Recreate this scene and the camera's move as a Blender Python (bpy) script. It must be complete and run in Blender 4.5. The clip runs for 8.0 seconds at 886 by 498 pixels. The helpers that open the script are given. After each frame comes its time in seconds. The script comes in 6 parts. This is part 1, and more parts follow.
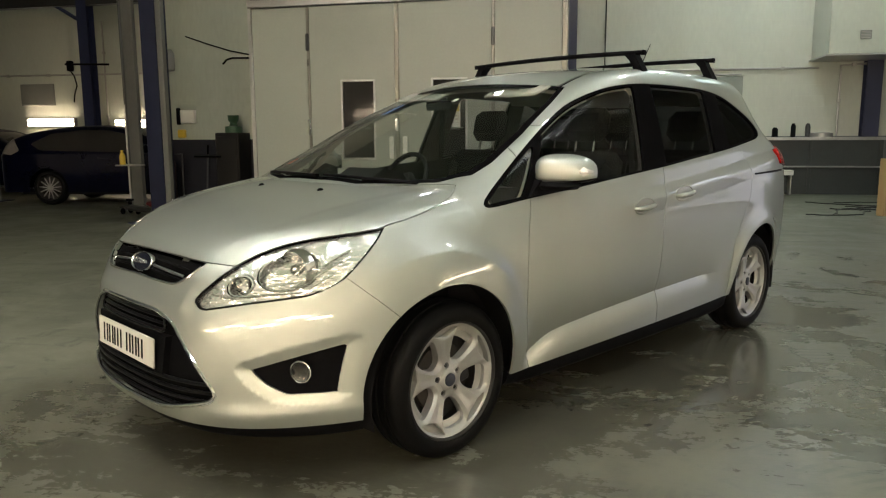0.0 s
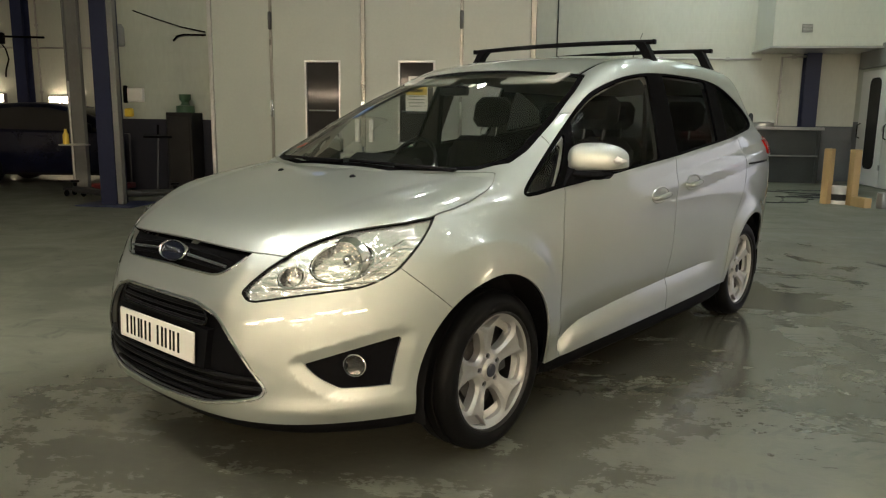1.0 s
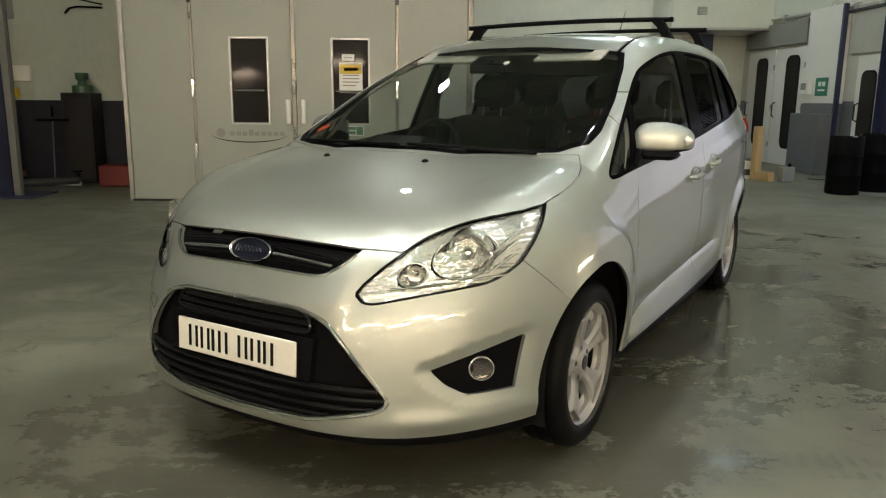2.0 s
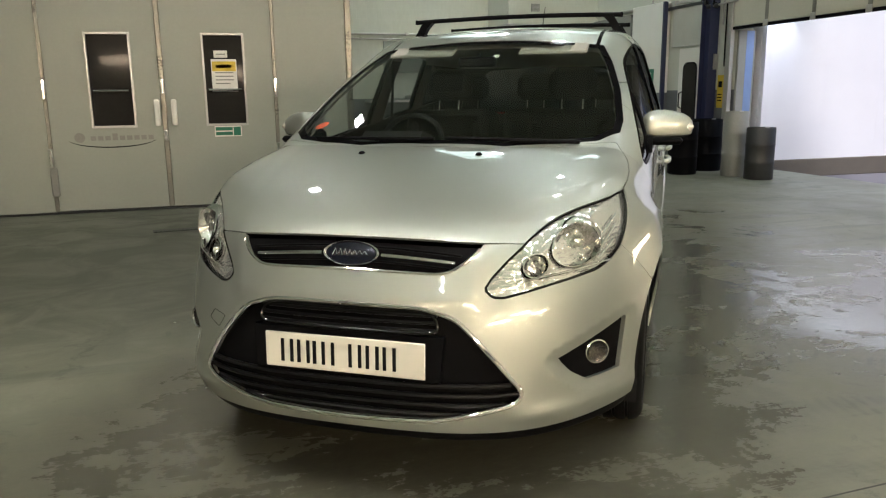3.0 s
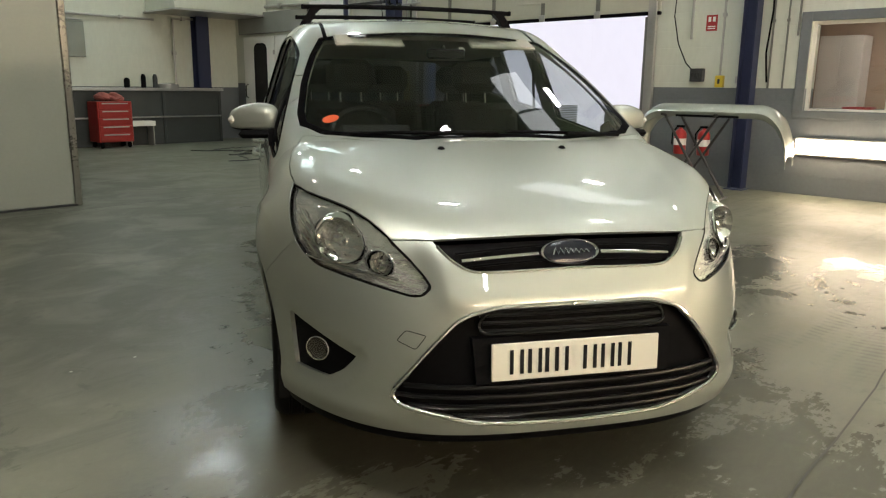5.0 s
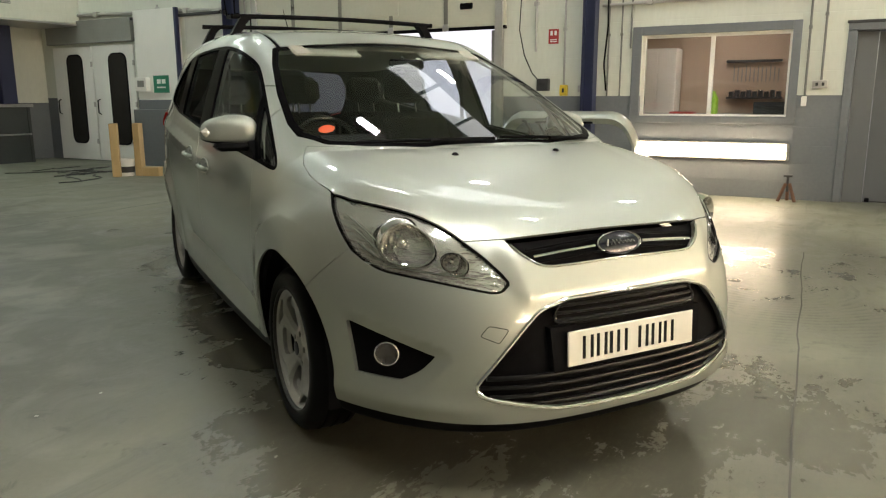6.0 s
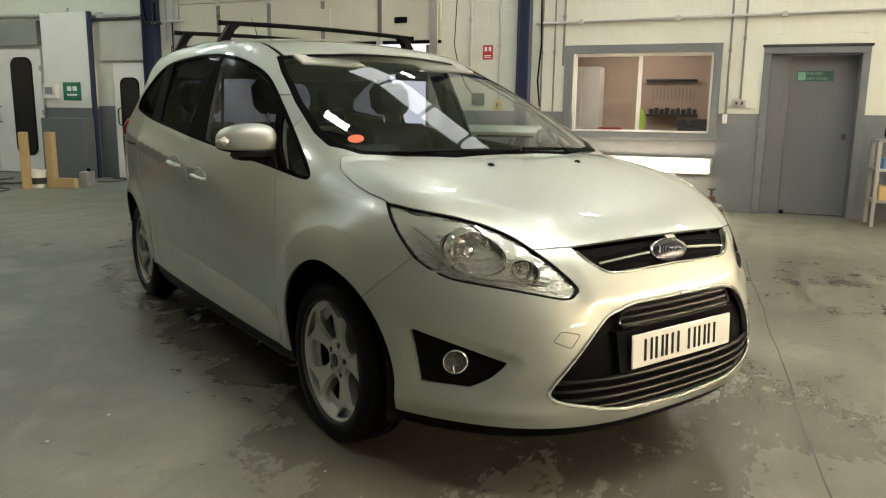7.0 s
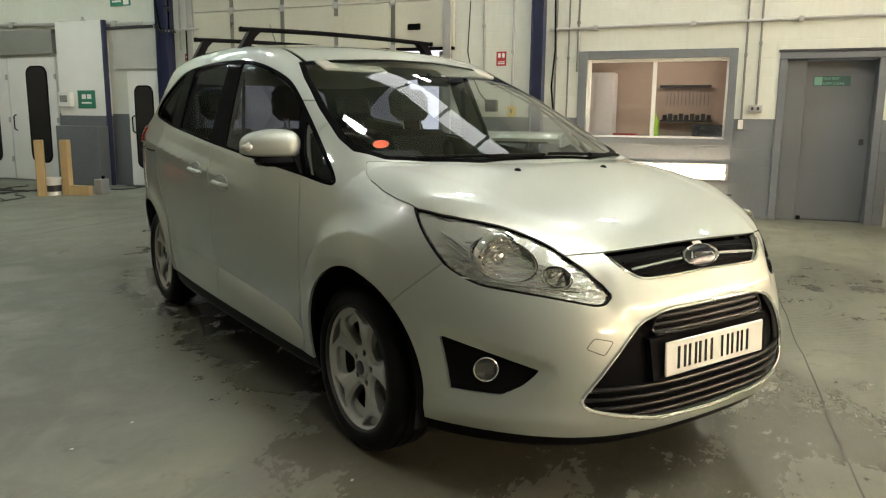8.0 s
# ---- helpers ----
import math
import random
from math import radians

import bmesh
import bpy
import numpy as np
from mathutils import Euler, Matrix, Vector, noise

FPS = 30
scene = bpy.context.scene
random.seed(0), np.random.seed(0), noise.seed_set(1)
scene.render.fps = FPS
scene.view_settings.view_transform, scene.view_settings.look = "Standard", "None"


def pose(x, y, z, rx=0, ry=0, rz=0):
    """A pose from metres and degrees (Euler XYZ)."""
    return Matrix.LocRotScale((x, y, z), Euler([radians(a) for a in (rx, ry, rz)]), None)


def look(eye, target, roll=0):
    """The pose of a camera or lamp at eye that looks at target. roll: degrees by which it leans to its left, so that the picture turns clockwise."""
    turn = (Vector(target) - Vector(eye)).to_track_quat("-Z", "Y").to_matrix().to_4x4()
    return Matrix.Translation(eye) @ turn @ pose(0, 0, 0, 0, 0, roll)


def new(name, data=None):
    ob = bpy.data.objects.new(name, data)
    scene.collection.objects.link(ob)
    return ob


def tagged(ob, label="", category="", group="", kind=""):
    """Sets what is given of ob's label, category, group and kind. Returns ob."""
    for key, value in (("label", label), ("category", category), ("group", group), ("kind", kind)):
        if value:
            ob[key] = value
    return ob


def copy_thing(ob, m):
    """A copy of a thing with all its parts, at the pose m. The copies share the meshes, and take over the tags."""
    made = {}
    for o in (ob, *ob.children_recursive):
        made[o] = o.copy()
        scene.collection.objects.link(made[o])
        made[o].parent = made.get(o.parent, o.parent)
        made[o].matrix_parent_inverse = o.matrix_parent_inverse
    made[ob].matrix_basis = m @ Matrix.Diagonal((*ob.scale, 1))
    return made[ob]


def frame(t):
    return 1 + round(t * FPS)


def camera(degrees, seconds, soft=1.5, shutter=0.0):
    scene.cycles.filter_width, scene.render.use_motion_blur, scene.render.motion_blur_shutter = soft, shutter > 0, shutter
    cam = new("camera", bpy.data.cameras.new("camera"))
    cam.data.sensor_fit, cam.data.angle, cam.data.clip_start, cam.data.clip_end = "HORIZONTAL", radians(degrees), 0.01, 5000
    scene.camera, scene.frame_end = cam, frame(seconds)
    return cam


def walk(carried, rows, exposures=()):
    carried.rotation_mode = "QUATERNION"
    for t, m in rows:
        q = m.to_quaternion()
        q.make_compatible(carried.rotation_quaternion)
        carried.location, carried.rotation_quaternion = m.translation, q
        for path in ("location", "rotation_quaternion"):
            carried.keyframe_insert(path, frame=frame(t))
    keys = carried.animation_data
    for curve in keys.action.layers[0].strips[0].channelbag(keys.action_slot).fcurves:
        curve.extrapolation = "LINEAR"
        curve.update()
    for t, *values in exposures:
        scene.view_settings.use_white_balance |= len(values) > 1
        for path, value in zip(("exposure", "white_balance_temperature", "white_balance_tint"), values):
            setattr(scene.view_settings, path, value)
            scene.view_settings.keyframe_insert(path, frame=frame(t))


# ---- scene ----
cam = camera(61.7, 8.0, soft=1.2)
PATH = [
    (0, (1.296, -3.185, 1.265), (0.855, -1.258, 0.958), -0.3),
    (0.5, (1.202, -3.192, 1.266), (0.78, -1.263, 0.951), -0.1),
    (1, (0.875, -3.207, 1.277), (0.611, -1.256, 0.927), 0.7),
    (1.5, (0.527, -3.145, 1.252), (0.395, -1.183, 0.884), 1.0),
    (1.7, (0.357, -3.099, 1.267), (0.297, -1.137, 0.881), 0.9),
    (3, (-0.803, -2.901, 1.256), (-0.257, -1.02, 0.848), -0.7),
    (3.5, (-1.189, -2.759, 1.267), (-0.368, -0.977, 0.879), -0.3),
    (4, (-1.612, -2.549, 1.272), (-0.538, -0.907, 0.884), -0.6),
    (4.2, (-1.745, -2.418, 1.256), (-0.612, -0.818, 0.861), -1.0),
    (5.3, (-2.447, -1.744, 1.258), (-0.924, -0.518, 0.838), 0.7),
    (5.5, (-2.566, -1.654, 1.25), (-0.98, -0.506, 0.842), 0.1),
    (6, (-2.79, -1.341, 1.241), (-1.073, -0.394, 0.845), -0.1),
    (6.5, (-2.977, -1.04, 1.214), (-1.173, -0.262, 0.837), 0.4),
    (7, (-3.037, -0.883, 1.228), (-1.202, -0.174, 0.869), 0.8),
    (7.5, (-3.055, -0.849, 1.229), (-1.234, -0.099, 0.88), 0.4),
    (8, (-3.036, -0.812, 1.219), (-1.207, -0.079, 0.878), 0.6),
]
walk(cam, [(t, look(eye, target, roll)) for t, eye, target, roll in PATH], exposures=[(0, .27, 6250, 13), (1.5, .22, 6250, 13), (3, .25, 6230, 13), (4, .08, 6230, 13), (5.5, .42, 6400, 13), (6.5, .63, 6450, 14), (8, .72, 6400, 14)])

# ---------------------------------------------------------------- world, sun and lights
world = bpy.data.worlds.new("overcast_sky")
scene.world = world
world.use_nodes = True
sky = world.node_tree.nodes.new("ShaderNodeTexSky")
sky.sky_type, sky.sun_disc = "NISHITA", False
sky.sun_elevation, sky.sun_rotation = radians(60), radians(200)
sky.air_density, sky.dust_density = 1.0, 3.0
back = world.node_tree.nodes["Background"]
world.node_tree.links.new(sky.outputs["Color"], back.inputs["Color"])
back.inputs["Strength"].default_value = .15
sun = new("sun", bpy.data.lights.new("sun", "SUN"))
sun.data.energy, sun.data.angle, sun.data.color = 4.0, radians(12), (1, .96, .9)
sun.matrix_world = look((-6, -16, 30), (0, 0, 0))
# Added lamp, hidden above the gate head, standing in for sky light.
gate_fill = new("gate_fill", bpy.data.lights.new("gate_fill", "AREA"))
gate_fill.data.shape, gate_fill.data.size, gate_fill.data.size_y = "RECTANGLE", 4.2, 1.0
gate_fill.data.energy, gate_fill.data.color = 85, (.86, .92, 1)
gate_fill.matrix_world = look((8.05, 5.6, 2.75), (6.6, 5.5, 1.2))
scene.view_settings.exposure = 0.35

# ---------------------------------------------------------------- helpers for shapes
class Shape:
    """Points and faces gathered for one mesh."""

    def __init__(self):
        self.p, self.f = [], []

    def add(self, points, faces):
        n = len(self.p)
        self.p += [tuple(map(float, q)) for q in points]
        self.f += [tuple(i + n for i in face) for face in faces]
        return self

    def box(self, lo, hi, b=.006, m=None):
        """A box with chamfered edges."""
        lo, hi = np.minimum(lo, hi), np.maximum(lo, hi)
        b = min(b, .45 * float((hi - lo).min()))
        pts, key = [], {}
        for sx in (0, 1):
            for sy in (0, 1):
                for sz in (0, 1):
                    s = (sx, sy, sz)
                    for axis in range(3):
                        q = [(hi[i] if s[i] else lo[i]) + (0 if i == axis else (-b if s[i] else b)) for i in range(3)]
                        key[s, axis] = len(pts)
                        pts.append(q)
        faces = []
        for axis in range(3):
            u, v = (axis + 1) % 3, (axis + 2) % 3
            for side in (0, 1):
                ring = []
                for a, c in ((0, 0), (1, 0), (1, 1), (0, 1)):
                    s = [0, 0, 0]
                    s[axis], s[u], s[v] = side, a, c
                    ring.append(key[tuple(s), axis])
                faces.append(ring if side else ring[::-1])
            for a in (0, 1):
                for c in (0, 1):
                    s0, s1 = [0, 0, 0], [0, 0, 0]
                    s0[u], s0[v], s1[u], s1[v], s1[axis] = a, c, a, c, 1
                    s0, s1 = tuple(s0), tuple(s1)
                    ring = [key[s0, u], key[s1, u], key[s1, v], key[s0, v]]
                    faces.append(ring if a == c else ring[::-1])
        for s in {k[0] for k in key}:
            ring = [key[s, 0], key[s, 1], key[s, 2]]
            faces.append(ring if sum(s) % 2 else ring[::-1])
        if m is not None:
            pts = [m @ Vector(q) for q in pts]
        return self.add(pts, faces)

    def tube(self, path, r, n=10, cap=True, closed=False):
        """A round bar along a path; r may be one radius or one for each point."""
        path = [Vector(q) for q in path]
        rs = [r] * len(path) if np.isscalar(r) else r
        pts, faces, up = [], [], Vector((0, 0, 1))
        for i, q in enumerate(path):
            a, b = path[i - 1 if (i or closed) else 0], path[(i + 1) % len(path) if (closed or i + 1 < len(path)) else i]
            d = (b - a).normalized()
            if abs(d.dot(up)) > .95:
                up = Vector((1, 0, 0)) if abs(d.x) < .9 else Vector((0, 1, 0))
            u = d.cross(up).normalized()
            w = u.cross(d).normalized()
            up = w
            pts += [q + rs[i] * (math.cos(2 * math.pi * k / n) * u + math.sin(2 * math.pi * k / n) * w) for k in range(n)]
        rings = len(path)
        for i in range(rings if closed else rings - 1):
            j = (i + 1) % rings
            faces += [(i * n + k, i * n + (k + 1) % n, j * n + (k + 1) % n, j * n + k) for k in range(n)]
        if cap and not closed:
            faces += [tuple(range(n))[::-1], tuple((rings - 1) * n + k for k in range(n))]
        return self.add(pts, faces)

    def lathe(self, profile, n=40, m=None, closed=False):
        """Turns (radius, height) points about z."""
        m = m or Matrix()
        pts = [m @ Vector((r * math.cos(2 * math.pi * k / n), r * math.sin(2 * math.pi * k / n), h)) for r, h in profile for k in range(n)]
        rows = len(profile)
        faces = [(i * n + k, i * n + (k + 1) % n, (i + 1) % rows * n + (k + 1) % n, (i + 1) % rows * n + k) for i in range(rows if closed else rows - 1) for k in range(n)]
        return self.add(pts, faces)

    def prism(self, ring, a, b):
        """A closed ring of 2D points pushed from a(u, v) to b(u, v)."""
        n = len(ring)
        pts = [a(*q) for q in ring] + [b(*q) for q in ring]
        faces = [tuple(range(n))[::-1], tuple(range(n, 2 * n))]
        faces += [(i, (i + 1) % n, n + (i + 1) % n, n + i) for i in range(n)]
        return self.add(pts, faces)


def mesh_of(name, shape, material, smooth=40, normals=None):
    data = bpy.data.meshes.new(name)
    data.from_pydata(shape.p, [], shape.f)
    data.validate(clean_customdata=False)
    data.update()
    if material:
        data.materials.append(material)
    if normals is not None:
        data.shade_smooth()
        data.normals_split_custom_set_from_vertices(normals)
    else:
        bm = bmesh.new()
        bm.from_mesh(data)
        bmesh.ops.recalc_face_normals(bm, faces=bm.faces)
        bm.to_mesh(data)
        bm.free()
        data.shade_smooth()
        data.set_sharp_from_angle(angle=radians(smooth))
    return data


def part(name, shape, material, parent, label="", at=None, smooth=40):
    ob = new(name, shape if isinstance(shape, bpy.types.Mesh) else mesh_of(name, shape, material, smooth))
    ob.parent = parent
    if at is not None:
        ob.matrix_basis = at
    return tagged(ob, label) if label else ob


def thing(name, label, category, at=None, shape=None, material=None, group="", kind="", smooth=40):
    ob = new(name, mesh_of(name, shape, material, smooth) if shape else None)
    if at is not None:
        ob.matrix_basis = at
    return tagged(ob, label, category, group, kind)


# ---------------------------------------------------------------- materials
def surface(name, colour, rough=.5, metal=0.0, coat=0.0, var=.12, scale=2.5, fine=45.0, bump=.0, rvar=.1, emit=None, strength=0.0, stretch=(1, 1, 1), ior=1.5, spec=.5, blocks=False):
    mat = bpy.data.materials.new(name)
    mat.use_nodes = True
    nt = mat.node_tree
    bsdf = nt.nodes["Principled BSDF"]
    link = nt.links.new
    coord = nt.nodes.new("ShaderNodeTexCoord")
    mapping = nt.nodes.new("ShaderNodeMapping")
    mapping.inputs["Scale"].default_value = stretch
    link(coord.outputs["Object"], mapping.inputs["Vector"])
    n1, n2 = nt.nodes.new("ShaderNodeTexNoise"), nt.nodes.new("ShaderNodeTexNoise")
    n1.inputs["Scale"].default_value, n1.inputs["Detail"].default_value = scale, 6
    n2.inputs["Scale"].default_value, n2.inputs["Detail"].default_value = fine, 3
    for n in (n1, n2):
        link(mapping.outputs["Vector"], n.inputs["Vector"])
    both = nt.nodes.new("ShaderNodeMath")
    both.operation = "MULTIPLY_ADD"
    both.inputs[1].default_value = .4
    half = nt.nodes.new("ShaderNodeMath")
    half.operation, half.inputs[1].default_value = "MULTIPLY", .6
    link(n1.outputs["Fac"], half.inputs[0])
    link(n2.outputs["Fac"], both.inputs[0])
    link(half.outputs[0], both.inputs[2])
    mix = nt.nodes.new("ShaderNodeMix")
    mix.data_type = "RGBA"
    mix.inputs["A"].default_value = (*[c * (1 - 2 * var) for c in colour], 1)
    mix.inputs["B"].default_value = (*[min(1, c * (1 + 2 * var)) for c in colour], 1)
    link(both.outputs[0], mix.inputs["Factor"])
    link(mix.outputs["Result"], bsdf.inputs["Base Color"])
    mr = nt.nodes.new("ShaderNodeMapRange")
    mr.inputs["To Min"].default_value, mr.inputs["To Max"].default_value = max(.02, rough - rvar * 1.5), min(1, rough + rvar * 1.5)
    link(both.outputs[0], mr.inputs["Value"])
    link(mr.outputs["Result"], bsdf.inputs["Roughness"])
    bsdf.inputs["Metallic"].default_value = metal
    bsdf.inputs["Coat Weight"].default_value = coat
    bsdf.inputs["Coat Roughness"].default_value = .04
    bsdf.inputs["IOR"].default_value = ior
    bsdf.inputs["Specular IOR Level"].default_value = spec
    if blocks:
        sep, comb, run = nt.nodes.new("ShaderNodeSeparateXYZ"), nt.nodes.new("ShaderNodeCombineXYZ"), nt.nodes.new("ShaderNodeMath")
        brick, relief = nt.nodes.new("ShaderNodeTexBrick"), nt.nodes.new("ShaderNodeBump")
        link(coord.outputs["Object"], sep.inputs["Vector"])
        link(sep.outputs["X"], run.inputs[0])
        link(sep.outputs["Y"], run.inputs[1])
        link(run.outputs[0], comb.inputs["X"])
        link(sep.outputs["Z"], comb.inputs["Y"])
        link(comb.outputs["Vector"], brick.inputs["Vector"])
        for k, v in (("Scale", 1.0), ("Mortar Size", .006), ("Mortar Smooth", .6), ("Brick Width", .45), ("Row Height", .225)):
            brick.inputs[k].default_value = v
        relief.inputs["Strength"].default_value, relief.inputs["Distance"].default_value = .35, .004
        relief.invert = True
        link(brick.outputs["Fac"], relief.inputs["Height"])
        link(relief.outputs["Normal"], bsdf.inputs["Normal"])
    if bump and not blocks:
        b = nt.nodes.new("ShaderNodeBump")
        b.inputs["Strength"].default_value, b.inputs["Distance"].default_value = bump, .01
        link(both.outputs[0], b.inputs["Height"])
        link(b.outputs["Normal"], bsdf.inputs["Normal"])
    if emit:
        bsdf.inputs["Emission Color"].default_value = (*emit, 1)
        bsdf.inputs["Emission Strength"].default_value = strength
    return mat


def glass(name, tint, ior=1.5, rough=0.0, peak=.9):
    """A thin pane: clear in the middle of the view, with a mirror's gloss by Fresnel."""
    mat = bpy.data.materials.new(name)
    mat.use_nodes = True
    nt = mat.node_tree
    nt.nodes.remove(nt.nodes["Principled BSDF"])
    clear, gloss, mix, face, power, scale = (nt.nodes.new("ShaderNode" + k) for k in ("BsdfTransparent", "BsdfGlossy", "MixShader", "LayerWeight", "Math", "Math"))
    clear.inputs["Color"].default_value = (*tint, 1)
    gloss.inputs["Roughness"].default_value = rough
    face.inputs["Blend"].default_value = .5
    base = ((ior - 1) / (ior + 1)) ** 2 * 1.7
    power.operation, power.inputs[1].default_value = "POWER", 4.5
    scale.operation, scale.inputs[1].default_value, scale.inputs[2].default_value = "MULTIPLY_ADD", peak - base, base
    nt.links.new(face.outputs["Facing"], power.inputs[0])
    nt.links.new(power.outputs[0], scale.inputs[0])
    nt.links.new(scale.outputs[0], mix.inputs[0])
    nt.links.new(clear.outputs[0], mix.inputs[1])
    nt.links.new(gloss.outputs[0], mix.inputs[2])
    nt.links.new(mix.outputs[0], nt.nodes["Material Output"].inputs["Surface"])
    return mat


def floor_surface():
    """Painted concrete, worn, with damp patches and puddles round the washed car, and a zone darkened for weaker light.
    """
    mat = bpy.data.materials.new("wet_concrete")
    mat.use_nodes = True
    nt = mat.node_tree
    bsdf, link = nt.nodes["Principled BSDF"], nt.links.new
    coord = nt.nodes.new("ShaderNodeTexCoord")

    def noise_node(scale, detail, rough=.55, stretch=None, distort=0.0):
        n = nt.nodes.new("ShaderNodeTexNoise")
        n.inputs["Scale"].default_value, n.inputs["Detail"].default_value, n.inputs["Roughness"].default_value, n.inputs["Distortion"].default_value = scale, detail, rough, distort
        if stretch:
            mp = nt.nodes.new("ShaderNodeMapping")
            mp.inputs["Scale"].default_value, mp.inputs["Rotation"].default_value = stretch, (0, 0, radians(-38))
            link(coord.outputs["Object"], mp.inputs["Vector"])
            link(mp.outputs["Vector"], n.inputs["Vector"])
        else:
            link(coord.outputs["Object"], n.inputs["Vector"])
        return n.outputs["Fac"]

    def ramp(src, lo, hi, a=0.0, b=1.0):
        r = nt.nodes.new("ShaderNodeMapRange")
        r.interpolation_type = "SMOOTHSTEP"
        for k, v in zip(("From Min", "From Max", "To Min", "To Max"), (lo, hi, a, b)):
            r.inputs[k].default_value = v
        link(src, r.inputs["Value"])
        return r.outputs["Result"]

    def math_node(op, a, b):
        m = nt.nodes.new("ShaderNodeMath")
        m.operation = op
        for i, v in enumerate((a, b)):
            if isinstance(v, float):
                m.inputs[i].default_value = v
            else:
                link(v, m.inputs[i])
        return m.outputs[0]

    def blend(fac, a, b):
        m = nt.nodes.new("ShaderNodeMix")
        m.data_type = "RGBA"
        link(fac, m.inputs["Factor"])
        for k, v in (("A", a), ("B", b)):
            if isinstance(v, tuple):
                m.inputs[k].default_value = (*v, 1)
            else:
                link(v, m.inputs[k])
        return m.outputs["Result"]

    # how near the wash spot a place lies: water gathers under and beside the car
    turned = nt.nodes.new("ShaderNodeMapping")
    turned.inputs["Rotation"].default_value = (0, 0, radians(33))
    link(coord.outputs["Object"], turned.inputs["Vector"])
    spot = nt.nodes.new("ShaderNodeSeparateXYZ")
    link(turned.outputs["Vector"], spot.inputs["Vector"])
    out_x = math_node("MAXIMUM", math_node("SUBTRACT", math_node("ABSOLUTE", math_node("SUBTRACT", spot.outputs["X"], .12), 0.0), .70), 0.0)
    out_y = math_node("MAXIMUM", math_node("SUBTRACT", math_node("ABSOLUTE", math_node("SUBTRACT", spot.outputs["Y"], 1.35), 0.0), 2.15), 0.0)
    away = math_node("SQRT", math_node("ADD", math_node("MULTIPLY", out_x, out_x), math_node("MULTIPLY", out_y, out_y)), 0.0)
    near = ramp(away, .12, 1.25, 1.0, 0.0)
    axes = nt.nodes.new("ShaderNodeSeparateXYZ")
    link(coord.outputs["Object"], axes.inputs["Vector"])
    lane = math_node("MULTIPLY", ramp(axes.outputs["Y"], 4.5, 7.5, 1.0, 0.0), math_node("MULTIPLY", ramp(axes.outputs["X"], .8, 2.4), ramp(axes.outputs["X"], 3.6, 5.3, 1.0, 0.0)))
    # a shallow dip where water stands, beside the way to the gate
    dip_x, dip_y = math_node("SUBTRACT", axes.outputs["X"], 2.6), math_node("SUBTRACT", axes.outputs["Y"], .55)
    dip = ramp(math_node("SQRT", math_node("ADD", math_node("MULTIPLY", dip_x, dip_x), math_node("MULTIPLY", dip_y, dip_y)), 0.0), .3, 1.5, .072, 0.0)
    big, mid, fine = noise_node(.5, 5, .6), noise_node(1.7, 8, .62, None, .8), noise_node(38, 4)
    smear = noise_node(1.0, 6, .65, (.6, 4.5, 1), .5)
    drips = noise_node(5.5, 8, .68, None, .6)
    speck = noise_node(46, 4, .6)
    ragged = noise_node(13, 7, .7, (1.0, 2.2, 1), 1.2)
    tread = nt.nodes.new("ShaderNodeTexWave")
    tread.wave_type, tread.rings_direction = "RINGS", "Z"
    tread.inputs["Scale"].default_value, tread.inputs["Distortion"].default_value, tread.inputs["Detail"].default_value, tread.inputs["Detail Scale"].default_value = 5.5, 3.0, 3, .8
    turned = nt.nodes.new("ShaderNodeMapping")
    turned.inputs["Location"].default_value = (-2.6, .9, 0)
    link(coord.outputs["Object"], turned.inputs["Vector"])
    link(turned.outputs["Vector"], tread.inputs["Vector"])
    track = math_node("MULTIPLY", ramp(tread.outputs["Fac"], .45, .8), ramp(smear, .47, .60))
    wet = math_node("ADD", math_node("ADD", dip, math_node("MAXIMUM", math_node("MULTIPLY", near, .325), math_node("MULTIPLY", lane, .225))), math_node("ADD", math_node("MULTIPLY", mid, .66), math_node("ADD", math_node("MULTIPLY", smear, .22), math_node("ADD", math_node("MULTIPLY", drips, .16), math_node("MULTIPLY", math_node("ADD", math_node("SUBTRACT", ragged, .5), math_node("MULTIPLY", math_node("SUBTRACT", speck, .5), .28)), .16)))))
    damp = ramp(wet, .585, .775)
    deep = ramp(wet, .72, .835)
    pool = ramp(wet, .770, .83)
    base = blend(ramp(big, .35, .65), (.108, .108, .079), (.176, .177, .130))
    base = blend(ramp(fine, .3, .7, 0.0, .4), base, (.145, .146, .108))
    # Darker zone beyond the car: weaker light there, put into the floor colour.
    dim_zone = math_node("MULTIPLY", math_node("MULTIPLY", ramp(axes.outputs["Y"], .5, 1.9, .25, 1.0), math_node("MULTIPLY", ramp(axes.outputs["X"], -3.4, -2.0, .3, 1.0), ramp(axes.outputs["X"], 1.6, 3.0, 1.0, 0.0))), ramp(mid, .30, .62, .30, .85))
    base = blend(dim_zone, base, (.066, .068, .049))
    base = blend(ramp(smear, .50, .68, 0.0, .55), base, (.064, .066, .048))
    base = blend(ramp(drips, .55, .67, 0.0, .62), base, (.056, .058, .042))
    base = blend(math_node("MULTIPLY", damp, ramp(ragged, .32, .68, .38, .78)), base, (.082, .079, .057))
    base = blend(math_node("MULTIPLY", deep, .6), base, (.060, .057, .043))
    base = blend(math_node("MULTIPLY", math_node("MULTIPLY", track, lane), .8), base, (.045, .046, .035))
    link(base, bsdf.inputs["Base Color"])
    rough = math_node("SUBTRACT", ramp(mid, .3, .7, .46, .58), math_node("ADD", math_node("MULTIPLY", damp, .20), math_node("MULTIPLY", pool, .17)))
    link(rough, bsdf.inputs["Roughness"])
    b = nt.nodes.new("ShaderNodeBump")
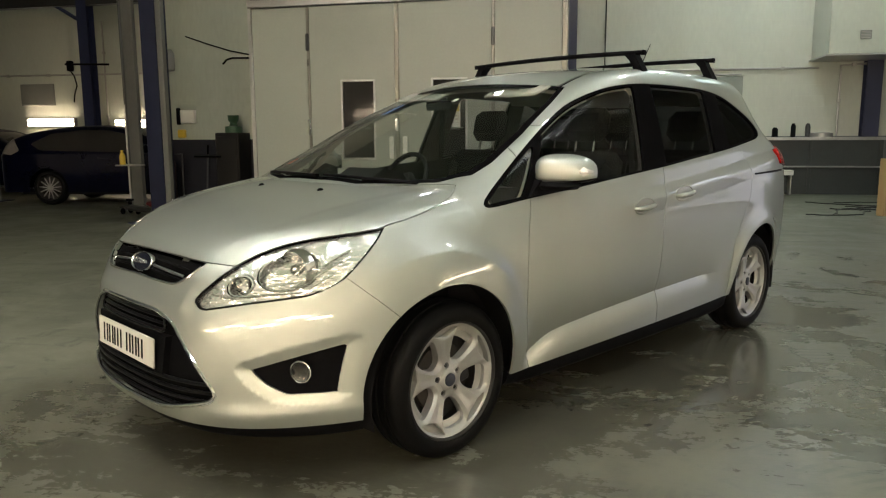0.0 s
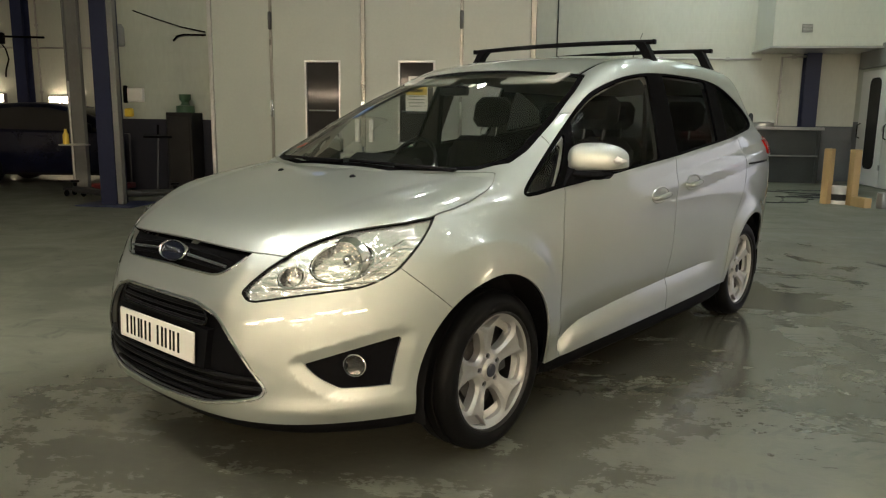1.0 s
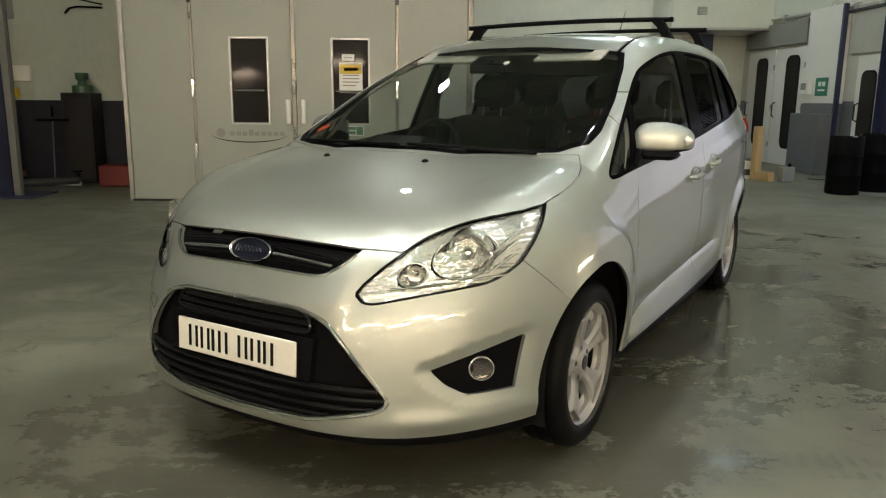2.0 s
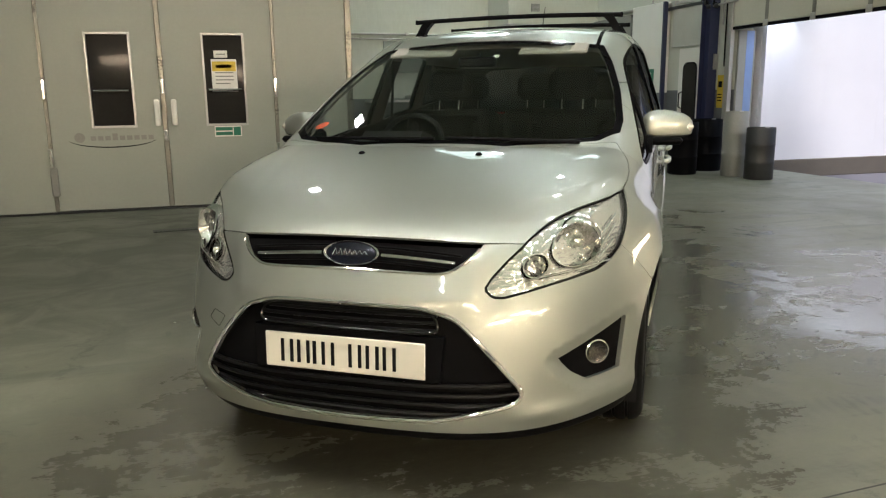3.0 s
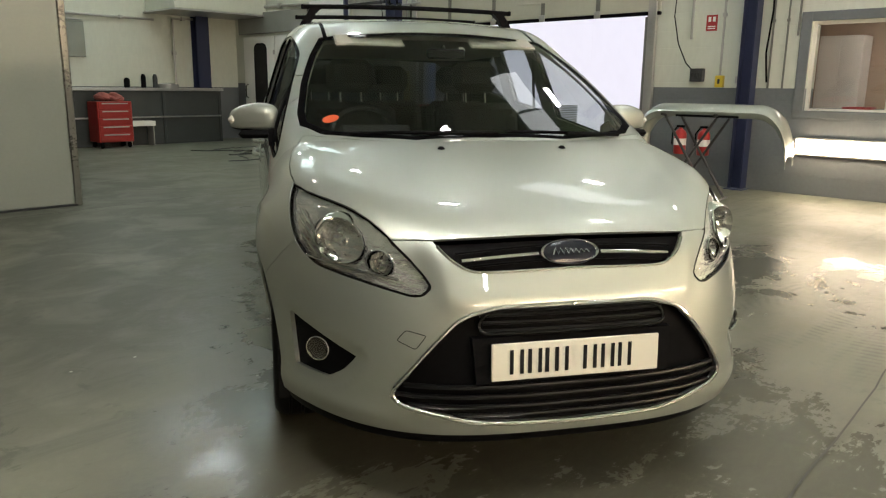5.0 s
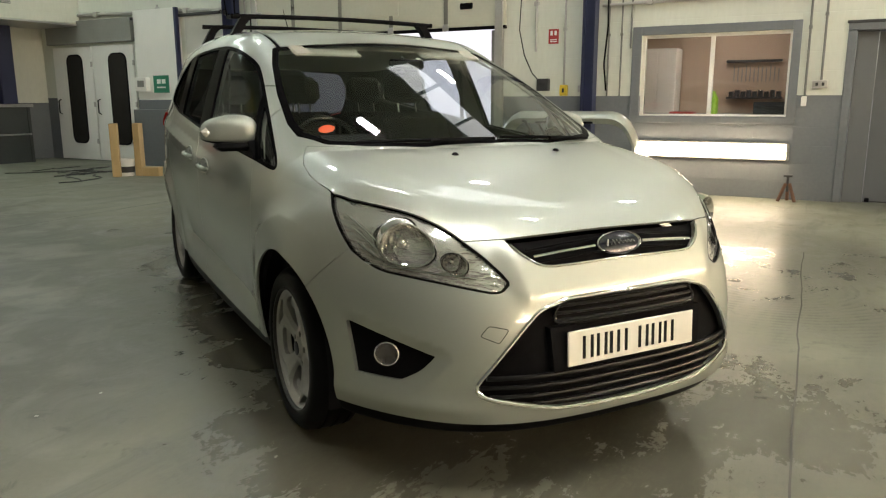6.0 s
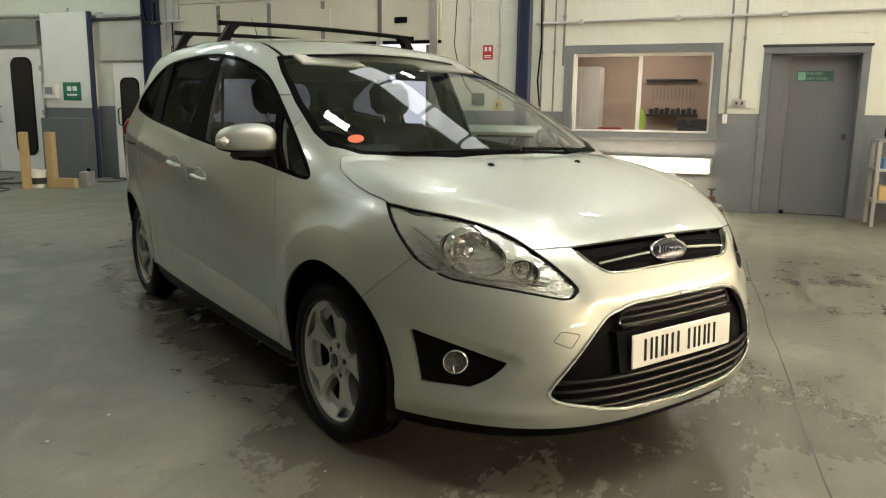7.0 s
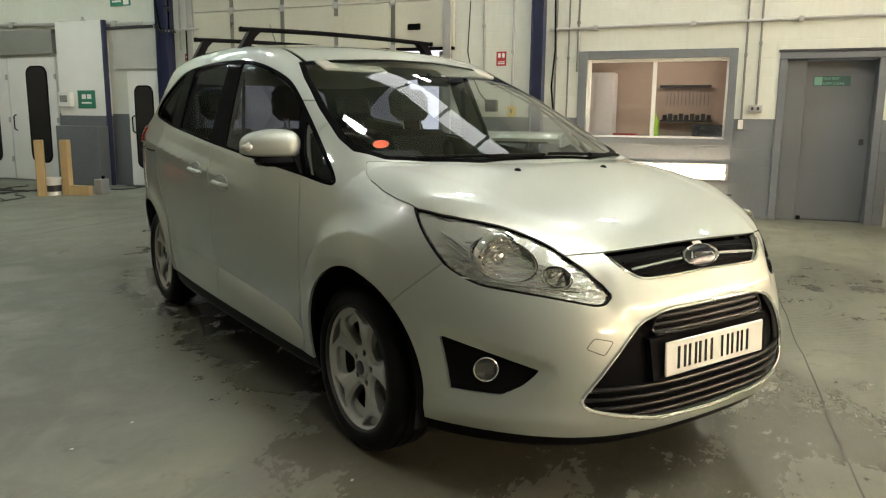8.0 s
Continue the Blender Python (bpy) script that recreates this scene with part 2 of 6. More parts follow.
    b.inputs["Strength"].default_value, b.inputs["Distance"].default_value = .25, .004
    link(math_node("MULTIPLY", math_node("ADD", math_node("MULTIPLY", mid, 1.0), math_node("MULTIPLY", fine, .25)), ramp(wet, .66, .82, 1.0, .10)), b.inputs["Height"])
    link(b.outputs["Normal"], bsdf.inputs["Normal"])
    return mat


def paint_surface(name, colour, flake=.45):
    """Metallic car paint under clear lacquer."""
    mat = surface(name, colour, rough=.42, metal=flake, coat=1.0, var=.06, scale=1.2, fine=900, rvar=.03)
    mat.node_tree.nodes["Principled BSDF"].inputs["Coat Roughness"].default_value = .02
    return mat


PAINT = paint_surface("silver_paint", (.382, .406, .366), .78)
NAVY = surface("navy_paint", (.0015, .002, .009), .3, coat=.45, var=.05, spec=.04)
BLACK = surface("black_plastic", (.0045, .0045, .005), .42, var=.2, fine=250, bump=.05, spec=.02)
SLAT = surface("slat_plastic", (.005, .005, .0055), .3, var=.1, rvar=.05, spec=.14)
GLOSSBLACK = surface("gloss_black", (.005, .005, .0055), .12, var=.1, rvar=.02, spec=.3)
RUBBER = surface("rubber", (.0045, .0045, .0045), .5, var=.25, fine=120, bump=.15, spec=.07)
CHROME = surface("chrome", (.86, .86, .87), .08, 1.0, var=.02, rvar=.03)
ALLOY = surface("alloy", (.42, .42, .405), .34, .68, coat=.25, var=.08, fine=300)
FRAMEBLACK = surface("frame_black", (.004, .004, .0045), .14, var=.1, spec=.12, rvar=.03, ior=1.06)
# Dark colour carries the shade inside the wheel's openings.
BARRELSHADE = surface("shaded_barrel", (.035, .034, .032), .5, .6, var=.3)
STEEL = surface("brushed_steel", (.45, .45, .44), .35, .9, var=.12)
DARKSTEEL = surface("dark_steel", (.05, .05, .05), .5, .6, var=.25)
INNER = surface("dark_cabin_trim", (.006, .006, .0065), .7, var=.2, bump=.1, fine=200, spec=.12)
LINING = surface("pale_cabin_lining", (.27, .265, .23), .85, var=.06, fine=300)
SEATCLOTH = surface("seat_cloth", (.006, .006, .0065), .9, var=.25, fine=400, bump=.2, spec=.06)
WINDSHIELD = glass("clear_glass", (.86, .90, .88), 1.45)
TINTED = glass("tinted_glass", (.52, .55, .58), 1.20, peak=.06)
DARKTINT = glass("dark_tinted_glass", (.07, .073, .078), 1.20, peak=.06)
CLEARSIDE = glass("side_glass", (.78, .81, .80), 1.30, peak=.25)


def streaked(name, colour, deep=.5, rough=.09, metal=.85):
    """Silvered plastic with long soft flutes that run back along the lamp."""
    mat = surface(name, colour, rough, metal, var=.12, scale=14, fine=60)
    nt = mat.node_tree
    coord, mapping, noise, relief = nt.nodes["Texture Coordinate"], nt.nodes.new("ShaderNodeMapping"), nt.nodes.new("ShaderNodeTexNoise"), nt.nodes.new("ShaderNodeBump")
    mapping.inputs["Rotation"].default_value, mapping.inputs["Scale"].default_value = (radians(-24), 0, radians(28)), (22, 5, 60)
    noise.inputs["Scale"].default_value, noise.inputs["Detail"].default_value = 1.0, 2
    relief.inputs["Strength"].default_value, relief.inputs["Distance"].default_value = deep, .008
    nt.links.new(coord.outputs["Object"], mapping.inputs["Vector"])
    nt.links.new(mapping.outputs["Vector"], noise.inputs["Vector"])
    nt.links.new(noise.outputs["Fac"], relief.inputs["Height"])
    nt.links.new(relief.outputs["Normal"], nt.nodes["Principled BSDF"].inputs["Normal"])
    return mat


def fluted(name, colour, pitch, deep=.22, rough=.13, metal=.72):
    """Silvered lamp plastic with fine upright flutes."""
    mat = surface(name, colour, rough, metal, var=.12, scale=14, fine=60)
    nt = mat.node_tree
    coord, wave, relief = nt.nodes["Texture Coordinate"], nt.nodes.new("ShaderNodeTexWave"), nt.nodes.new("ShaderNodeBump")
    wave.inputs["Scale"].default_value, wave.inputs["Distortion"].default_value, wave.inputs["Detail"].default_value, wave.inputs["Detail Scale"].default_value = .32 / pitch, 2.2, 2, 1.6
    relief.inputs["Strength"].default_value, relief.inputs["Distance"].default_value = deep, .006
    nt.links.new(coord.outputs["Object"], wave.inputs["Vector"])
    nt.links.new(wave.outputs["Fac"], relief.inputs["Height"])
    nt.links.new(relief.outputs["Normal"], nt.nodes["Principled BSDF"].inputs["Normal"])
    return mat


LAMPSHELL = streaked("lamp_shell", (.80, .795, .775), .8, .09, .82)
FOGBOWL = fluted("fog_lamp_bowl", (.10, .095, .09), .020, .3, .12, .9)
LENS = glass("lamp_glass", (.95, .96, .96), 1.45, peak=.2)
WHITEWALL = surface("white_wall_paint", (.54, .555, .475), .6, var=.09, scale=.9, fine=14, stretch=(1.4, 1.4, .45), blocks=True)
# White wall paint with the shade beside the booth put into its colour.
SHADEWALL = surface("shaded_wall_paint", (.37, .40, .335), .6, var=.12, scale=.9, fine=14, stretch=(1.4, 1.4, .45), blocks=True)
GREYWALL = surface("grey_wall_paint", (.125, .135, .14), .5, var=.16, scale=1.5, fine=25, blocks=True)
BOOTHWHITE = surface("booth_panel_paint", (.285, .303, .262), .38, var=.06, scale=1.2, fine=30)
BOOTHTRIM = surface("booth_trim", (.19, .185, .16), .30, .6, var=.15)
GATEPANEL = surface("gate_panel_paint", (.45, .445, .355), .45, var=.07, scale=1.5, fine=20)
PILLARTRIM = surface("pillar_trim", (.05, .049, .045), .8, var=.06, fine=300, spec=.2)
REFLECTOR = fluted("lamp_reflector", (.88, .87, .84), .030, .22, .06, 1.0)
SIGNDIM = surface("dull_green_sign", (.022, .075, .055), .5, var=.1)
SIGNPALE = surface("pale_sign_print", (.16, .34, .25), .5, var=.1)
BLUECOL = surface("blue_steel_paint", (.016, .021, .058), .45, var=.2, fine=40)
# Lower band of the service bay, its colour darkened for the shade there.
SHADEBAND = surface("shaded_band_paint", (.016, .017, .024), .5, var=.2, scale=2, spec=.2)
DARKRED = surface("dull_red_plastic", (.13, .012, .010), .5, var=.15)
BENCHDARK = surface("bench_panel", (.045, .05, .048), .45, var=.2, spec=.25)
BLUELIT = surface("bluelit_reveal", (.16, .24, .46), .5, var=.1)
GREYCOL = surface("grey_steel_paint", (.22, .22, .20), .5, var=.15)
DOORGREY = surface("grey_door_paint", (.115, .12, .12), .45, var=.06)
DARKGLASS = surface("dark_window", (.026, .024, .022), .06, var=.15, rvar=.02, spec=.05)
CONCRETE = floor_surface()
ASPHALT = surface("yard_concrete", (.115, .11, .13), .75, var=.15, bump=.3)
TRAILER = surface("white_cladding", (.68, .67, .71), .5, var=.03)
WOOD = surface("pale_timber", (.42, .29, .13), .6, var=.15, stretch=(6, 6, .6), bump=.1)
RED = surface("red_paint", (.32, .015, .012), .35, var=.12)
YELLOW = surface("yellow_plastic", (.60, .42, .03), .45, var=.1)
GREEN = surface("green_sign", (.008, .15, .085), .4, var=.06)
PLATEWHITE = surface("plate_white", (.60, .585, .51), .35, var=.03)
SHELFBOARD = surface("office_board", (.42, .32, .24), .7, var=.08)
WHITEPLASTIC = surface("white_plastic", (.72, .71, .66), .4, var=.05)
LIME = surface("lime_plastic", (.30, .55, .03), .4, var=.05)
GALV = surface("galvanised_pipe", (.42, .41, .38), .42, .7, var=.15)
TUBE = surface("lamp_tube", (.9, .9, .9), .5, emit=(1, .80, .54), strength=30)
WALLTUBE = surface("wall_tube", (.9, .9, .9), .5, emit=(1, .77, .51), strength=125)
LAMP = surface("ceiling_lamp", (.9, .9, .9), .5, emit=(1, 1, .93), strength=140)
SKYLIGHT = surface("roof_light_sheet", (.8, .8, .8), .5, emit=(.95, 1, .97), strength=1.8)
ROOFING = surface("roof_lining", (.31, .385, .335), .7, var=.08)
GREENSKY = surface("green_roof_light_sheet", (.8, .8, .8), .5, emit=(.80, 1, .92), strength=2.2)
COOLFILL = surface("cool_fill_lamp", (.9, .9, .9), .5, emit=(.92, 1, .95), strength=190)
FILL = surface("fill_lamp", (.9, .9, .9), .5, emit=(1, .955, .82), strength=370)
ORANGE = surface("orange_sticker", (.75, .09, .02), .5, var=.05)

# ---------------------------------------------------------------- the hall: floor, walls, roof
WX, FY, BY, BOOTH_Y, ROOF = 7.4, 14.0, 12.5, 6.15, 6.2


def slab(name, lo, hi, material, label, category, b=.004, kind="structure"):
    return thing(name, label, category, shape=Shape().box(lo, hi, b), material=material, kind=kind)


def sheet(x0, x1, y0, y1, z, nx, ny):
    s = Shape()
    xs, ys = np.linspace(x0, x1, nx + 1), np.linspace(y0, y1, ny + 1)
    return s.add([(x, y, z) for y in ys for x in xs], [(j * (nx + 1) + i, j * (nx + 1) + i + 1, (j + 1) * (nx + 1) + i + 1, (j + 1) * (nx + 1) + i) for j in range(ny) for i in range(nx)])


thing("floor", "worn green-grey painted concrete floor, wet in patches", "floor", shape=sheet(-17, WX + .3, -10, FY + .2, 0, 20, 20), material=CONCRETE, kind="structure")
thing("ground", "pale concrete yard outside the roller door", "ground", shape=sheet(WX + .3, 400, -300, 300, -.2, 10, 10), material=ASPHALT, kind="structure")


def wall_with_holes(name, axis, at, thick, u0, u1, z1, holes, low, high, band, label):
    """A wall in pieces round its openings: grey below the band, white above. holes: (u0, u1, z0, z1)."""
    root = tagged(new(name), label, "wall", kind="structure")
    us = sorted({u0, u1, *[h[0] for h in holes], *[h[1] for h in holes]})
    for a, b in zip(us, us[1:]):
        zs = [(0, z1)]
        for h in holes:
            if h[0] <= a + 1e-6 and h[1] >= b - 1e-6:
                zs = [(lo, hi) for z0, zz in zs for lo, hi in ((z0, min(zz, h[2])), (max(z0, h[3]), zz)) if hi - lo > 1e-4]
        for lo, hi in zs:
            for z0, z2, mat, nm in ((lo, min(hi, band), low, "wall_base"), (max(lo, band), hi, high, "wall_top")):
                if z2 - z0 < 1e-4:
                    continue
                p0, p1 = ((at, a, z0), (at + thick, b, z2)) if axis == "x" else ((a, at, z0), (b, at + thick, z2))
                part(nm, Shape().box(p0, p1, .0), mat, root)
    return root


DOOR, WINDOW, GATE = (-2.29, -1.20, 0, 2.10), (-.56, 1.26, 1.02, 2.06), (3.40, 7.85, 0, 2.28)
wall_with_holes("wall_east", "x", WX, .3, -10, FY + .2, ROOF, [DOOR, WINDOW, GATE], GREYWALL, WHITEWALL, 1.28, "white painted wall with a dark grey lower band")
wall_with_holes("wall_north", "y", FY, .2, -5.2, WX, ROOF, [], GREYWALL, WHITEWALL, 1.18, "white painted far wall with a grey lower band")
wall_with_holes("wall_stub", "y", 8.3, .12, -6.1, -3.4, ROOF, [], SHADEBAND, SHADEWALL, 1.19, "white wall with a grey band beside the booth, both darkened for shade")
wall_with_holes("wall_return", "x", -5.4, .15, 8.43, BY, ROOF, [], SHADEBAND, WHITEWALL, 1.19, "white return wall behind the vehicle lift")
wall_with_holes("wall_back", "y", BY, .2, -17, -5.4, ROOF, [], GREYWALL, WHITEWALL, .95, "white back wall of the service bay")
wall_with_holes("wall_west", "x", -17.2, .2, -10, BY + .2, ROOF, [], GREYWALL, WHITEWALL, 1.2, "white painted side wall with a grey band")
wall_with_holes("wall_south", "y", -10.2, .2, -17, WX + .25, ROOF, [], GREYWALL, WHITEWALL, 1.2, "white painted wall with a grey band")
# Added wall, never in view; its grey keeps the flank's reflections dark.
wall_with_holes("unseen_side_wall", "x", -10.8, .2, -10, 4.5, ROOF, [], GREYWALL, GREYWALL, 1.2, "grey wall out of view, added to dim the car's reflections")
slab("ceiling", (-17.2, -10.2, ROOF), (WX + .3, FY + .2, ROOF + .1), ROOFING, "pale lined industrial roof", "ceiling")

# roof lights and lamps
def roof_light(material, places, label):
    first = None
    for x, y in places:
        if first is None:
            first = thing("roof_light", label, "roof light", group="roof lights", at=pose(x, y, ROOF - .03), shape=Shape().box((-.47, -.33, 0), (.47, .33, .025)), material=material)
        else:
            copy_thing(first, pose(x, y, ROOF - .03))


def high_bay(material, places, label):
    first = None
    for x, y in places:
        if first is None:
            first = tagged(new("ceiling_lamp"), label, "ceiling lamp", "high bay lamps")
            first.matrix_basis = pose(x, y, 5.55)
            part("housing", Shape().box((-.12, -.22, .02), (.12, .22, .14), .01), GREYCOL, first)
            part("diffuser", Shape().box((-.08, -.165, -.004), (.08, .165, .02), .004), material, first, "bright white diffuser")
            for yy in (-.15, .15):
                part("hanger", Shape().tube([(0, yy, .13), (0, yy, .64)], .008, 6), GALV, first)
        else:
            copy_thing(first, pose(x, y, 5.55))


roof_light(SKYLIGHT, [(5.2, y) for y in (2.52, 1.80, 1.08, .36)], "translucent roof light sheet between the rafters")
roof_light(GREENSKY, [(x, y) for x in (3.5, 6.3) for y in (9.6, 10.3, 11.0, 11.7, 12.4)], "greenish translucent roof light sheet")
high_bay(LAMP, [(x, y) for x in (-.9, 2.4, 5.65) for y in (-7, -4, -1)] + [(2.4, 2.08), (5.65, 2.08)] + [(-4.2, -7), (-4.2, -4), (-.75, 5.95)], "rectangular white high bay lamp under the roof")
# Added lamps, stronger than the rest, to fill the bumper and nearby floor.
high_bay(FILL, [(-2.0, -2.4), (-2.5, -.3), (-.6, -2.8)], "unseen high bay lamp, added to brighten the car's front")
# Unseen lamps added to lift and cool the light in the far corner.
high_bay(COOLFILL, [(3.4, 5.4), (3.6, 9.0), (4.2, 12.2)], "unseen cool white high bay lamp, added to brighten the far corner")

# ---------------------------------------------------------------- spray booth
booth = tagged(new("spray_booth"), "cream panelled spray booth with double doors", "spray booth")
booth.matrix_basis = pose(0, BOOTH_Y, 0)
BX0, BX1, BH, BD = -3.44, .67, 3.0, 5.6
for xx in (BX0 + .02, BX1 - .62):
    part("wall", Shape().box((xx, .07, 0), (xx + .08, BD, BH)), BOOTHWHITE, booth, "cream side panel")
part("roof", Shape().box((BX0, .0, BH), (BX1 - .53, BD, BH + .09)), BOOTHTRIM, booth)
part("top_rail", Shape().box((BX0 - .02, -.05, 2.91), (BX1 + .02, -.004, 3.0)), STEEL, booth)
part("corner_post", Shape().box((BX0 - .035, -.012, 0), (BX0 + .02, .1, 3.0)), STEEL, booth)
part("corner_post", Shape().box((BX1 - .02, -.012, 0), (BX1 + .05, .1, 3.0)), BOOTHTRIM, booth)
part("fixed_panel", Shape().box((BX0 + .022, 0, .02), (-2.64, .06, 2.9)), BOOTHWHITE, booth)
part("fixed_panel", Shape().box((-.19, 0, .02), (BX1 - .022, .06, 2.9)), BOOTHWHITE, booth)
part("threshold", Shape().box((BX0, -.03, 0), (BX1, .06, .018)), DARKSTEEL, booth)


def booth_door(x0, x1, w0, w1, hinge):
    leaf = Shape()
    for lo, hi in (((x0, 0, .03), (w0, .06, 2.9)), ((w1, 0, .03), (x1, .06, 2.9)), ((w0, 0, .03), (w1, .06, .96)), ((w0, 0, 1.94), (w1, .06, 2.9))):
        leaf.box(lo, hi, .0)
    d = part("door", leaf, BOOTHWHITE, booth, "cream flush booth door")
    frame = Shape()
    for lo, hi in (((w0 - .025, -.012, .935), (w0, .03, 1.965)), ((w1, -.012, .935), (w1 + .025, .03, 1.965)), ((w0, -.012, .935), (w1, .03, .96)), ((w0, -.012, 1.94), (w1, .03, 1.965))):
        frame.box(lo, hi, .004)
    part("window_frame", frame, STEEL, d)
    part("pane", Shape().box((w0, .02, .96), (w1, .03, 1.94), .0), DARKGLASS, d, "dark glass pane")
    part("hinge_strip", Shape().box((hinge - .022, -.018, .03), (hinge + .022, -.002, 2.9), .006), BOOTHTRIM, d)
    for z in (.62, 1.36, 2.45):
        part("hinge", Shape().box((hinge - .022, -.055, z - .11), (hinge + .022, -.019, z + .11), .012), CHROME if z < 2 else DARKSTEEL, d)
    return d


left_leaf = booth_door(-2.62, -1.435, -2.17, -1.75, -2.63)
right_leaf = booth_door(-1.425, -.2, -.96, -.54, -.19)
part("centre_strip", Shape().box((-1.46, -.02, .03), (-1.40, -.002, 2.9), .008), BOOTHTRIM, booth)
for x, leaf in ((-1.50, left_leaf), (-1.32, right_leaf)):
    part("handle", Shape().box((x - .03, -.07, .95), (x + .03, -.035, 1.24), .012).box((x - .02, -.036, .98), (x + .02, 0, 1.02)).box((x - .02, -.036, 1.17), (x + .02, 0, 1.21)), WHITEPLASTIC, leaf, "white pull handle")
part("latch", Shape().box((-1.455, -.065, 1.30), (-1.405, -.02, 1.47), .012), CHROME, booth)
part("latch", Shape().box((-1.455, -.055, .78), (-1.405, -.02, .90), .01), CHROME, booth)
part("kick_buffer", Shape().box((-2.66, -.05, .20), (-2.58, -.022, .52), .012), GREYCOL, booth)
part("push_bar", Shape().tube([(-2.14, -.03, 1.34), (-1.78, -.03, 1.34)], .014, 8), CHROME, left_leaf)
part("push_bar", Shape().tube([(-.93, -.03, 1.34), (-.57, -.03, 1.34)], .014, 8), CHROME, right_leaf)

# maker's mark on the door: a swoosh and plain bars
mark = Shape()
for i in range(14):
    a0, a1 = math.pi * (1.03 + .94 * i / 14), math.pi * (1.03 + .94 * (i + 1) / 14)
    mark.add([(-1.99 + .46 * math.cos(a), -.004, .82 + r * math.sin(a)) for a, r in ((a0, .09), (a1, .09), (a1, .103), (a0, .103))], [(0, 1, 2, 3)])
part("swoosh", mark, BLACK, left_leaf)
bars = Shape()
random.seed(4)
for i in range(9):
    x = -2.22 + .075 * i
    bars.box((x, -.005, .80), (x + .055, -.001, .80 + random.choice((.05, .05, .075))), .0)
bars.lathe([(.0, 0), (.055, 0), (.055, .004), (0, .004)], 20, pose(-2.33, -.001, .835, 90, 0, 0))
part("maker_mark", bars, GREYCOL, left_leaf, "row of dark grey marks")


def small_sign(name, label, at, w, h, back, marks, category="sign"):
    """A thin sign that faces local -y, with its marks as (x, z, w, h, material)."""
    s = thing(name, label, category, at=at, shape=Shape().box((-w / 2, 0, -h / 2), (w / 2, .006, h / 2), .002), material=back)
    for x, z, ww, hh, m in marks:
        part("mark", Shape().box((x - ww / 2, -.002, z - hh / 2), (x + ww / 2, .001, z + hh / 2), .0), m, s)
    return s


small_sign("exit_sign", "green and white running exit sign on the booth door", pose(-.75, BOOTH_Y - .008, .87), .30, .12, WHITEPLASTIC,
           [(-.045, .028, .19, .04, GREEN), (-.045, -.025, .19, .04, GREEN), (.10, 0, .08, .10, GREEN)])
small_sign("notice_sheet", "yellow and white paper notice taped in the booth window", pose(-.75, BOOTH_Y + .012, 1.50), .28, .36, WHITEPLASTIC,
           [(0, .10, .26, .11, YELLOW), (0, .10, .17, .04, BLACK), (0, .03, .2, .012, GREYCOL), (0, -.01, .2, .012, GREYCOL), (0, -.05, .2, .012, GREYCOL), (-.02, -.09, .16, .012, GREYCOL)], "notice")
small_sign("paper_sheet", "small blank white sheet in the booth window", pose(-.78, BOOTH_Y + .012, 1.735), .15, .08, WHITEPLASTIC, [(0, 0, .1, .012, GREYCOL)], "notice")

# ---------------------------------------------------------------- east wall: roller door, office window, grey door
gate = tagged(new("sectional_door"), "cream sectional overhead door, pulled halfway up", "overhead door")
gate.matrix_basis = pose(WX - .09, 0, 0)
for i in range(3):
    z0 = 2.28 + .66 * i
    leafp = part("panel", Shape().box((0, 3.2, z0 + .004), (.045, 7.87, z0 + .655), .008), GATEPANEL, gate)
    for y in (3.2 + .97 * k for k in range(1, 5)):
        part("stile", Shape().box((-.012, y - .035, z0 + .01), (-.001, y + .035, z0 + .65), .003), BOOTHTRIM, leafp)
        part("hinge", Shape().box((-.03, y - .05, z0 - .05), (-.013, y + .05, z0 + .05), .004), GALV, leafp)
part("bottom_seal", Shape().box((-.005, 3.2, 2.235), (.05, 7.87, 2.283), .006), BLACK, gate)
part("vision_panel", Shape().box((-.014, 5.0, 2.50), (-.003, 5.62, 2.78), .02), GATEPANEL, gate, "framed inset panel")
part("grab_handle", Shape().box((-.03, 3.72, 2.53), (-.003, 3.93, 2.62), .025), BLACK, gate)
for y in (3.30, 7.93):
    part("guide_rail", Shape().box((-.03, y - .06, 0), (.045, y + .06, 4.4), .004), GALV, gate)
slab("gate_sill", (WX + .2, 3.4, -.2), (WX + .34, 7.85, -.004), GREYCOL, "concrete sill of the gate", "sill")
trim = Shape().box((WX - .012, 3.404, 0), (WX + .31, 3.46, 2.225)).box((WX - .012, 7.79, 0), (WX + .31, 7.846, 2.225))
# Bluish daylight on the reveal is put into this strip's own colour.
part("blue_strip", Shape().box((.22, 7.785, .02), (.36, 7.789, 2.22), .0), BLUELIT, gate, "reveal strip with blue daylight put into its colour")
thing("gate_jamb", "grey steel jamb of the overhead door", "door jamb", shape=trim, material=GREYCOL, kind="structure")

# the white building across the yard, with its louvres
lorry = tagged(new("clad_building"), "white clad building beside the yard, bright in daylight", "building")
lorry.matrix_basis = pose(7.78, 7.62, -.2)
for i in range(12):
    part("panel", Shape().box((1.2 * i, 0, .30), (1.2 * i + 1.199, .1, 4.6), .0), TRAILER, lorry)
part("plinth", Shape().box((0, -.05, 0), (14.4, .1, .30), .01), surface("brown_plinth", (.10, .085, .07), .8, var=.2, bump=.2), lorry, "grey concrete plinth")
part("end_wall", Shape().box((0, .11, 0), (.1, 6.4, 4.6), .004), TRAILER, lorry)
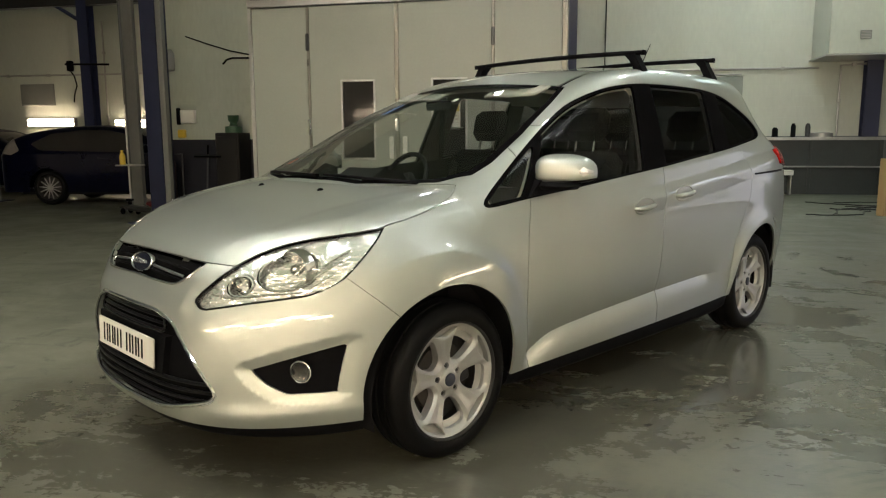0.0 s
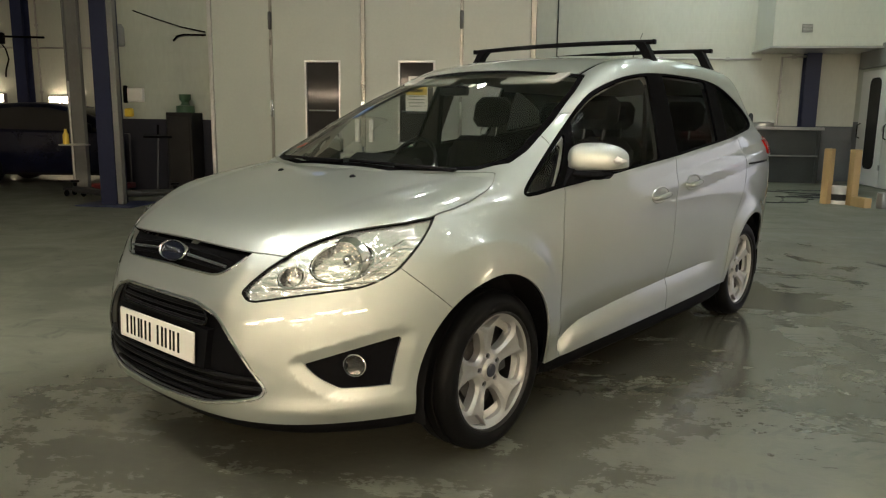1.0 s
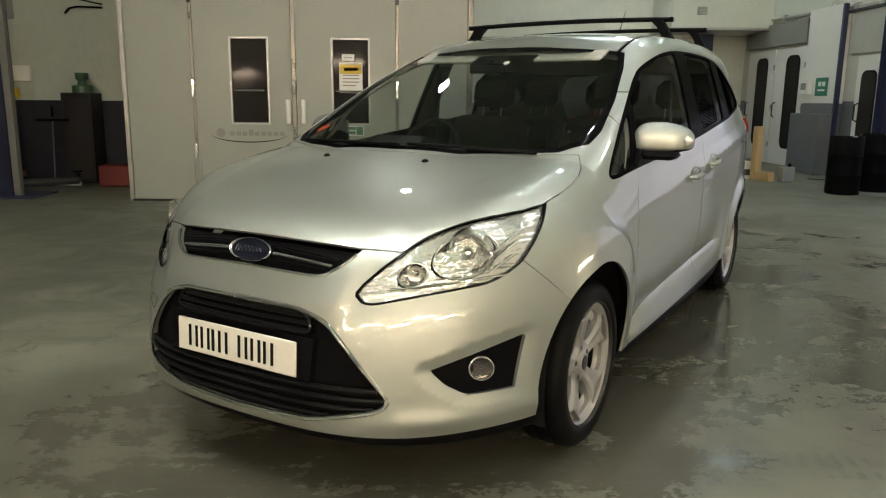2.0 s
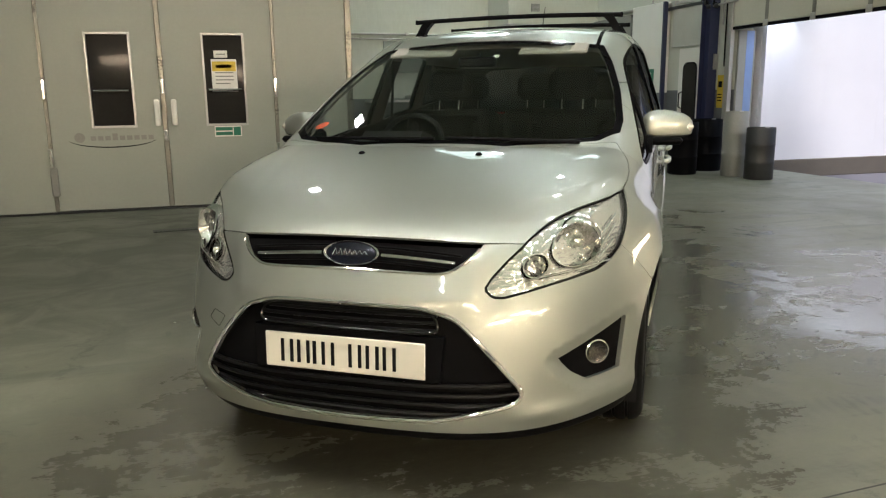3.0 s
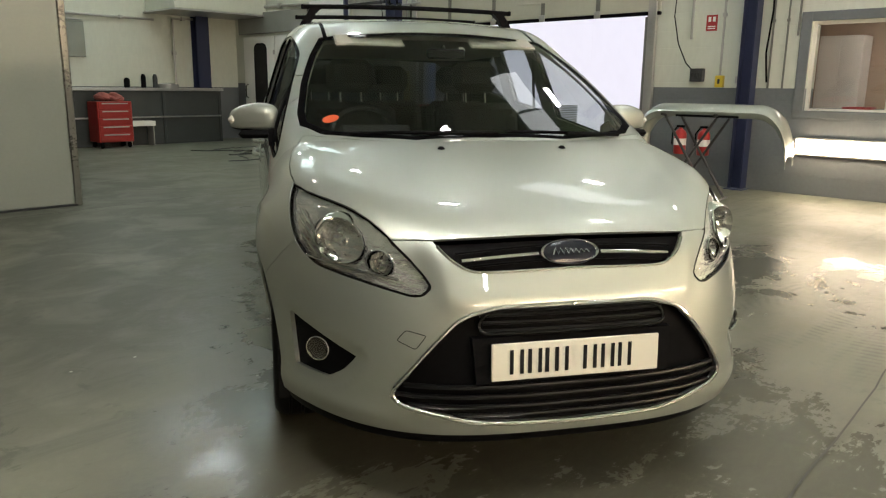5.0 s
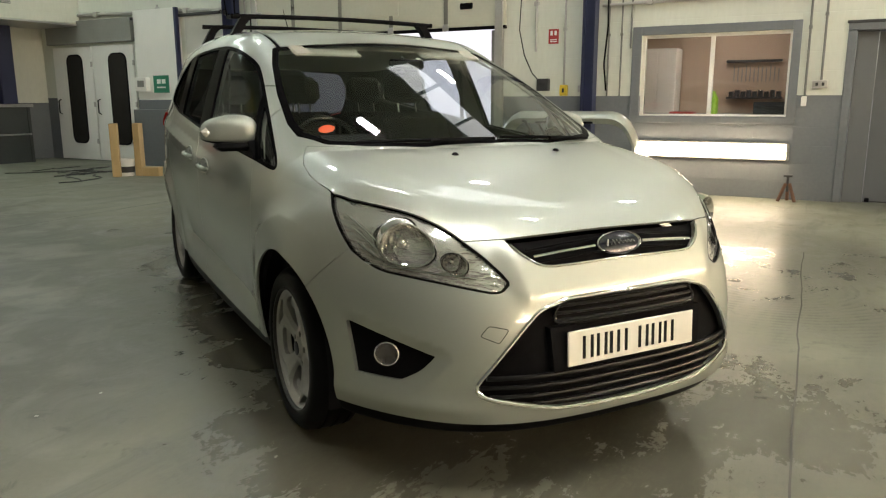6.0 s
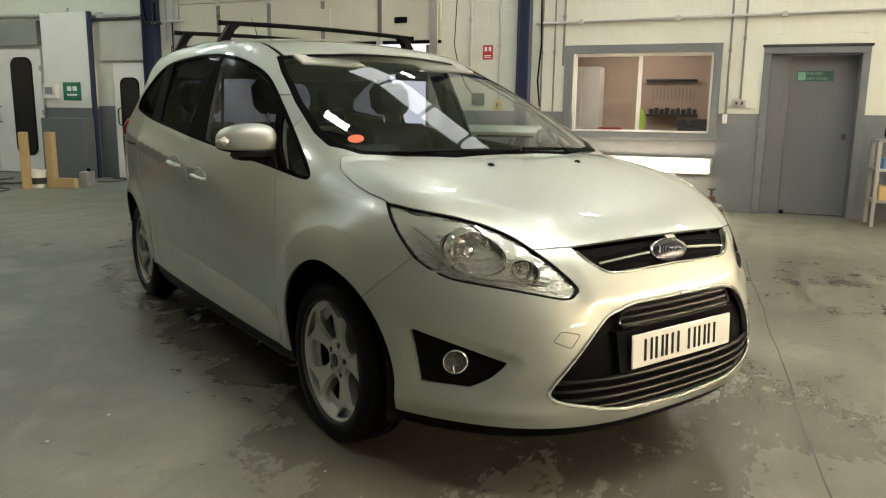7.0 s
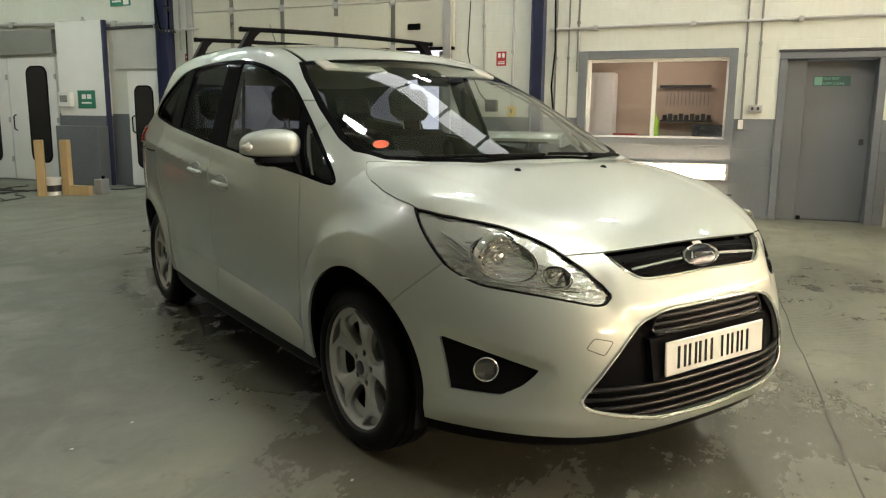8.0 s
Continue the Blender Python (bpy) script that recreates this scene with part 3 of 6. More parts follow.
for x, z in ((3.65, .55),):
    louvre = part("louvre", Shape().box((x - .02, -.012, z - .02), (x + .66, -.001, z + .58), .004), TRAILER, lorry)
    for k in range(11):
        part("slat", Shape().box((x, -.035, z + .01 + .05 * k), (x + .64, -.013, z + .034 + .05 * k), .003), GREYCOL, louvre)

# office window
office = tagged(new("window_1"), "sliding office window in a grey frame, looking into a cluttered office", "window", kind="structure")
office.matrix_basis = pose(WX, 0, 0)
surround = Shape()
for lo, hi in (((-.03, 1.26, 1.0), (-.003, 1.38, 2.17)), ((-.03, -.66, 1.0), (-.003, -.56, 2.17)), ((-.03, -.56, 2.06), (-.003, 1.26, 2.17)), ((-.03, -.66, .93), (-.003, 1.38, 1.02))):
    surround.box(lo, hi, .004)
part("window_frame", surround, GREYWALL, office)
sash = Shape()
for lo, hi in (((.04, 1.215, 1.02), (.08, 1.26, 2.06)), ((.04, -.56, 1.02), (.08, -.53, 2.06)), ((.04, -.53, 2.02), (.08, 1.215, 2.06)), ((.04, -.53, 1.02), (.08, 1.215, 1.045)), ((.03, .34, 1.045), (.09, .39, 2.02))):
    sash.box(lo, hi, .004)
part("sash", sash, WHITEPLASTIC, office, "white window sash")
part("pane", Shape().box((.055, .39, 1.045), (.06, 1.215, 2.02), .0), LENS, office)
part("pane", Shape().box((.065, -.53, 1.045), (.07, .34, 2.02), .0), LENS, office)
# the office behind
room = Shape().box((WX + .3, -1.0, -.01), (WX + 2.6, 2.2, .0), 0).box((WX + 2.5, -1.0, 0), (WX + 2.6, 2.2, 2.6), 0).box((WX + .3, -1.1, 0), (WX + 2.6, -1.0, 2.6), 0).box((WX + .3, 2.2, 0), (WX + 2.6, 2.3, 2.6), 0).box((WX + .3, -1.0, 2.5), (WX + 2.6, 2.2, 2.6), 0)
thing("wall_office", "tan office walls behind the window", "wall", shape=room, material=SHELFBOARD, kind="structure")
thing("office_counter", "dark office counter below the window", "counter", at=pose(WX + .62, .35, 0), shape=Shape().box((-.28, -1.2, 0), (.3, 1.3, 1.0)).box((-.3, -1.2, 1.0), (.32, 1.3, 1.04)), material=GREYWALL)
# Panel out of view, added to brighten the office behind the window.
thing("office_fill_lamp", "unseen ceiling panel, added to light the office", "ceiling lamp", at=pose(WX + 1.4, .5, 2.44), shape=Shape().box((-.3, -.3, 0), (.3, .3, .04)), material=surface("office_fill_lamp", (.9, .9, .9), .5, emit=(1, .9, .78), strength=13))
shelf = tagged(new("wall_shelf"), "dark wall shelf and hanging row of keys", "shelf")
shelf.matrix_basis = pose(WX + 2.45, -.2, 1.0)
part("board", Shape().box((-.16, -.10, .24), (0, .70, .27)), DARKSTEEL, shelf)
part("rail", Shape().box((-.05, -.06, .79), (0, .74, .83)), DARKSTEEL, shelf)
for i in range(12):
    part("key_tag", Shape().box((-.04, -.03 + .058 * i, .50), (-.03, -.015 + .058 * i, .70 + .02 * (i % 3)), .002), GREYCOL, shelf)
for i in range(9):
    part("box_file", Shape().box((-.15, -.08 + .085 * i, .271), (-.02, -.02 + .085 * i, .35 + .02 * (i % 2)), .003), DARKSTEEL, shelf)
cup = tagged(new("office_cupboard"), "tall pale cupboard against the office wall", "cupboard")
cup.matrix_basis = pose(WX + 2.27, 1.52, 0)
part("body", Shape().box((-.2, -.29, 0), (.2, .29, 2.02), .006), WHITEPLASTIC, cup)
for y in (-.145, .145):
    part("door", Shape().box((-.218, y - .14, .06), (-.202, y + .14, 1.98), .004), WHITEPLASTIC, cup)
thing("spray_bottle", "lime green bottle on the office counter", "bottle", at=pose(WX + .45, .38, 1.04), shape=Shape().lathe([(.0, 0), (.06, 0), (.065, .02), (.065, .2), (.03, .26), (.02, .30), (0, .30)], 20), material=LIME)
thing("paper_tray", "dark paper tray on the office counter", "tray", at=pose(WX + .55, -.35, 1.04), shape=Shape().box((-.15, -.22, 0), (.15, .22, .03)).box((-.15, -.22, .08), (.15, .22, .1)).box((-.15, -.22, .0), (-.14, .22, .16)), material=DARKSTEEL)
thing("red_folder", "red folder lying on the office counter", "folder", at=pose(WX + .5, .78, 1.04), shape=Shape().box((-.12, -.16, 0), (.12, .16, .03)), material=RED)

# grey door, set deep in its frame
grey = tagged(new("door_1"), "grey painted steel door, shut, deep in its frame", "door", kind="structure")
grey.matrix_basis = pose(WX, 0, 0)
part("leaf", Shape().box((.24, -2.245, .0), (.28, -1.478, 2.015), .0), DOORGREY, grey)
part("threshold", Shape().box((.20, -2.245, .0), (.32, -1.478, .012), .003), DARKSTEEL, grey)
part("door_frame", Shape().box((-.02, -2.34, 0), (.3, -2.25, 2.018)).box((-.02, -1.245, 0), (.3, -1.15, 2.018)).box((-.02, -2.34, 2.02), (.3, -1.15, 2.125)), GREYWALL, grey)
part("inner_frame", Shape().box((.10, -1.473, 0), (.3, -1.248, 2.018)), DOORGREY, grey, "recessed side panel of the frame")
# Dark strip put in for the line of shade at the lintel.
part("lintel_shade", Shape().box((-.034, -2.36, 2.10), (-.021, -1.13, 2.135)), DARKSTEEL, grey)
part("handle", Shape().box((.225, -2.19, .97), (.239, -2.14, 1.04), .004), DARKSTEEL, grey)
part("door_stop", Shape().box((.16, -1.55, 0), (.235, -1.50, .05)), BLACK, grey)
exit2 = small_sign("fire_exit_sign", "green and white exit sign fixed to the grey door", pose(WX + .233, -1.775, 1.76, 0, 0, -90), .42, .125, SIGNDIM,
                   [(-.155, .0, .09, .105, SIGNPALE)])
for word, z in (("FIRE EXIT", .014), ("KEEP CLEAR", -.048)):
    txt = bpy.data.curves.new("lettering", "FONT")
    txt.body, txt.size, txt.extrude = word, .045, .001
    ob = new("lettering", txt)
    data = bpy.data.meshes.new_from_object(ob)
    bpy.data.objects.remove(ob)
    data.materials.append(SIGNPALE)
    part("lettering", data, None, exit2, "white raised lettering", at=pose(-.10, -.003, z, 90, 0, 0))
small_sign("fire_point_sign", "small red and white fire notice on the wall", pose(WX - .008, 2.50, 2.10, 0, 0, -90), .15, .20, RED,
           [(-.03, .045, .035, .06, WHITEPLASTIC), (.03, .045, .035, .06, WHITEPLASTIC), (0, -.045, .1, .012, WHITEPLASTIC), (0, -.07, .1, .012, WHITEPLASTIC)])


def steel_column(x, y, w, d, material, label):
    """An I-shaped steel stanchion on a base plate."""
    c = tagged(new("steel_column"), label, "column", "steel columns")
    c.matrix_basis = pose(x, y, 0)
    part("flange", Shape().box((-w / 2, -d / 2, 0), (w / 2, -d / 2 + .014, ROOF), .002), material, c)
    part("flange", Shape().box((-w / 2, d / 2 - .014, 0), (w / 2, d / 2, ROOF), .002), material, c)
    part("web", Shape().box((-.006, -d / 2 + .015, 0), (.006, d / 2 - .015, ROOF), .0), material, c)
    part("base_plate", Shape().box((-w / 2 - .04, -d / 2 - .04, 0), (w / 2 + .04, d / 2 + .04, .015), .002), material, c)
    return c


steel_column(WX - .10, 1.94, .18, .17, BLUECOL, "dark blue steel stanchion against the white wall")
steel_column(WX - .10, 8.47, .18, .25, BLUECOL, "dark blue steel stanchion beside the overhead door")
steel_column(.325, FY - .14, .22, .22, BLUECOL, "dark blue steel stanchion at the far wall")
steel_column(6.40, FY - .16, .30, .25, BLUECOL, "dark blue steel stanchion in the far corner")
steel_column(-9.7, 11.0, .24, .24, BLUECOL, "dark blue steel stanchion in the service bay")


def pipe_run(points, r, label, material=GALV):
    p = tagged(new("pipe"), label, "pipe")
    part("pipe_body", Shape().tube(points, r, 8), material, p)
    for a, b in zip(points, points[1:]):
        a, b = Vector(a), Vector(b)
        n = max(1, int((b - a).length / 1.1))
        for i in range(n):
            q = a + (b - a) * (i + .5) / n
            part("clip", Shape().box(q - Vector((r * 1.5,) * 3), q + Vector((r * 1.5,) * 3), .003), material, p)
    return p


X = WX - .035
CONDUIT = surface("dull_conduit", (.15, .15, .135), .5, .3, var=.2)
pipe_run([(X, 1.80, 2.47), (X, -4.5, 2.53)], .022, "galvanised conduit running along the wall")
pipe_run([(X, 1.70, 1.28), (X, 1.70, 4.5)], .013, "thin grey conduit up the wall", CONDUIT)
pipe_run([(X, 1.525, 1.28), (X, 1.525, 4.5)], .012, "thin grey conduit up the wall", CONDUIT)
pipe_run([(X, 1.40, 1.90), (X, 1.385, 4.5)], .014, "grey conduit beside the office window", CONDUIT)
pipe_run([(X, -.75, 1.27), (X, -.74, 4.5)], .014, "vertical conduit down to a cable end", CONDUIT)
pipe_run([(X, -.915, 1.46), (X, -.905, 4.5)], .014, "vertical conduit down to a socket", CONDUIT)
pipe_run([(X, 2.32, 1.42), (X, 2.32, 4.5)], .016, "vertical conduit down to a yellow switch")
pipe_run([(X, 2.75, 1.9), (X, 2.75, 4.5)], .02, "vertical pipe beside the overhead door")
pipe_run([(1.2, FY - .05, 2.60), (5.4, FY - .05, 2.58)], .025, "long horizontal pipe on the far wall")
pipe_run([(.6, FY - .05, 2.50), (3.9, FY - .05, 2.48)], .018, "long horizontal pipe on the far wall")
pipe_run([(X, 8.2, 2.35), (X, 8.2, 4.5)], .016, "vertical conduit beside the overhead door")
pipe_run([(X, 14.0, 2.95), (X, 9.0, 2.82)], .035, "thick pipe along the wall head")


def wall_socket(y, z, w, h, label, material, toggles=2, d=.06):
    s = thing("wall_socket", label, "socket", at=pose(WX, y, z), shape=Shape().box((-d, -w / 2, -h / 2), (-.001, w / 2, h / 2), .008), material=material)
    for i in range(toggles):
        yy = (i - (toggles - 1) / 2) * w / max(toggles, 1) * .8
        part("switch", Shape().box((-d - .012, yy - .015, -h * .2), (-d, yy + .015, h * .2), .004), DARKSTEEL, s)
    return s


wall_socket(-.905, 1.41, .17, .095, "steel double socket at the end of a conduit", GALV)
wall_socket(-.745, 1.21, .06, .12, "white cable end on the wall", WHITEPLASTIC, 0)
wall_socket(2.32, 1.36, .11, .15, "yellow isolator switch with a red knob", YELLOW, 1)
wall_socket(2.05, 1.38, .12, .09, "grey and red socket on the wall", GALV, 1)
wall_socket(2.62, 1.44, .17, .17, "dark compressed air valves on the wall", DARKSTEEL, 3, .10)
# ---------------------------------------------------------------- car body shape
def curve(points):
    """A smooth natural spline through (s, value) points, as a function on arrays."""
    p = np.array(points, float)
    s, v = p[:, 0], p[:, 1]
    n, h = len(s), np.diff(s)
    a, b = np.eye(n), np.zeros(n)
    for i in range(1, n - 1):
        a[i, i - 1:i + 2] = h[i - 1], 2 * (h[i - 1] + h[i]), h[i]
        b[i] = 6 * ((v[i + 1] - v[i]) / h[i] - (v[i] - v[i - 1]) / h[i - 1])
    m = np.linalg.solve(a, b)
    t = np.linspace(s[0], s[-1], 1500)
    i = np.clip(np.searchsorted(s, t) - 1, 0, n - 2)
    l, r = s[i + 1] - t, t - s[i]
    out = (m[i] * l**3 + m[i + 1] * r**3) / (6 * h[i]) + (v[i] / h[i] - m[i] * h[i] / 6) * l + (v[i + 1] / h[i] - m[i + 1] * h[i] / 6) * r
    return lambda q: np.interp(q, t, out)


def smax(a, b, k):
    return np.maximum(a, b) + np.maximum(k - np.abs(a - b), 0) ** 2 / (4 * k)


def step(q, lo, hi):
    t = np.clip((q - lo) / (hi - lo), 0, 1)
    return t * t * (3 - 2 * t)


HOOD = curve([(-1.1, .68), (-.95, .775), (-.82, .842), (-.6, .93), (-.3, 1.012), (-.1, 1.05), (.2, 1.09), (.6, 1.12), (1.2, 1.13)])
SCREEN = curve([(-.5, .845), (-.3, .945), (0, 1.09), (.5, 1.322), (.97, 1.522), (1.15, 1.575), (1.4, 1.615), (1.8, 1.645), (2.2, 1.645), (2.7, 1.618), (3.1, 1.568), (3.6, 1.48)])
NOSE = curve([(.0, -.80), (.15, -.872), (.24, -.912), (.30, -.93), (.40, -.936), (.5, -.93), (.58, -.917), (.65, -.897), (.72, -.866), (.80, -.826), (.90, -.74), (1.0, -.61), (1.2, -.3), (1.7, .5)])
TAIL = curve([(.1, 3.57), (.3, 3.65), (.5, 3.69), (.8, 3.66), (1.0, 3.60), (1.12, 3.49), (1.22, 3.29), (1.35, 3.10), (1.5, 2.97), (1.7, 2.82)])
WBELT = curve([(-1.0, .76), (-.3, .803), (.16, .832), (.8, .857), (1.5, .866), (2.3, .854), (2.9, .80), (3.4, .72), (3.7, .65)])
WMAX = curve([(-1.0, .885), (-.4, .893), (0, .893), (.4, .885), (1.5, .893), (2.4, .886), (2.9, .858), (3.3, .785), (3.7, .69)])
BULGE = curve([(0, 0), (.08, .45), (.18, .84), (.3, 1.0), (.42, 1.0), (.55, .86), (.68, .58), (.80, .25), (1.0, -.4)])


def belt(y):
    return .955 + .085 * (y - .16) + .008 * np.maximum(y - 1.2, 0) ** 2


def sill_crease(y):
    """The height of the sharp fold along the foot of the doors."""
    return .387 + .088 * (y - .49) - .0265 * (y - .49) ** 2 - .075 * np.clip((.66 - y) / .26, 0, 1) ** 2


def half_width(y, z):
    zb = belt(y)
    d = zb - z
    wb, wm = WBELT(y), WMAX(y)
    w = wb + (wm - wb) * BULGE(np.maximum(d, 0)) - .295 * np.maximum(-d, 0) - .11 * np.maximum(-d, 0) ** 2
    r = np.hypot(y + .09, z - .31)
    flare = np.clip(1 - np.maximum(r - .525, 0) / .085, 0, 1) ** 2 - .15 * np.clip((.525 - r) / .14, 0, 1) ** 2
    w = w + .021 * flare * step(z, .2, .45) * (.35 + .65 * step(y, -.55, -.35)) * (1 - step(y, .22, .42))
    r = np.hypot(y - 2.745, z - .31)
    w = w + .026 * np.exp(-((r - .40) / np.where(r < .40, .09, .062)) ** 2) * step(z, .2, .45)
    zc = sill_crease(y)
    w = w - .026 * np.clip(1 - (z - zc) / .22, 0, 1) ** 2 * np.clip((z - zc + .105) / .105, 0, 1) ** 2 * step(y, .40, .46) * (1 - step(y, 1.95, 2.2))
    zs = .885 + .098 * (y - .9)
    w = w + .010 * np.clip(1 - np.abs(z - zs) / .065, 0, 1) * step(y, .8, 1.6) * (1 - step(y, 2.9, 3.3))
    return w


def fog_dent(ax, y, z):
    """How far the bumper is pressed in round the fog lamp pocket."""
    ax, y, z = np.broadcast_arrays(ax, y, z)
    here = (y < -.2) & (ax > .45) & (z > .28) & (z < .66)
    dent = np.zeros(ax.shape)
    d = outline(FOG, [0, 1])(np.stack([ax[here], z[here]], 1))
    dent[here] = .016 * np.clip(1 - np.maximum(d, 0) / .032, 0, 1)
    return dent


def body_field(x, y, z):
    """Below zero inside the car's outer skin."""
    ax = np.abs(x)
    hood = HOOD(y) - .05 * ax**2 - .05 * ax**4 + .0035 * step(ax, .40 + .22 * (y + .8), .46 + .24 * (y + .8)) * step(y, -.8, -.3)
    screen = SCREEN(y - .33 * ax**2 * (1 - step(y, .9, 1.5))) - .03 * ax**2 - .06 * ax**2 * step(y, .6, 1.2)
    top = np.minimum((z - hood) * .95, (z - screen) * .92)
    side = ax - half_width(y, z)
    lip = .016 * np.exp(-((z - .312) / .034) ** 2) * step(ax, .42, .66)
    ridge = .011 * (1 - step(ax, .36 + .22 * (z - .65), .43 + .22 * (z - .65))) * step(z, .60, .68)
    nose = (NOSE(z) - lip - ridge + fog_dent(ax, y, z) + .11 * ax**2 + .877 * ax**4 - y) * .9
    tail = (y - TAIL(z) + .22 * ax**2 + .35 * ax**4) * .9
    k = .125 - .015 * step(y, .1, .9)
    f = smax(side, top, k)
    f = smax(f, nose, .07)
    f = smax(f, tail, .10)
    return smax(f, .20 - .022 * step(y, .2, .5) * (1 - step(y, 2.2, 2.5)) - z, .05)


def gradient(p, e=.003):
    x, y, z = p.T
    g = np.stack([body_field(x + e, y, z) - body_field(x - e, y, z), body_field(x, y + e, z) - body_field(x, y - e, z), body_field(x, y, z + e) - body_field(x, y, z - e)], 1) / (2 * e)
    return g


def skin(cell):
    """The outer skin as a fine net of quads over x >= 0: points and faces."""
    lo, hi = np.array([-1.5 * cell, -1.0, .13]), np.array([.98, 3.72, 1.72])
    n = np.ceil((hi - lo) / cell).astype(int)
    ax = [lo[i] + cell * np.arange(n[i] + 1) for i in range(3)]
    f = body_field(*np.meshgrid(*ax, indexing="ij"))
    inside = f < 0
    c = [inside[i:n[0] + i, j:n[1] + j, k:n[2] + k] for i in (0, 1) for j in (0, 1) for k in (0, 1)]
    count = sum(q.astype(int) for q in c)
    active = (count > 0) & (count < 8)
    ids = np.full(active.shape, -1)
    ids[active] = np.arange(active.sum())
    p = lo + cell * (np.argwhere(active) + .5)
    for _ in range(8):
        g = gradient(p)
        d = body_field(*p.T)
        p = p - np.clip(d, -cell, cell)[:, None] * g / (g**2).sum(1).clip(.05)[:, None]
    faces = []
    for axis in range(3):
        lo_s = [slice(None)] * 3
        hi_s = [slice(None)] * 3
        lo_s[axis], hi_s[axis] = slice(0, -1), slice(1, None)
        a, b = inside[tuple(lo_s)], inside[tuple(hi_s)]
        where = np.argwhere(a != b)
        u, v = (axis + 1) % 3, (axis + 2) % 3
        ok = (where[:, u] > 0) & (where[:, v] > 0) & (where[:, u] < n[u]) & (where[:, v] < n[v])
        where = where[ok]
        out = a[tuple(where.T)]
        quad = []
        for du, dv in ((-1, -1), (0, -1), (0, 0), (-1, 0)):
            q = where.copy()
            q[:, u] += du
            q[:, v] += dv
            quad.append(ids[tuple(q.T)])
        quad = np.stack(quad, 1)
        quad[~out] = quad[~out][:, ::-1]
        faces.append(quad)
    faces = np.concatenate(faces)
    return p, [tuple(q) for q in faces[(faces >= 0).all(1)]]


def split(net, field):
    """Cuts a net along field = 0: the part below zero and the part above."""
    p, faces = net
    if not len(faces):
        return net, net
    s = field(p)
    s = np.where(np.abs(s) < 1e-6, 1e-6, s)
    new, cuts, low, high = list(p), {}, [], []
    neg = s < 0

    def cross(a, b):
        key = (a, b) if a < b else (b, a)
        if key not in cuts:
            cuts[key] = len(new)
            t = s[key[0]] / (s[key[0]] - s[key[1]])
            new.append(p[key[0]] + t * (p[key[1]] - p[key[0]]))
        return cuts[key]

    for face in faces:
        k = sum(neg[i] for i in face)
        if k == 0:
            high.append(face)
        elif k == len(face):
            low.append(face)
        else:
            lo, hi = [], []
            for a, b in zip(face, face[1:] + face[:1]):
                (lo if neg[a] else hi).append(a)
                if neg[a] != neg[b]:
                    c = cross(a, b)
                    lo.append(c)
                    hi.append(c)
            low.append(tuple(lo))
            high.append(tuple(hi))
    new = np.array(new)
    return tidy(new, low), tidy(new, high)


def tidy(p, faces):
    used = np.zeros(len(p), bool)
    for face in faces:
        used[list(face)] = True
    to = np.cumsum(used) - 1
    return p[used], [tuple(int(to[i]) for i in face) for face in faces]


def outline(points, pick, rounding=0.0):
    """The signed distance to a closed polygon in the two coordinates that pick names; below zero inside."""
    a = np.array(points, float)
    b = np.roll(a, -1, 0)

    def field(p):
        q = p[:, pick]
        best, odd = np.full(len(q), 1e9), np.zeros(len(q), bool)
        for (ax, ay), (bx, by) in zip(a, b):
            e, w = np.array([bx - ax, by - ay]), q - (ax, ay)
            t = np.clip(w @ e / max(e @ e, 1e-12), 0, 1)
            best = np.minimum(best, ((w - t[:, None] * e) ** 2).sum(1))
            odd ^= ((ay > q[:, 1]) != (by > q[:, 1])) & (q[:, 0] < (bx - ax) * (q[:, 1] - ay) / (by - ay if by != ay else 1e-9) + ax)
        return np.where(odd, -1, 1) * np.sqrt(best) - rounding
    return field


# ---------------------------------------------------------------- the silver people carrier
XY, XZ, YZ = [0, 1], [0, 2], [1, 2]


def unit(v):
    return v / np.linalg.norm(v, axis=1).clip(1e-9)[:, None]


def carve(net, field, gap=0.0):
    """Splits a net along a closed line: inside, outside and the band between."""
    low, rest = split(net, lambda p: field(p) + gap)
    if not gap:
        return low, rest, None
    band, high = split(rest, lambda p: field(p) - gap)
    return low, high, band


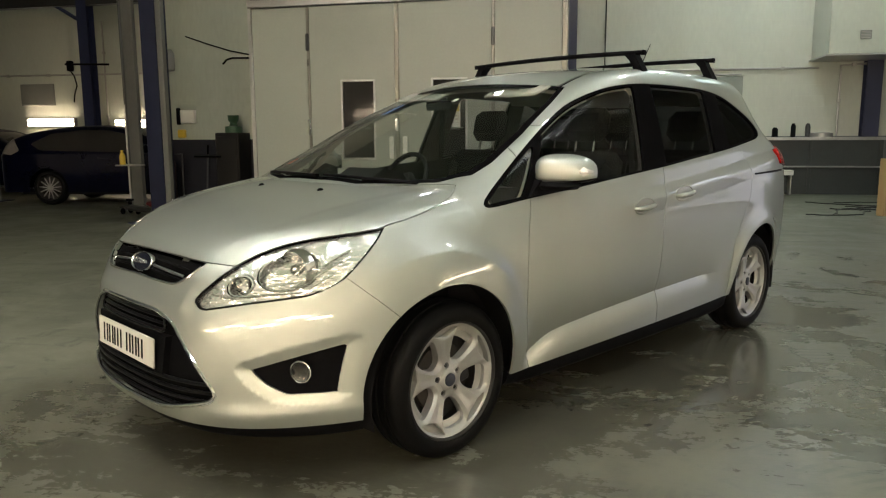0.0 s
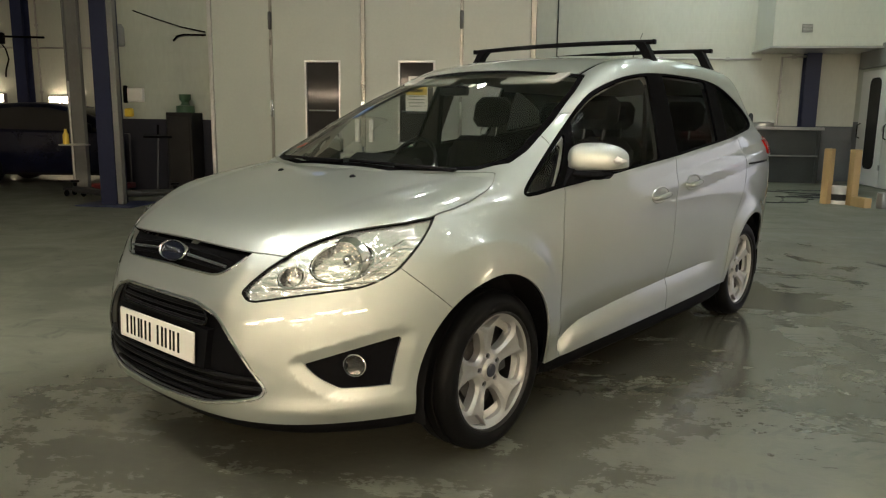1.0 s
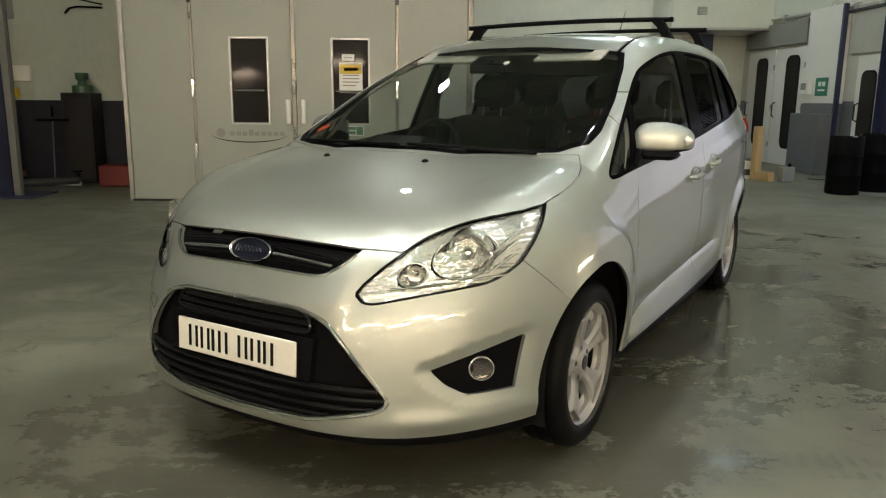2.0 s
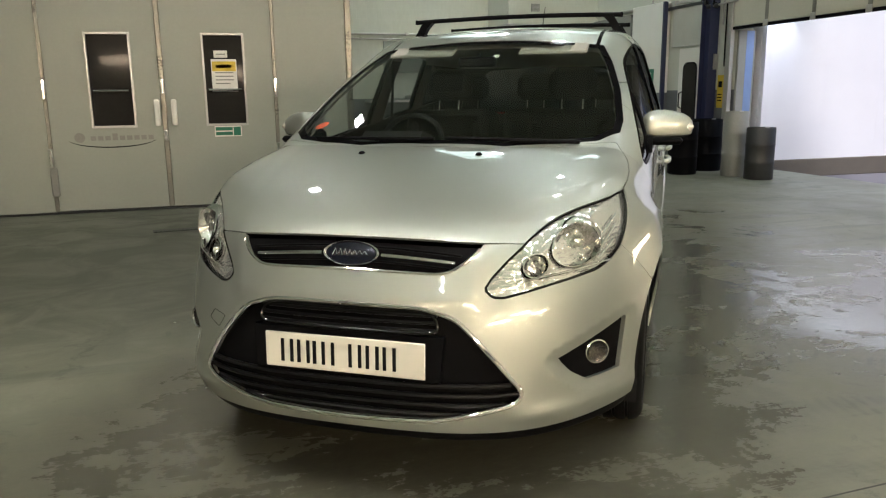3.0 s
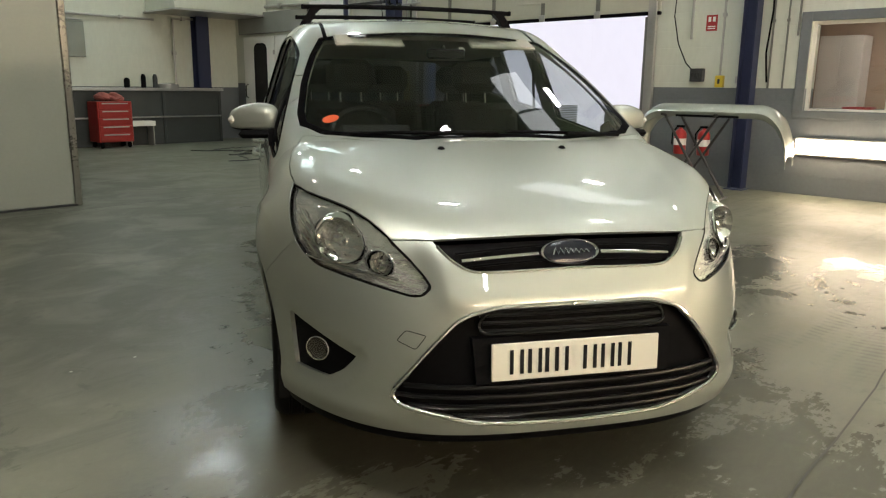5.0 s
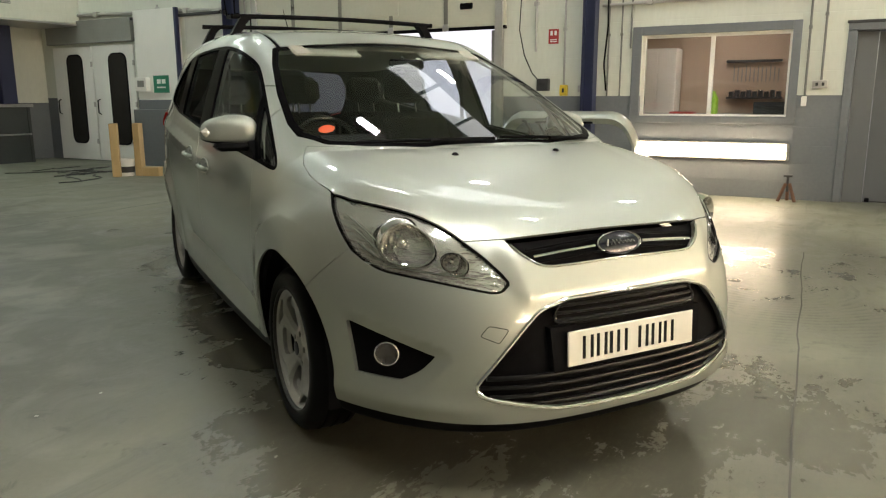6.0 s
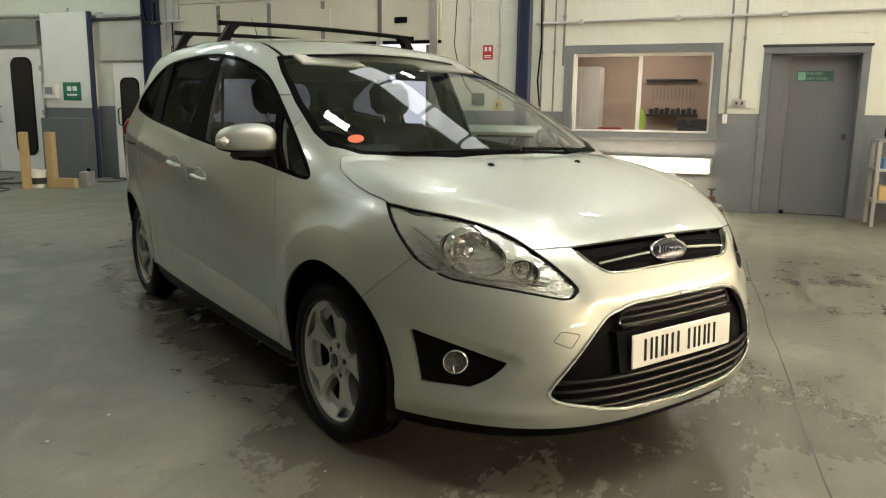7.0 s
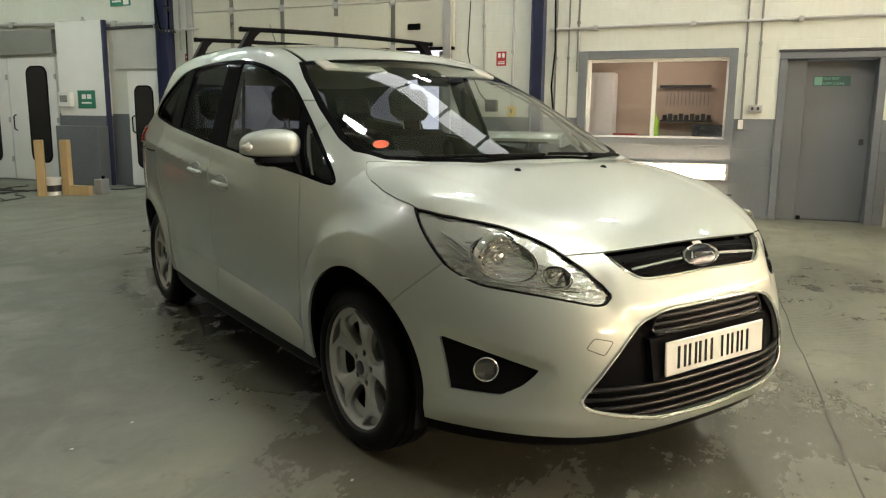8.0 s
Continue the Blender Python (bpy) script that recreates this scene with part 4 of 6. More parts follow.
def panel(name, net, material, parent, label="", side="both", rim=.010, push=0.0, fold=None):
    """A pressed panel of the skin, with its edges folded in. side: both halves, left or right. fold: a sharp crease where it is zero."""
    p, faces = net
    if not len(faces):
        return None
    if fold:
        (p0, f0), (p1, f1) = split(net, fold)
        lift = np.concatenate([np.minimum(-.005 - fold(p0), 0), np.maximum(.005 - fold(p1), 0)])
        p, faces = np.concatenate([p0, p1]), f0 + [tuple(i + len(p0) for i in f) for f in f1]
        n = unit(gradient(p + lift[:, None] * (0, 0, 1)))
    else:
        n = unit(gradient(p))
    p = p - push * n
    pts, nor, fs = [p], [n], list(faces)
    if rim:
        once = {}
        for face in faces:
            for a, b in zip(face, face[1:] + face[:1]):
                once[(a, b)] = 1
        edges = [(a, b) for a, b in once if (b, a) not in once and not (p[a][0] < 2e-3 and p[b][0] < 2e-3)]
        if edges:
            e = np.array(edges)
            out = unit(np.cross(p[e[:, 1]] - p[e[:, 0]], n[e[:, 0]]))
            k = len(p)
            quad = [p[e[:, 0]], p[e[:, 1]], p[e[:, 1]] - rim * n[e[:, 1]], p[e[:, 0]] - rim * n[e[:, 0]]]
            m = len(e)
            pts += quad
            nor += [out] * 4
            fs += [(k + m + i, k + i, k + 3 * m + i, k + 2 * m + i) for i in range(m)]
    pts, nor = np.concatenate(pts), np.concatenate(nor)
    allp, alln, allf = [], [], []
    for sgn in ((1,) if side == "left" else (-1,) if side == "right" else (1, -1)):
        k = sum(map(len, allp))
        allp.append(pts * (sgn, 1, 1))
        alln.append(nor * (sgn, 1, 1))
        allf += [tuple(i + k for i in (f if sgn > 0 else f[::-1])) for f in fs]
    data = bpy.data.meshes.new(name)
    data.from_pydata(np.concatenate(allp).tolist(), [], allf)
    data.update()
    data.materials.append(material)
    data.shade_smooth()
    data.normals_split_custom_set_from_vertices(np.concatenate(alln).tolist())
    return part(name, data, None, parent, label)


def both_sides(name, net, material, parent, label="", **k):
    return [panel(name, net, material, parent, label, side=s, **k) for s in ("left", "right")]


def on_front(x, z, lo=-1.1, hi=0.0):
    """The point of the nose at a place in its front view."""
    for _ in range(40):
        mid = (lo + hi) / 2
        if body_field(np.array([x]), np.array([mid]), np.array([z]))[0] > 0:
            lo = mid
        else:
            hi = mid
    return np.array([x, hi, z])


def on_side(y, z):
    return np.array([float(half_width(np.array([y]), np.array([z]))[0]), y, z])


def on_top(x, y, lo=.9, hi=1.8):
    for _ in range(40):
        mid = (lo + hi) / 2
        if body_field(np.array([x]), np.array([y]), np.array([mid]))[0] > 0:
            hi = mid
        else:
            lo = mid
    return np.array([x, y, lo])


def mirrored(points):
    """A closed outline from its right half, which starts and ends on the middle line."""
    return points + [(-a, b) for a, b in points[::-1] if abs(a) > 1e-6]


def ring_of(points, n):
    """n points at even steps along a closed polygon with softened corners."""
    a = np.array(points + points[:1], float)
    s = np.r_[0, np.cumsum(np.hypot(*np.diff(a, axis=0).T))]
    t = np.linspace(0, s[-1], n, endpoint=False)
    q = np.stack([np.interp(t, s, a[:, 0]), np.interp(t, s, a[:, 1])], 1)
    for _ in range(3):
        q = (np.roll(q, 1, 0) + 2 * q + np.roll(q, -1, 0)) / 4
    return q


car = tagged(new("silver_people_carrier"), "silver people carrier with roof bars, freshly washed, on the wet floor", "car")
car.matrix_basis = pose(0, 0, 0, 0, 0, -33)

DLO = [(.14, .957), (.46, .995), (.72, 1.016), (1.2, 1.062), (1.52, 1.09), (1.86, 1.127), (2.27, 1.167), (2.60, 1.208), (2.84, 1.236), (2.86, 1.246), (2.82, 1.275), (2.71, 1.345), (2.54, 1.418), (2.36, 1.485), (2.145, 1.513), (1.74, 1.523), (1.46, 1.52), (1.195, 1.488), (.925, 1.408), (.76, 1.332), (.62, 1.256), (.42, 1.139), (.25, 1.03)]
SCREEN_EDGE = mirrored([(0, -.052), (.3, -.035), (.5, .04), (.645, .12), (.722, .235), (.728, .35), (.697, .59), (.637, .86), (.578, 1.05), (.3, .99), (0, .968)])
HOOD_EDGE = mirrored([(0, -1.0), (.30, -1.0), (.37, -.94), (.455, -.805), (.514, -.722), (.562, -.648), (.612, -.574), (.658, -.511), (.70, -.447), (.738, -.374), (.768, -.29), (.777, -.18), (.777, -.08), (.765, .03), (.748, .09), (.715, .15), (.66, .115), (.5, .022), (.3, -.055), (0, -.072)])
HEADLAMP = [(.416, .698), (.434, .728), (.470, .770), (.514, .814), (.535, .86), (.572, .905), (.66, .935), (.76, .955), (.92, .97), (.92, .722), (.735, .722), (.60, .699), (.470, .672), (.44, .675)]
FOG = [(.62, .474), (.804, .551), (.79, .381), (.70, .385), (.655, .425)]
LOWER_GRILLE = mirrored([(0, .650), (.24, .647), (.34, .618), (.40, .56), (.46, .49), (.540, .383), (.515, .356), (.42, .334), (.28, .305), (0, .297)])
UPPER_GRILLE = mirrored([(0, .85), (.41, .85), (.398, .815), (.362, .775), (.315, .745), (.28, .739), (0, .745)])
TAILGATE_GLASS = mirrored([(0, 1.50), (.48, 1.47), (.56, 1.36), (.63, 1.14), (.5, 1.10), (0, 1.08)])
FRONT_DOOR = [(.47, 1.3), (.465, .98), (.425, .85), (.408, .72), (.403, .5), (.425, .36), (.46, .2), (1.48, .2), (1.477, .45), (1.479, .6), (1.49, .79), (1.513, 1.06), (1.53, 1.3)]
REAR_DOOR = [(1.45, .2), (1.45, 1.3), (2.455, 1.3), (2.455, 1.16), (2.52, 1.06), (2.558, 1.0), (2.53, .87), (2.42, .73), (2.345, .6), (2.31, .45), (2.29, .2)]
TAILLAMP = [(2.98, 1.155), (3.2, 1.165), (3.7, 1.16), (3.7, .99), (3.1, 1.06)]


def boxed(field, axis, lo=-9.0, hi=9.0):
    return lambda p: np.maximum(field(p), np.maximum(lo - p[:, axis], p[:, axis] - hi))


dlo_field = boxed(outline([tuple(q) for q in ring_of(DLO, 84)], YZ), 0, .45)
screen_field = boxed(outline(SCREEN_EDGE, XY), 2, 1.0)
tail_glass_field = boxed(outline(TAILGATE_GLASS, XZ), 1, 2.9)


def arch_field(p):
    front = np.hypot(p[:, 1] + .04, p[:, 2] - .31) - (.381 + .022 * np.cos(np.arctan2(p[:, 2] - .31, p[:, 1] + .04) - 2.2))
    rear = np.hypot(p[:, 1] - 2.742, p[:, 2] - .31) - .385
    return np.minimum(front, rear)


def lower_edge(p):
    return .266 + .013 * np.maximum(p[:, 1] - .35, 0) - p[:, 2]


def lamp_field(p):
    """The headlamp: an outline from the front, cut off by a slanting line on the wing."""
    edge = np.interp(p[:, 2], [.60, .722, .77, .825, .92, 1.0], [-.70, -.545, -.46, -.398, -.29, -.20])
    return smax(outline(HEADLAMP, XZ)(p), (p[:, 1] - edge) * .8, .035)


net = skin(.0135)
_, net = split(net, lambda p: p[:, 0])
_, net, _ = carve(net, arch_field)
net, skirt = split(net, lower_edge)
glazing, net, _ = carve(net, dlo_field)
screen_net, net, _ = carve(net, screen_field)
tail_glass, net, _ = carve(net, tail_glass_field)
hood_net, net, _ = carve(net, lambda p: np.maximum(outline(HOOD_EDGE, XY)(p), .832 - .06 * p[:, 0] ** 2 - p[:, 2]), .0015)
lamp_net, net, lamp_band = carve(net, lamp_field, .0035)
fog_net, net, _ = carve(net, boxed(outline(FOG, XZ), 1, -9, -.3))
lower_net, net, _ = carve(net, boxed(outline(LOWER_GRILLE, XZ), 1, -9, -.5))
upper_net, net, _ = carve(net, boxed(outline(UPPER_GRILLE, XZ), 1, -9, -.5))
tail_net, net, _ = carve(net, outline(TAILLAMP, YZ), .002)
bumper_net, net, _ = carve(net, lambda p: p[:, 1] + .455 - np.clip(.778 - p[:, 2], 0, 1) * 1.054, .0016)
door_net, net, _ = carve(net, boxed(outline(FRONT_DOOR, YZ), 0, .45), .0024)
slide_net, net, _ = carve(net, boxed(outline(REAR_DOOR, YZ), 0, .45), .0024)
wing_net, net, _ = carve(net, lambda p: np.maximum(p[:, 1] - .43, p[:, 2] - belt(p[:, 1]) - .012), .0)
slot_net, net, _ = carve(net, boxed(outline([(2.585, 1.003), (3.4, 1.012), (3.4, 1.026), (2.585, 1.017)], YZ), 0, .3))
roof_net, net, ditch = carve(net, boxed(outline(mirrored([(0, .4), (.548, .4), (.555, 3.18), (0, 3.25)]), XY), 2, 1.3), .0095)

bonnet = panel("bonnet", hood_net, PAINT, car, "silver painted bonnet")
bumper = panel("front_bumper", bumper_net, PAINT, car, "silver painted front bumper", rim=.020)
panel("roof", roof_net, PAINT, car)
panel("body_shell", net, PAINT, car, "silver painted pillars and rear quarters")
panel("roof_gutter", ditch, FRAMEBLACK, car, push=.006, rim=0)
both_sides("front_wing", wing_net, PAINT, car)
fold = lambda p: p[:, 2] - sill_crease(p[:, 1])
doors = both_sides("front_door", door_net, PAINT, car, fold=fold)
slides = both_sides("sliding_door", slide_net, PAINT, car, fold=fold)
both_sides("door_rail_slot", slot_net, BLACK, car, push=.012, rim=0)
skirt, _ = split(skirt, lambda p: .205 - .022 * step(p[:, 1], .2, .5) * (1 - step(p[:, 1], 2.2, 2.5)) - p[:, 2])
panel("sill_skirt", skirt, BLACK, car, "black plastic lower skirt", push=.014, rim=.05)
both_sides("tail_lamp", tail_net, surface("red_lamp", (.42, .015, .012), .12, var=.1), car, "red tail lamp cover", push=-.012, rim=.03)

# glazing: black surrounds with panes set in them
def mullion(y0, z0, slope):
    return lambda p: p[:, 1] - (y0 + slope * (p[:, 2] - z0))


m_line, b1, b2, c1, d1 = mullion(.47, 1.044, .74), mullion(1.347, 1.096, .232), mullion(1.559, 1.112, .117), mullion(2.115, 1.153, .095), mullion(2.303, 1.18, -.03)
panes = (("quarter_window", lambda p: np.maximum(dlo_field(p) + .015, m_line(p) + .012), WINDSHIELD, 0),
         ("door_window", lambda p: np.maximum.reduce([dlo_field(p) + .012, .03 - m_line(p), b1(p)]), CLEARSIDE, 1),
         ("door_window", lambda p: np.maximum.reduce([dlo_field(p) + .012, -b2(p), c1(p)]), TINTED, 2),
         ("quarter_window", lambda p: np.maximum(dlo_field(p) + .012, -d1(p)), DARKTINT, 0))
frame_net = glazing
for name, field, mat, owner in panes:
    pane, frame_net = split(frame_net, field)
    for i, s in enumerate(("left", "right")):
        panel(name, pane, mat, (car, doors[i], slides[i])[owner], side=s, rim=.004, push=.009)
both_sides("window_surround", frame_net, FRAMEBLACK, car, "gloss black window surround", push=.003, rim=.014)
inner_screen, border = split(screen_net, lambda p: screen_field(p) + .030)
screen = panel("windscreen", inner_screen, WINDSHIELD, car, "clear curved windscreen", push=.004, rim=.004)
panel("screen_border", border, FRAMEBLACK, car, push=.003, rim=.008)
panel("rear_window", tail_glass, DARKTINT, car, push=.004, rim=.004)

# cabin lining and dark inner body
lining = skin(.04)
_, lining = split(lining, lambda p: p[:, 0])
_, lining, _ = carve(lining, lambda p: arch_field(p) - .012)
for f in (lambda p: screen_field(p) + .02, lambda p: tail_glass_field(p) + .02, *[q[1] for q in panes]):
    _, lining = split(lining, f)
lining, _ = split(lining, lambda p: .24 - p[:, 2])
_, lining, _ = carve(lining, lamp_field)
for cut in ((LOWER_GRILLE, -.5), (UPPER_GRILLE, -.5), (FOG, -.3)):
    _, lining, _ = carve(lining, boxed(outline(cut[0], XZ), 1, -9, cut[1]))
upper, lower = split(lining, lambda p: belt(p[:, 1]) + .03 - p[:, 2])
pillars, roof_lining = split(upper, lambda p: p[:, 2] - 1.47)
front_pillars, rear_pillars = split(pillars, lambda p: p[:, 1] - 1.0 - .35 * (p[:, 2] - 1.2))
panel("pillar_trim", front_pillars, LINING, car, "pale trim inside the screen pillars", push=.035, rim=0)
panel("pillar_trim", rear_pillars, PILLARTRIM, car, push=.035, rim=0)
panel("cabin_lining", roof_lining, LINING, car, "pale grey headlining", push=.035, rim=0)
panel("inner_body", lower, INNER, car, "dark inner body", push=.03, rim=0)
part("floor_pan", Shape().box((-.78, .42, .22), (.78, 2.3, .30)).box((-.45, -.55, .20), (.45, .5, .26)).box((-.45, 2.25, .22), (.45, 3.45, .30)), INNER, car)
for cy, wide in ((0, .845), (2.742, .80)):
    for sx in (1, -1):
        liner = Shape()
        n = 22
        pts = [(sx * x, cy + .405 * math.cos(a), .31 + .40 * math.sin(a)) for a in np.linspace(-.25, math.pi + .25, n) for x in (.50, wide)]
        liner.add(pts, [(2 * i, 2 * i + 1, 2 * i + 3, 2 * i + 2) for i in range(n - 1)])
        liner.add([(sx * .50, cy + .405 * math.cos(a), .31 + .40 * math.sin(a)) for a in np.linspace(-.25, math.pi + .25, n)], [tuple(range(n))])
        part("arch_liner", liner, INNER, car)

# wheels
def disc_net(rings, n):
    pts, faces = [(0, 0)], []
    for r in rings:
        pts += [(r * math.cos(2 * math.pi * k / n), r * math.sin(2 * math.pi * k / n)) for k in range(n)]
    faces += [(0, 1 + k, 1 + (k + 1) % n) for k in range(n)]
    for i in range(len(rings) - 1):
        a, b = 1 + i * n, 1 + (i + 1) * n
        faces += [(a + k, b + k, b + (k + 1) % n, a + (k + 1) % n) for k in range(n)]
    return np.array([(*q, 0.0) for q in pts]), faces


def wheel_face():
    """Five flat spokes that fork at the rim, with a shallow recess in each fork."""
    face = disc_net(list(np.linspace(.012, .227, 34)), 170)
    k = 2 * math.pi / 5

    def sector(p, turn=0.0):
        r, a = np.hypot(p[:, 0], p[:, 1]), np.arctan2(p[:, 1], p[:, 0])
        off = (a + math.pi / 2 + turn) % k - k / 2
        return r, r * np.cos(off), r * np.sin(off)

    def windows(p):
        r, u, v = sector(p, k / 2)
        wide = .050 + .30 * np.clip(u - .142, -.06, .05)
        return ((np.abs((u - .141) / .060) ** 3 + np.abs(v / wide) ** 3) ** (1 / 3) - 1) * .045

    def forks(p):
        r, u, v = sector(p)
        return np.maximum(r - .2175, .178 + .34 * np.abs(v) - u)

    def holes(p):
        r, u, v = sector(p)
        bolt = np.hypot(u - .058, v) - .0125
        return np.minimum.reduce([windows(p), forks(p), bolt])
    _, face = split(face, holes)
    p, faces = face
    r, u, v = sector(p)
    h = np.interp(r, [0, .035, .045, .08, .13, .18, .212, .227], [-.032, -.032, -.042, -.044, -.034, -.026, -.022, -.018])
    h = h - .012 * np.clip(1 - windows(p) / .012, 0, 1) - .004 * np.clip(1 - forks(p) / .005, 0, 1) - .003 * np.clip(1 - np.abs(v) / .016, 0, 1) * step(u, .085, .11) * (1 - step(u, .15, .17))
    top = np.stack([p[:, 0], p[:, 1], h], 1)
    s = Shape().add(top, faces)
    once = {(x, y) for f in faces for x, y in zip(f, f[1:] + f[:1])}
    for x, y in [(x, y) for x, y in once if (y, x) not in once]:
        if r[x] > .2265:
            continue
        lo = [(*top[i][:2] * .995, top[i][2] - .035) for i in (y, x)]
        s.add([top[x], top[y], *lo], [(1, 0, 3, 2)])
    return s.lathe([(.224, -.050), (.196, -.052), (.172, -.060)], 60)


TYRE = [(.231, -.022), (.236, -.008), (.246, -.001), (.268, .0), (.288, -.006), (.303, -.020), (.310, -.034), (.312, -.050), (.305, -.052), (.305, -.060), (.313, -.062), (.3135, -.095), (.306, -.097), (.306, -.107), (.3135, -.109), (.313, -.142), (.305, -.144), (.305, -.152), (.312, -.154), (.310, -.170), (.300, -.186), (.26, -.203), (.22, -.195), (.205, -.18)]
BARREL = [(.238, -.012), (.236, -.006), (.231, -.006), (.228, -.012), (.226, -.022), (.224, -.045), (.212, -.075), (.206, -.15), (.210, -.185), (.222, -.19)]
# Disc darkened in colour so that the spoke openings read as shaded.
DISCSHADE = surface("shaded_disc", (.05, .045, .04), .5, .7, var=.25)
face_mesh = mesh_of("rim", wheel_face(), ALLOY, 24)
tyre_mesh = mesh_of("tyre", Shape().lathe(TYRE, 72), RUBBER, 40)
barrel_mesh = mesh_of("barrel", Shape().lathe(BARREL, 72), BARRELSHADE, 40)
disc_mesh = mesh_of("brake_disc", Shape().lathe([(.02, -.085), (.135, -.085), (.137, -.09), (.137, -.105), (.02, -.106)], 48), DISCSHADE, 30)
back_mesh = mesh_of("drum_plate", Shape().lathe([(.0, -.13), (.204, -.13), (.204, -.135), (0, -.136)], 40), DARKSTEEL, 30)
cap_mesh = mesh_of("centre_cap", Shape().lathe([(.0, -.026), (.015, -.0265), (.026, -.029), (.0275, -.034), (.0275, -.05)], 32), surface("cap_blue", (.018, .021, .034), .3, .2), 40)
nut_mesh = mesh_of("wheel_nut", Shape().lathe([(.0, -.046), (.006, -.046), (.0085, -.049), (.0085, -.075)], 8), DARKSTEEL, 30)
caliper_mesh = mesh_of("brake_caliper", Shape().box((.09, -.06, -.125), (.15, .06, -.07), .01), DARKSTEEL, 30)
for cy, sx in ((0, 1), (0, -1), (2.735, 1), (2.735, -1)):
    at = pose(sx * (.862 if cy < 1 else .838), cy, .311, 0, 90 * sx, 0) @ pose(0, 0, 0, 0, 0, 90 if sx > 0 else -90) @ pose(0, 0, 0, 0, 0, (8, 61, 20, 49)[(cy > 1) * 2 + (sx < 0)])
    wheel = part("wheel", tyre_mesh, None, car, "black tyre on a five-spoke alloy wheel", at=at)
    part("rim", face_mesh, None, wheel, "silver five-spoke alloy")
    part("barrel", barrel_mesh, None, wheel)
    part("brake_disc", disc_mesh, None, wheel)
    part("drum_plate", back_mesh, None, wheel)
    part("brake_caliper", caliper_mesh, None, wheel)
    part("centre_cap", cap_mesh, None, wheel)
    for k in range(5):
        a = math.radians(-90 + 36 + 72 * k)
        part("wheel_nut", nut_mesh, None, wheel, at=pose(.058 * math.cos(a), .058 * math.sin(a), 0))

# nose: grilles, badge, plate, lamps
panel("lower_grille_backing", lower_net, BLACK, car, push=.028, rim=0)
panel("upper_grille_backing", upper_net, BLACK, car, push=.024, rim=0)


def trim_bar(ring, r, push=0.0, closed=True):
    pts = []
    for x, z in ring:
        q = on_front(x, z)
        pts.append((q[0], q[1] + push, q[2]))
    return Shape().tube(pts, r, 8, closed=closed)


part("grille_chrome", trim_bar(ring_of(LOWER_GRILLE, 140), .0072, .001), CHROME, car, "chrome surround of the lower grille")
lowlip = [q for q in ring_of(UPPER_GRILLE, 160) if q[1] < .816]
lowlip = sorted(lowlip, key=lambda q: q[0])
part("grille_chrome", trim_bar(lowlip, .0055, .002, False), CHROME, car, "chrome lower lip of the upper grille")


def inside_width(ring, z):
    """The half width of an outline at a height."""
    a = np.array(ring)
    b = np.roll(a, -1, 0)
    xs = [p[0] + (q[0] - p[0]) * (z - p[1]) / (q[1] - p[1]) for p, q in zip(a, b) if (p[1] - z) * (q[1] - z) < 0]
    return max(xs)


for z, r in ((.326, .0065), (.354, .007), (.384, .0075), (.414, .008)):
    w = inside_width(LOWER_GRILLE, z) - .02
    part("grille_slat", trim_bar([(x, z) for x in np.linspace(-w, w, 25)], r, .014, False), SLAT, car)
for z in (.578, .600, .622):
    w = min(inside_width(LOWER_GRILLE, z) - .03, .285)
    part("grille_slat", trim_bar([(x, z) for x in np.linspace(-w, w, 21)], .006, .014, False), SLAT, car)
frame_ring = ring_of([(-.30, .570), (.30, .570), (.275, .634), (-.275, .634)], 60)
part("grille_frame", trim_bar(frame_ring, .006, .010), GLOSSBLACK, car)
part("plate_mount", Shape().prism([(-.30, .425), (.30, .425), (.31, .56), (-.31, .56)], lambda x, z: (x, on_front(x, z)[1] + .002, z), lambda x, z: (x, on_front(x, z)[1] + .04, z)), BLACK, car)
for sgn in (1, -1):
    part("grille_bar", trim_bar([(sgn * x, .786 - .02 * (x / .35) ** 2) for x in np.linspace(.098, .325, 9)], .0055, .008, False), CHROME, car, "chrome bar in the upper grille")
    part("grille_bar", trim_bar([(sgn * x, .768 - .02 * (x / .35) ** 2) for x in np.linspace(.06, .31, 9)], .004, .014, False), BLACK, car)
    part("grille_bar", trim_bar([(sgn * x, .806 - .02 * (x / .35) ** 2) for x in np.linspace(.06, .34, 9)], .004, .014, False), BLACK, car)

badge_at = pose(0, on_front(0, .787)[1] + .006, .787, 90 - 24, 0, 0) @ Matrix.Diagonal((1, .42, 1, 1))
badge = part("badge", Shape().lathe([(.080, .0), (.084, .006), (.088, .008), (.092, .004), (.092, -.01)], 48), CHROME, car, "oval badge with a chrome rim", at=badge_at)
part("badge_field", Shape().lathe([(0, .007), (.05, .0065), (.081, .003)], 48), surface("badge_enamel", (.007, .009, .018), .15, .2), badge)
wave_line = [(-.056 + .008 * i, (.030 if i % 2 else -.022) * (1 - .04 * i), .0075) for i in range(15)]
part("badge_mark", Shape().tube(wave_line, .0042, 6), CHROME, badge, "plain silver scribble")

plate = part("number_plate", Shape().box((-.26, -.004, -.0555), (.26, .004, .0555), .003), PLATEWHITE, car, "cream number plate", at=pose(0, -.924, .492, -2.6, 0, 0))
for i, x in enumerate((-.185, -.130, -.093, -.048, .040, .096, .150)):
    w = .010 if i == 2 else .021
    for q in ((x - w, x - w + .011), (x + w - .011, x + w)) if i != 2 else ((x - .006, x + .006),):
        part("plate_bar", Shape().box((q[0], -.0062, -.036), (q[1], -.0038, .036), .0), GLOSSBLACK, plate)

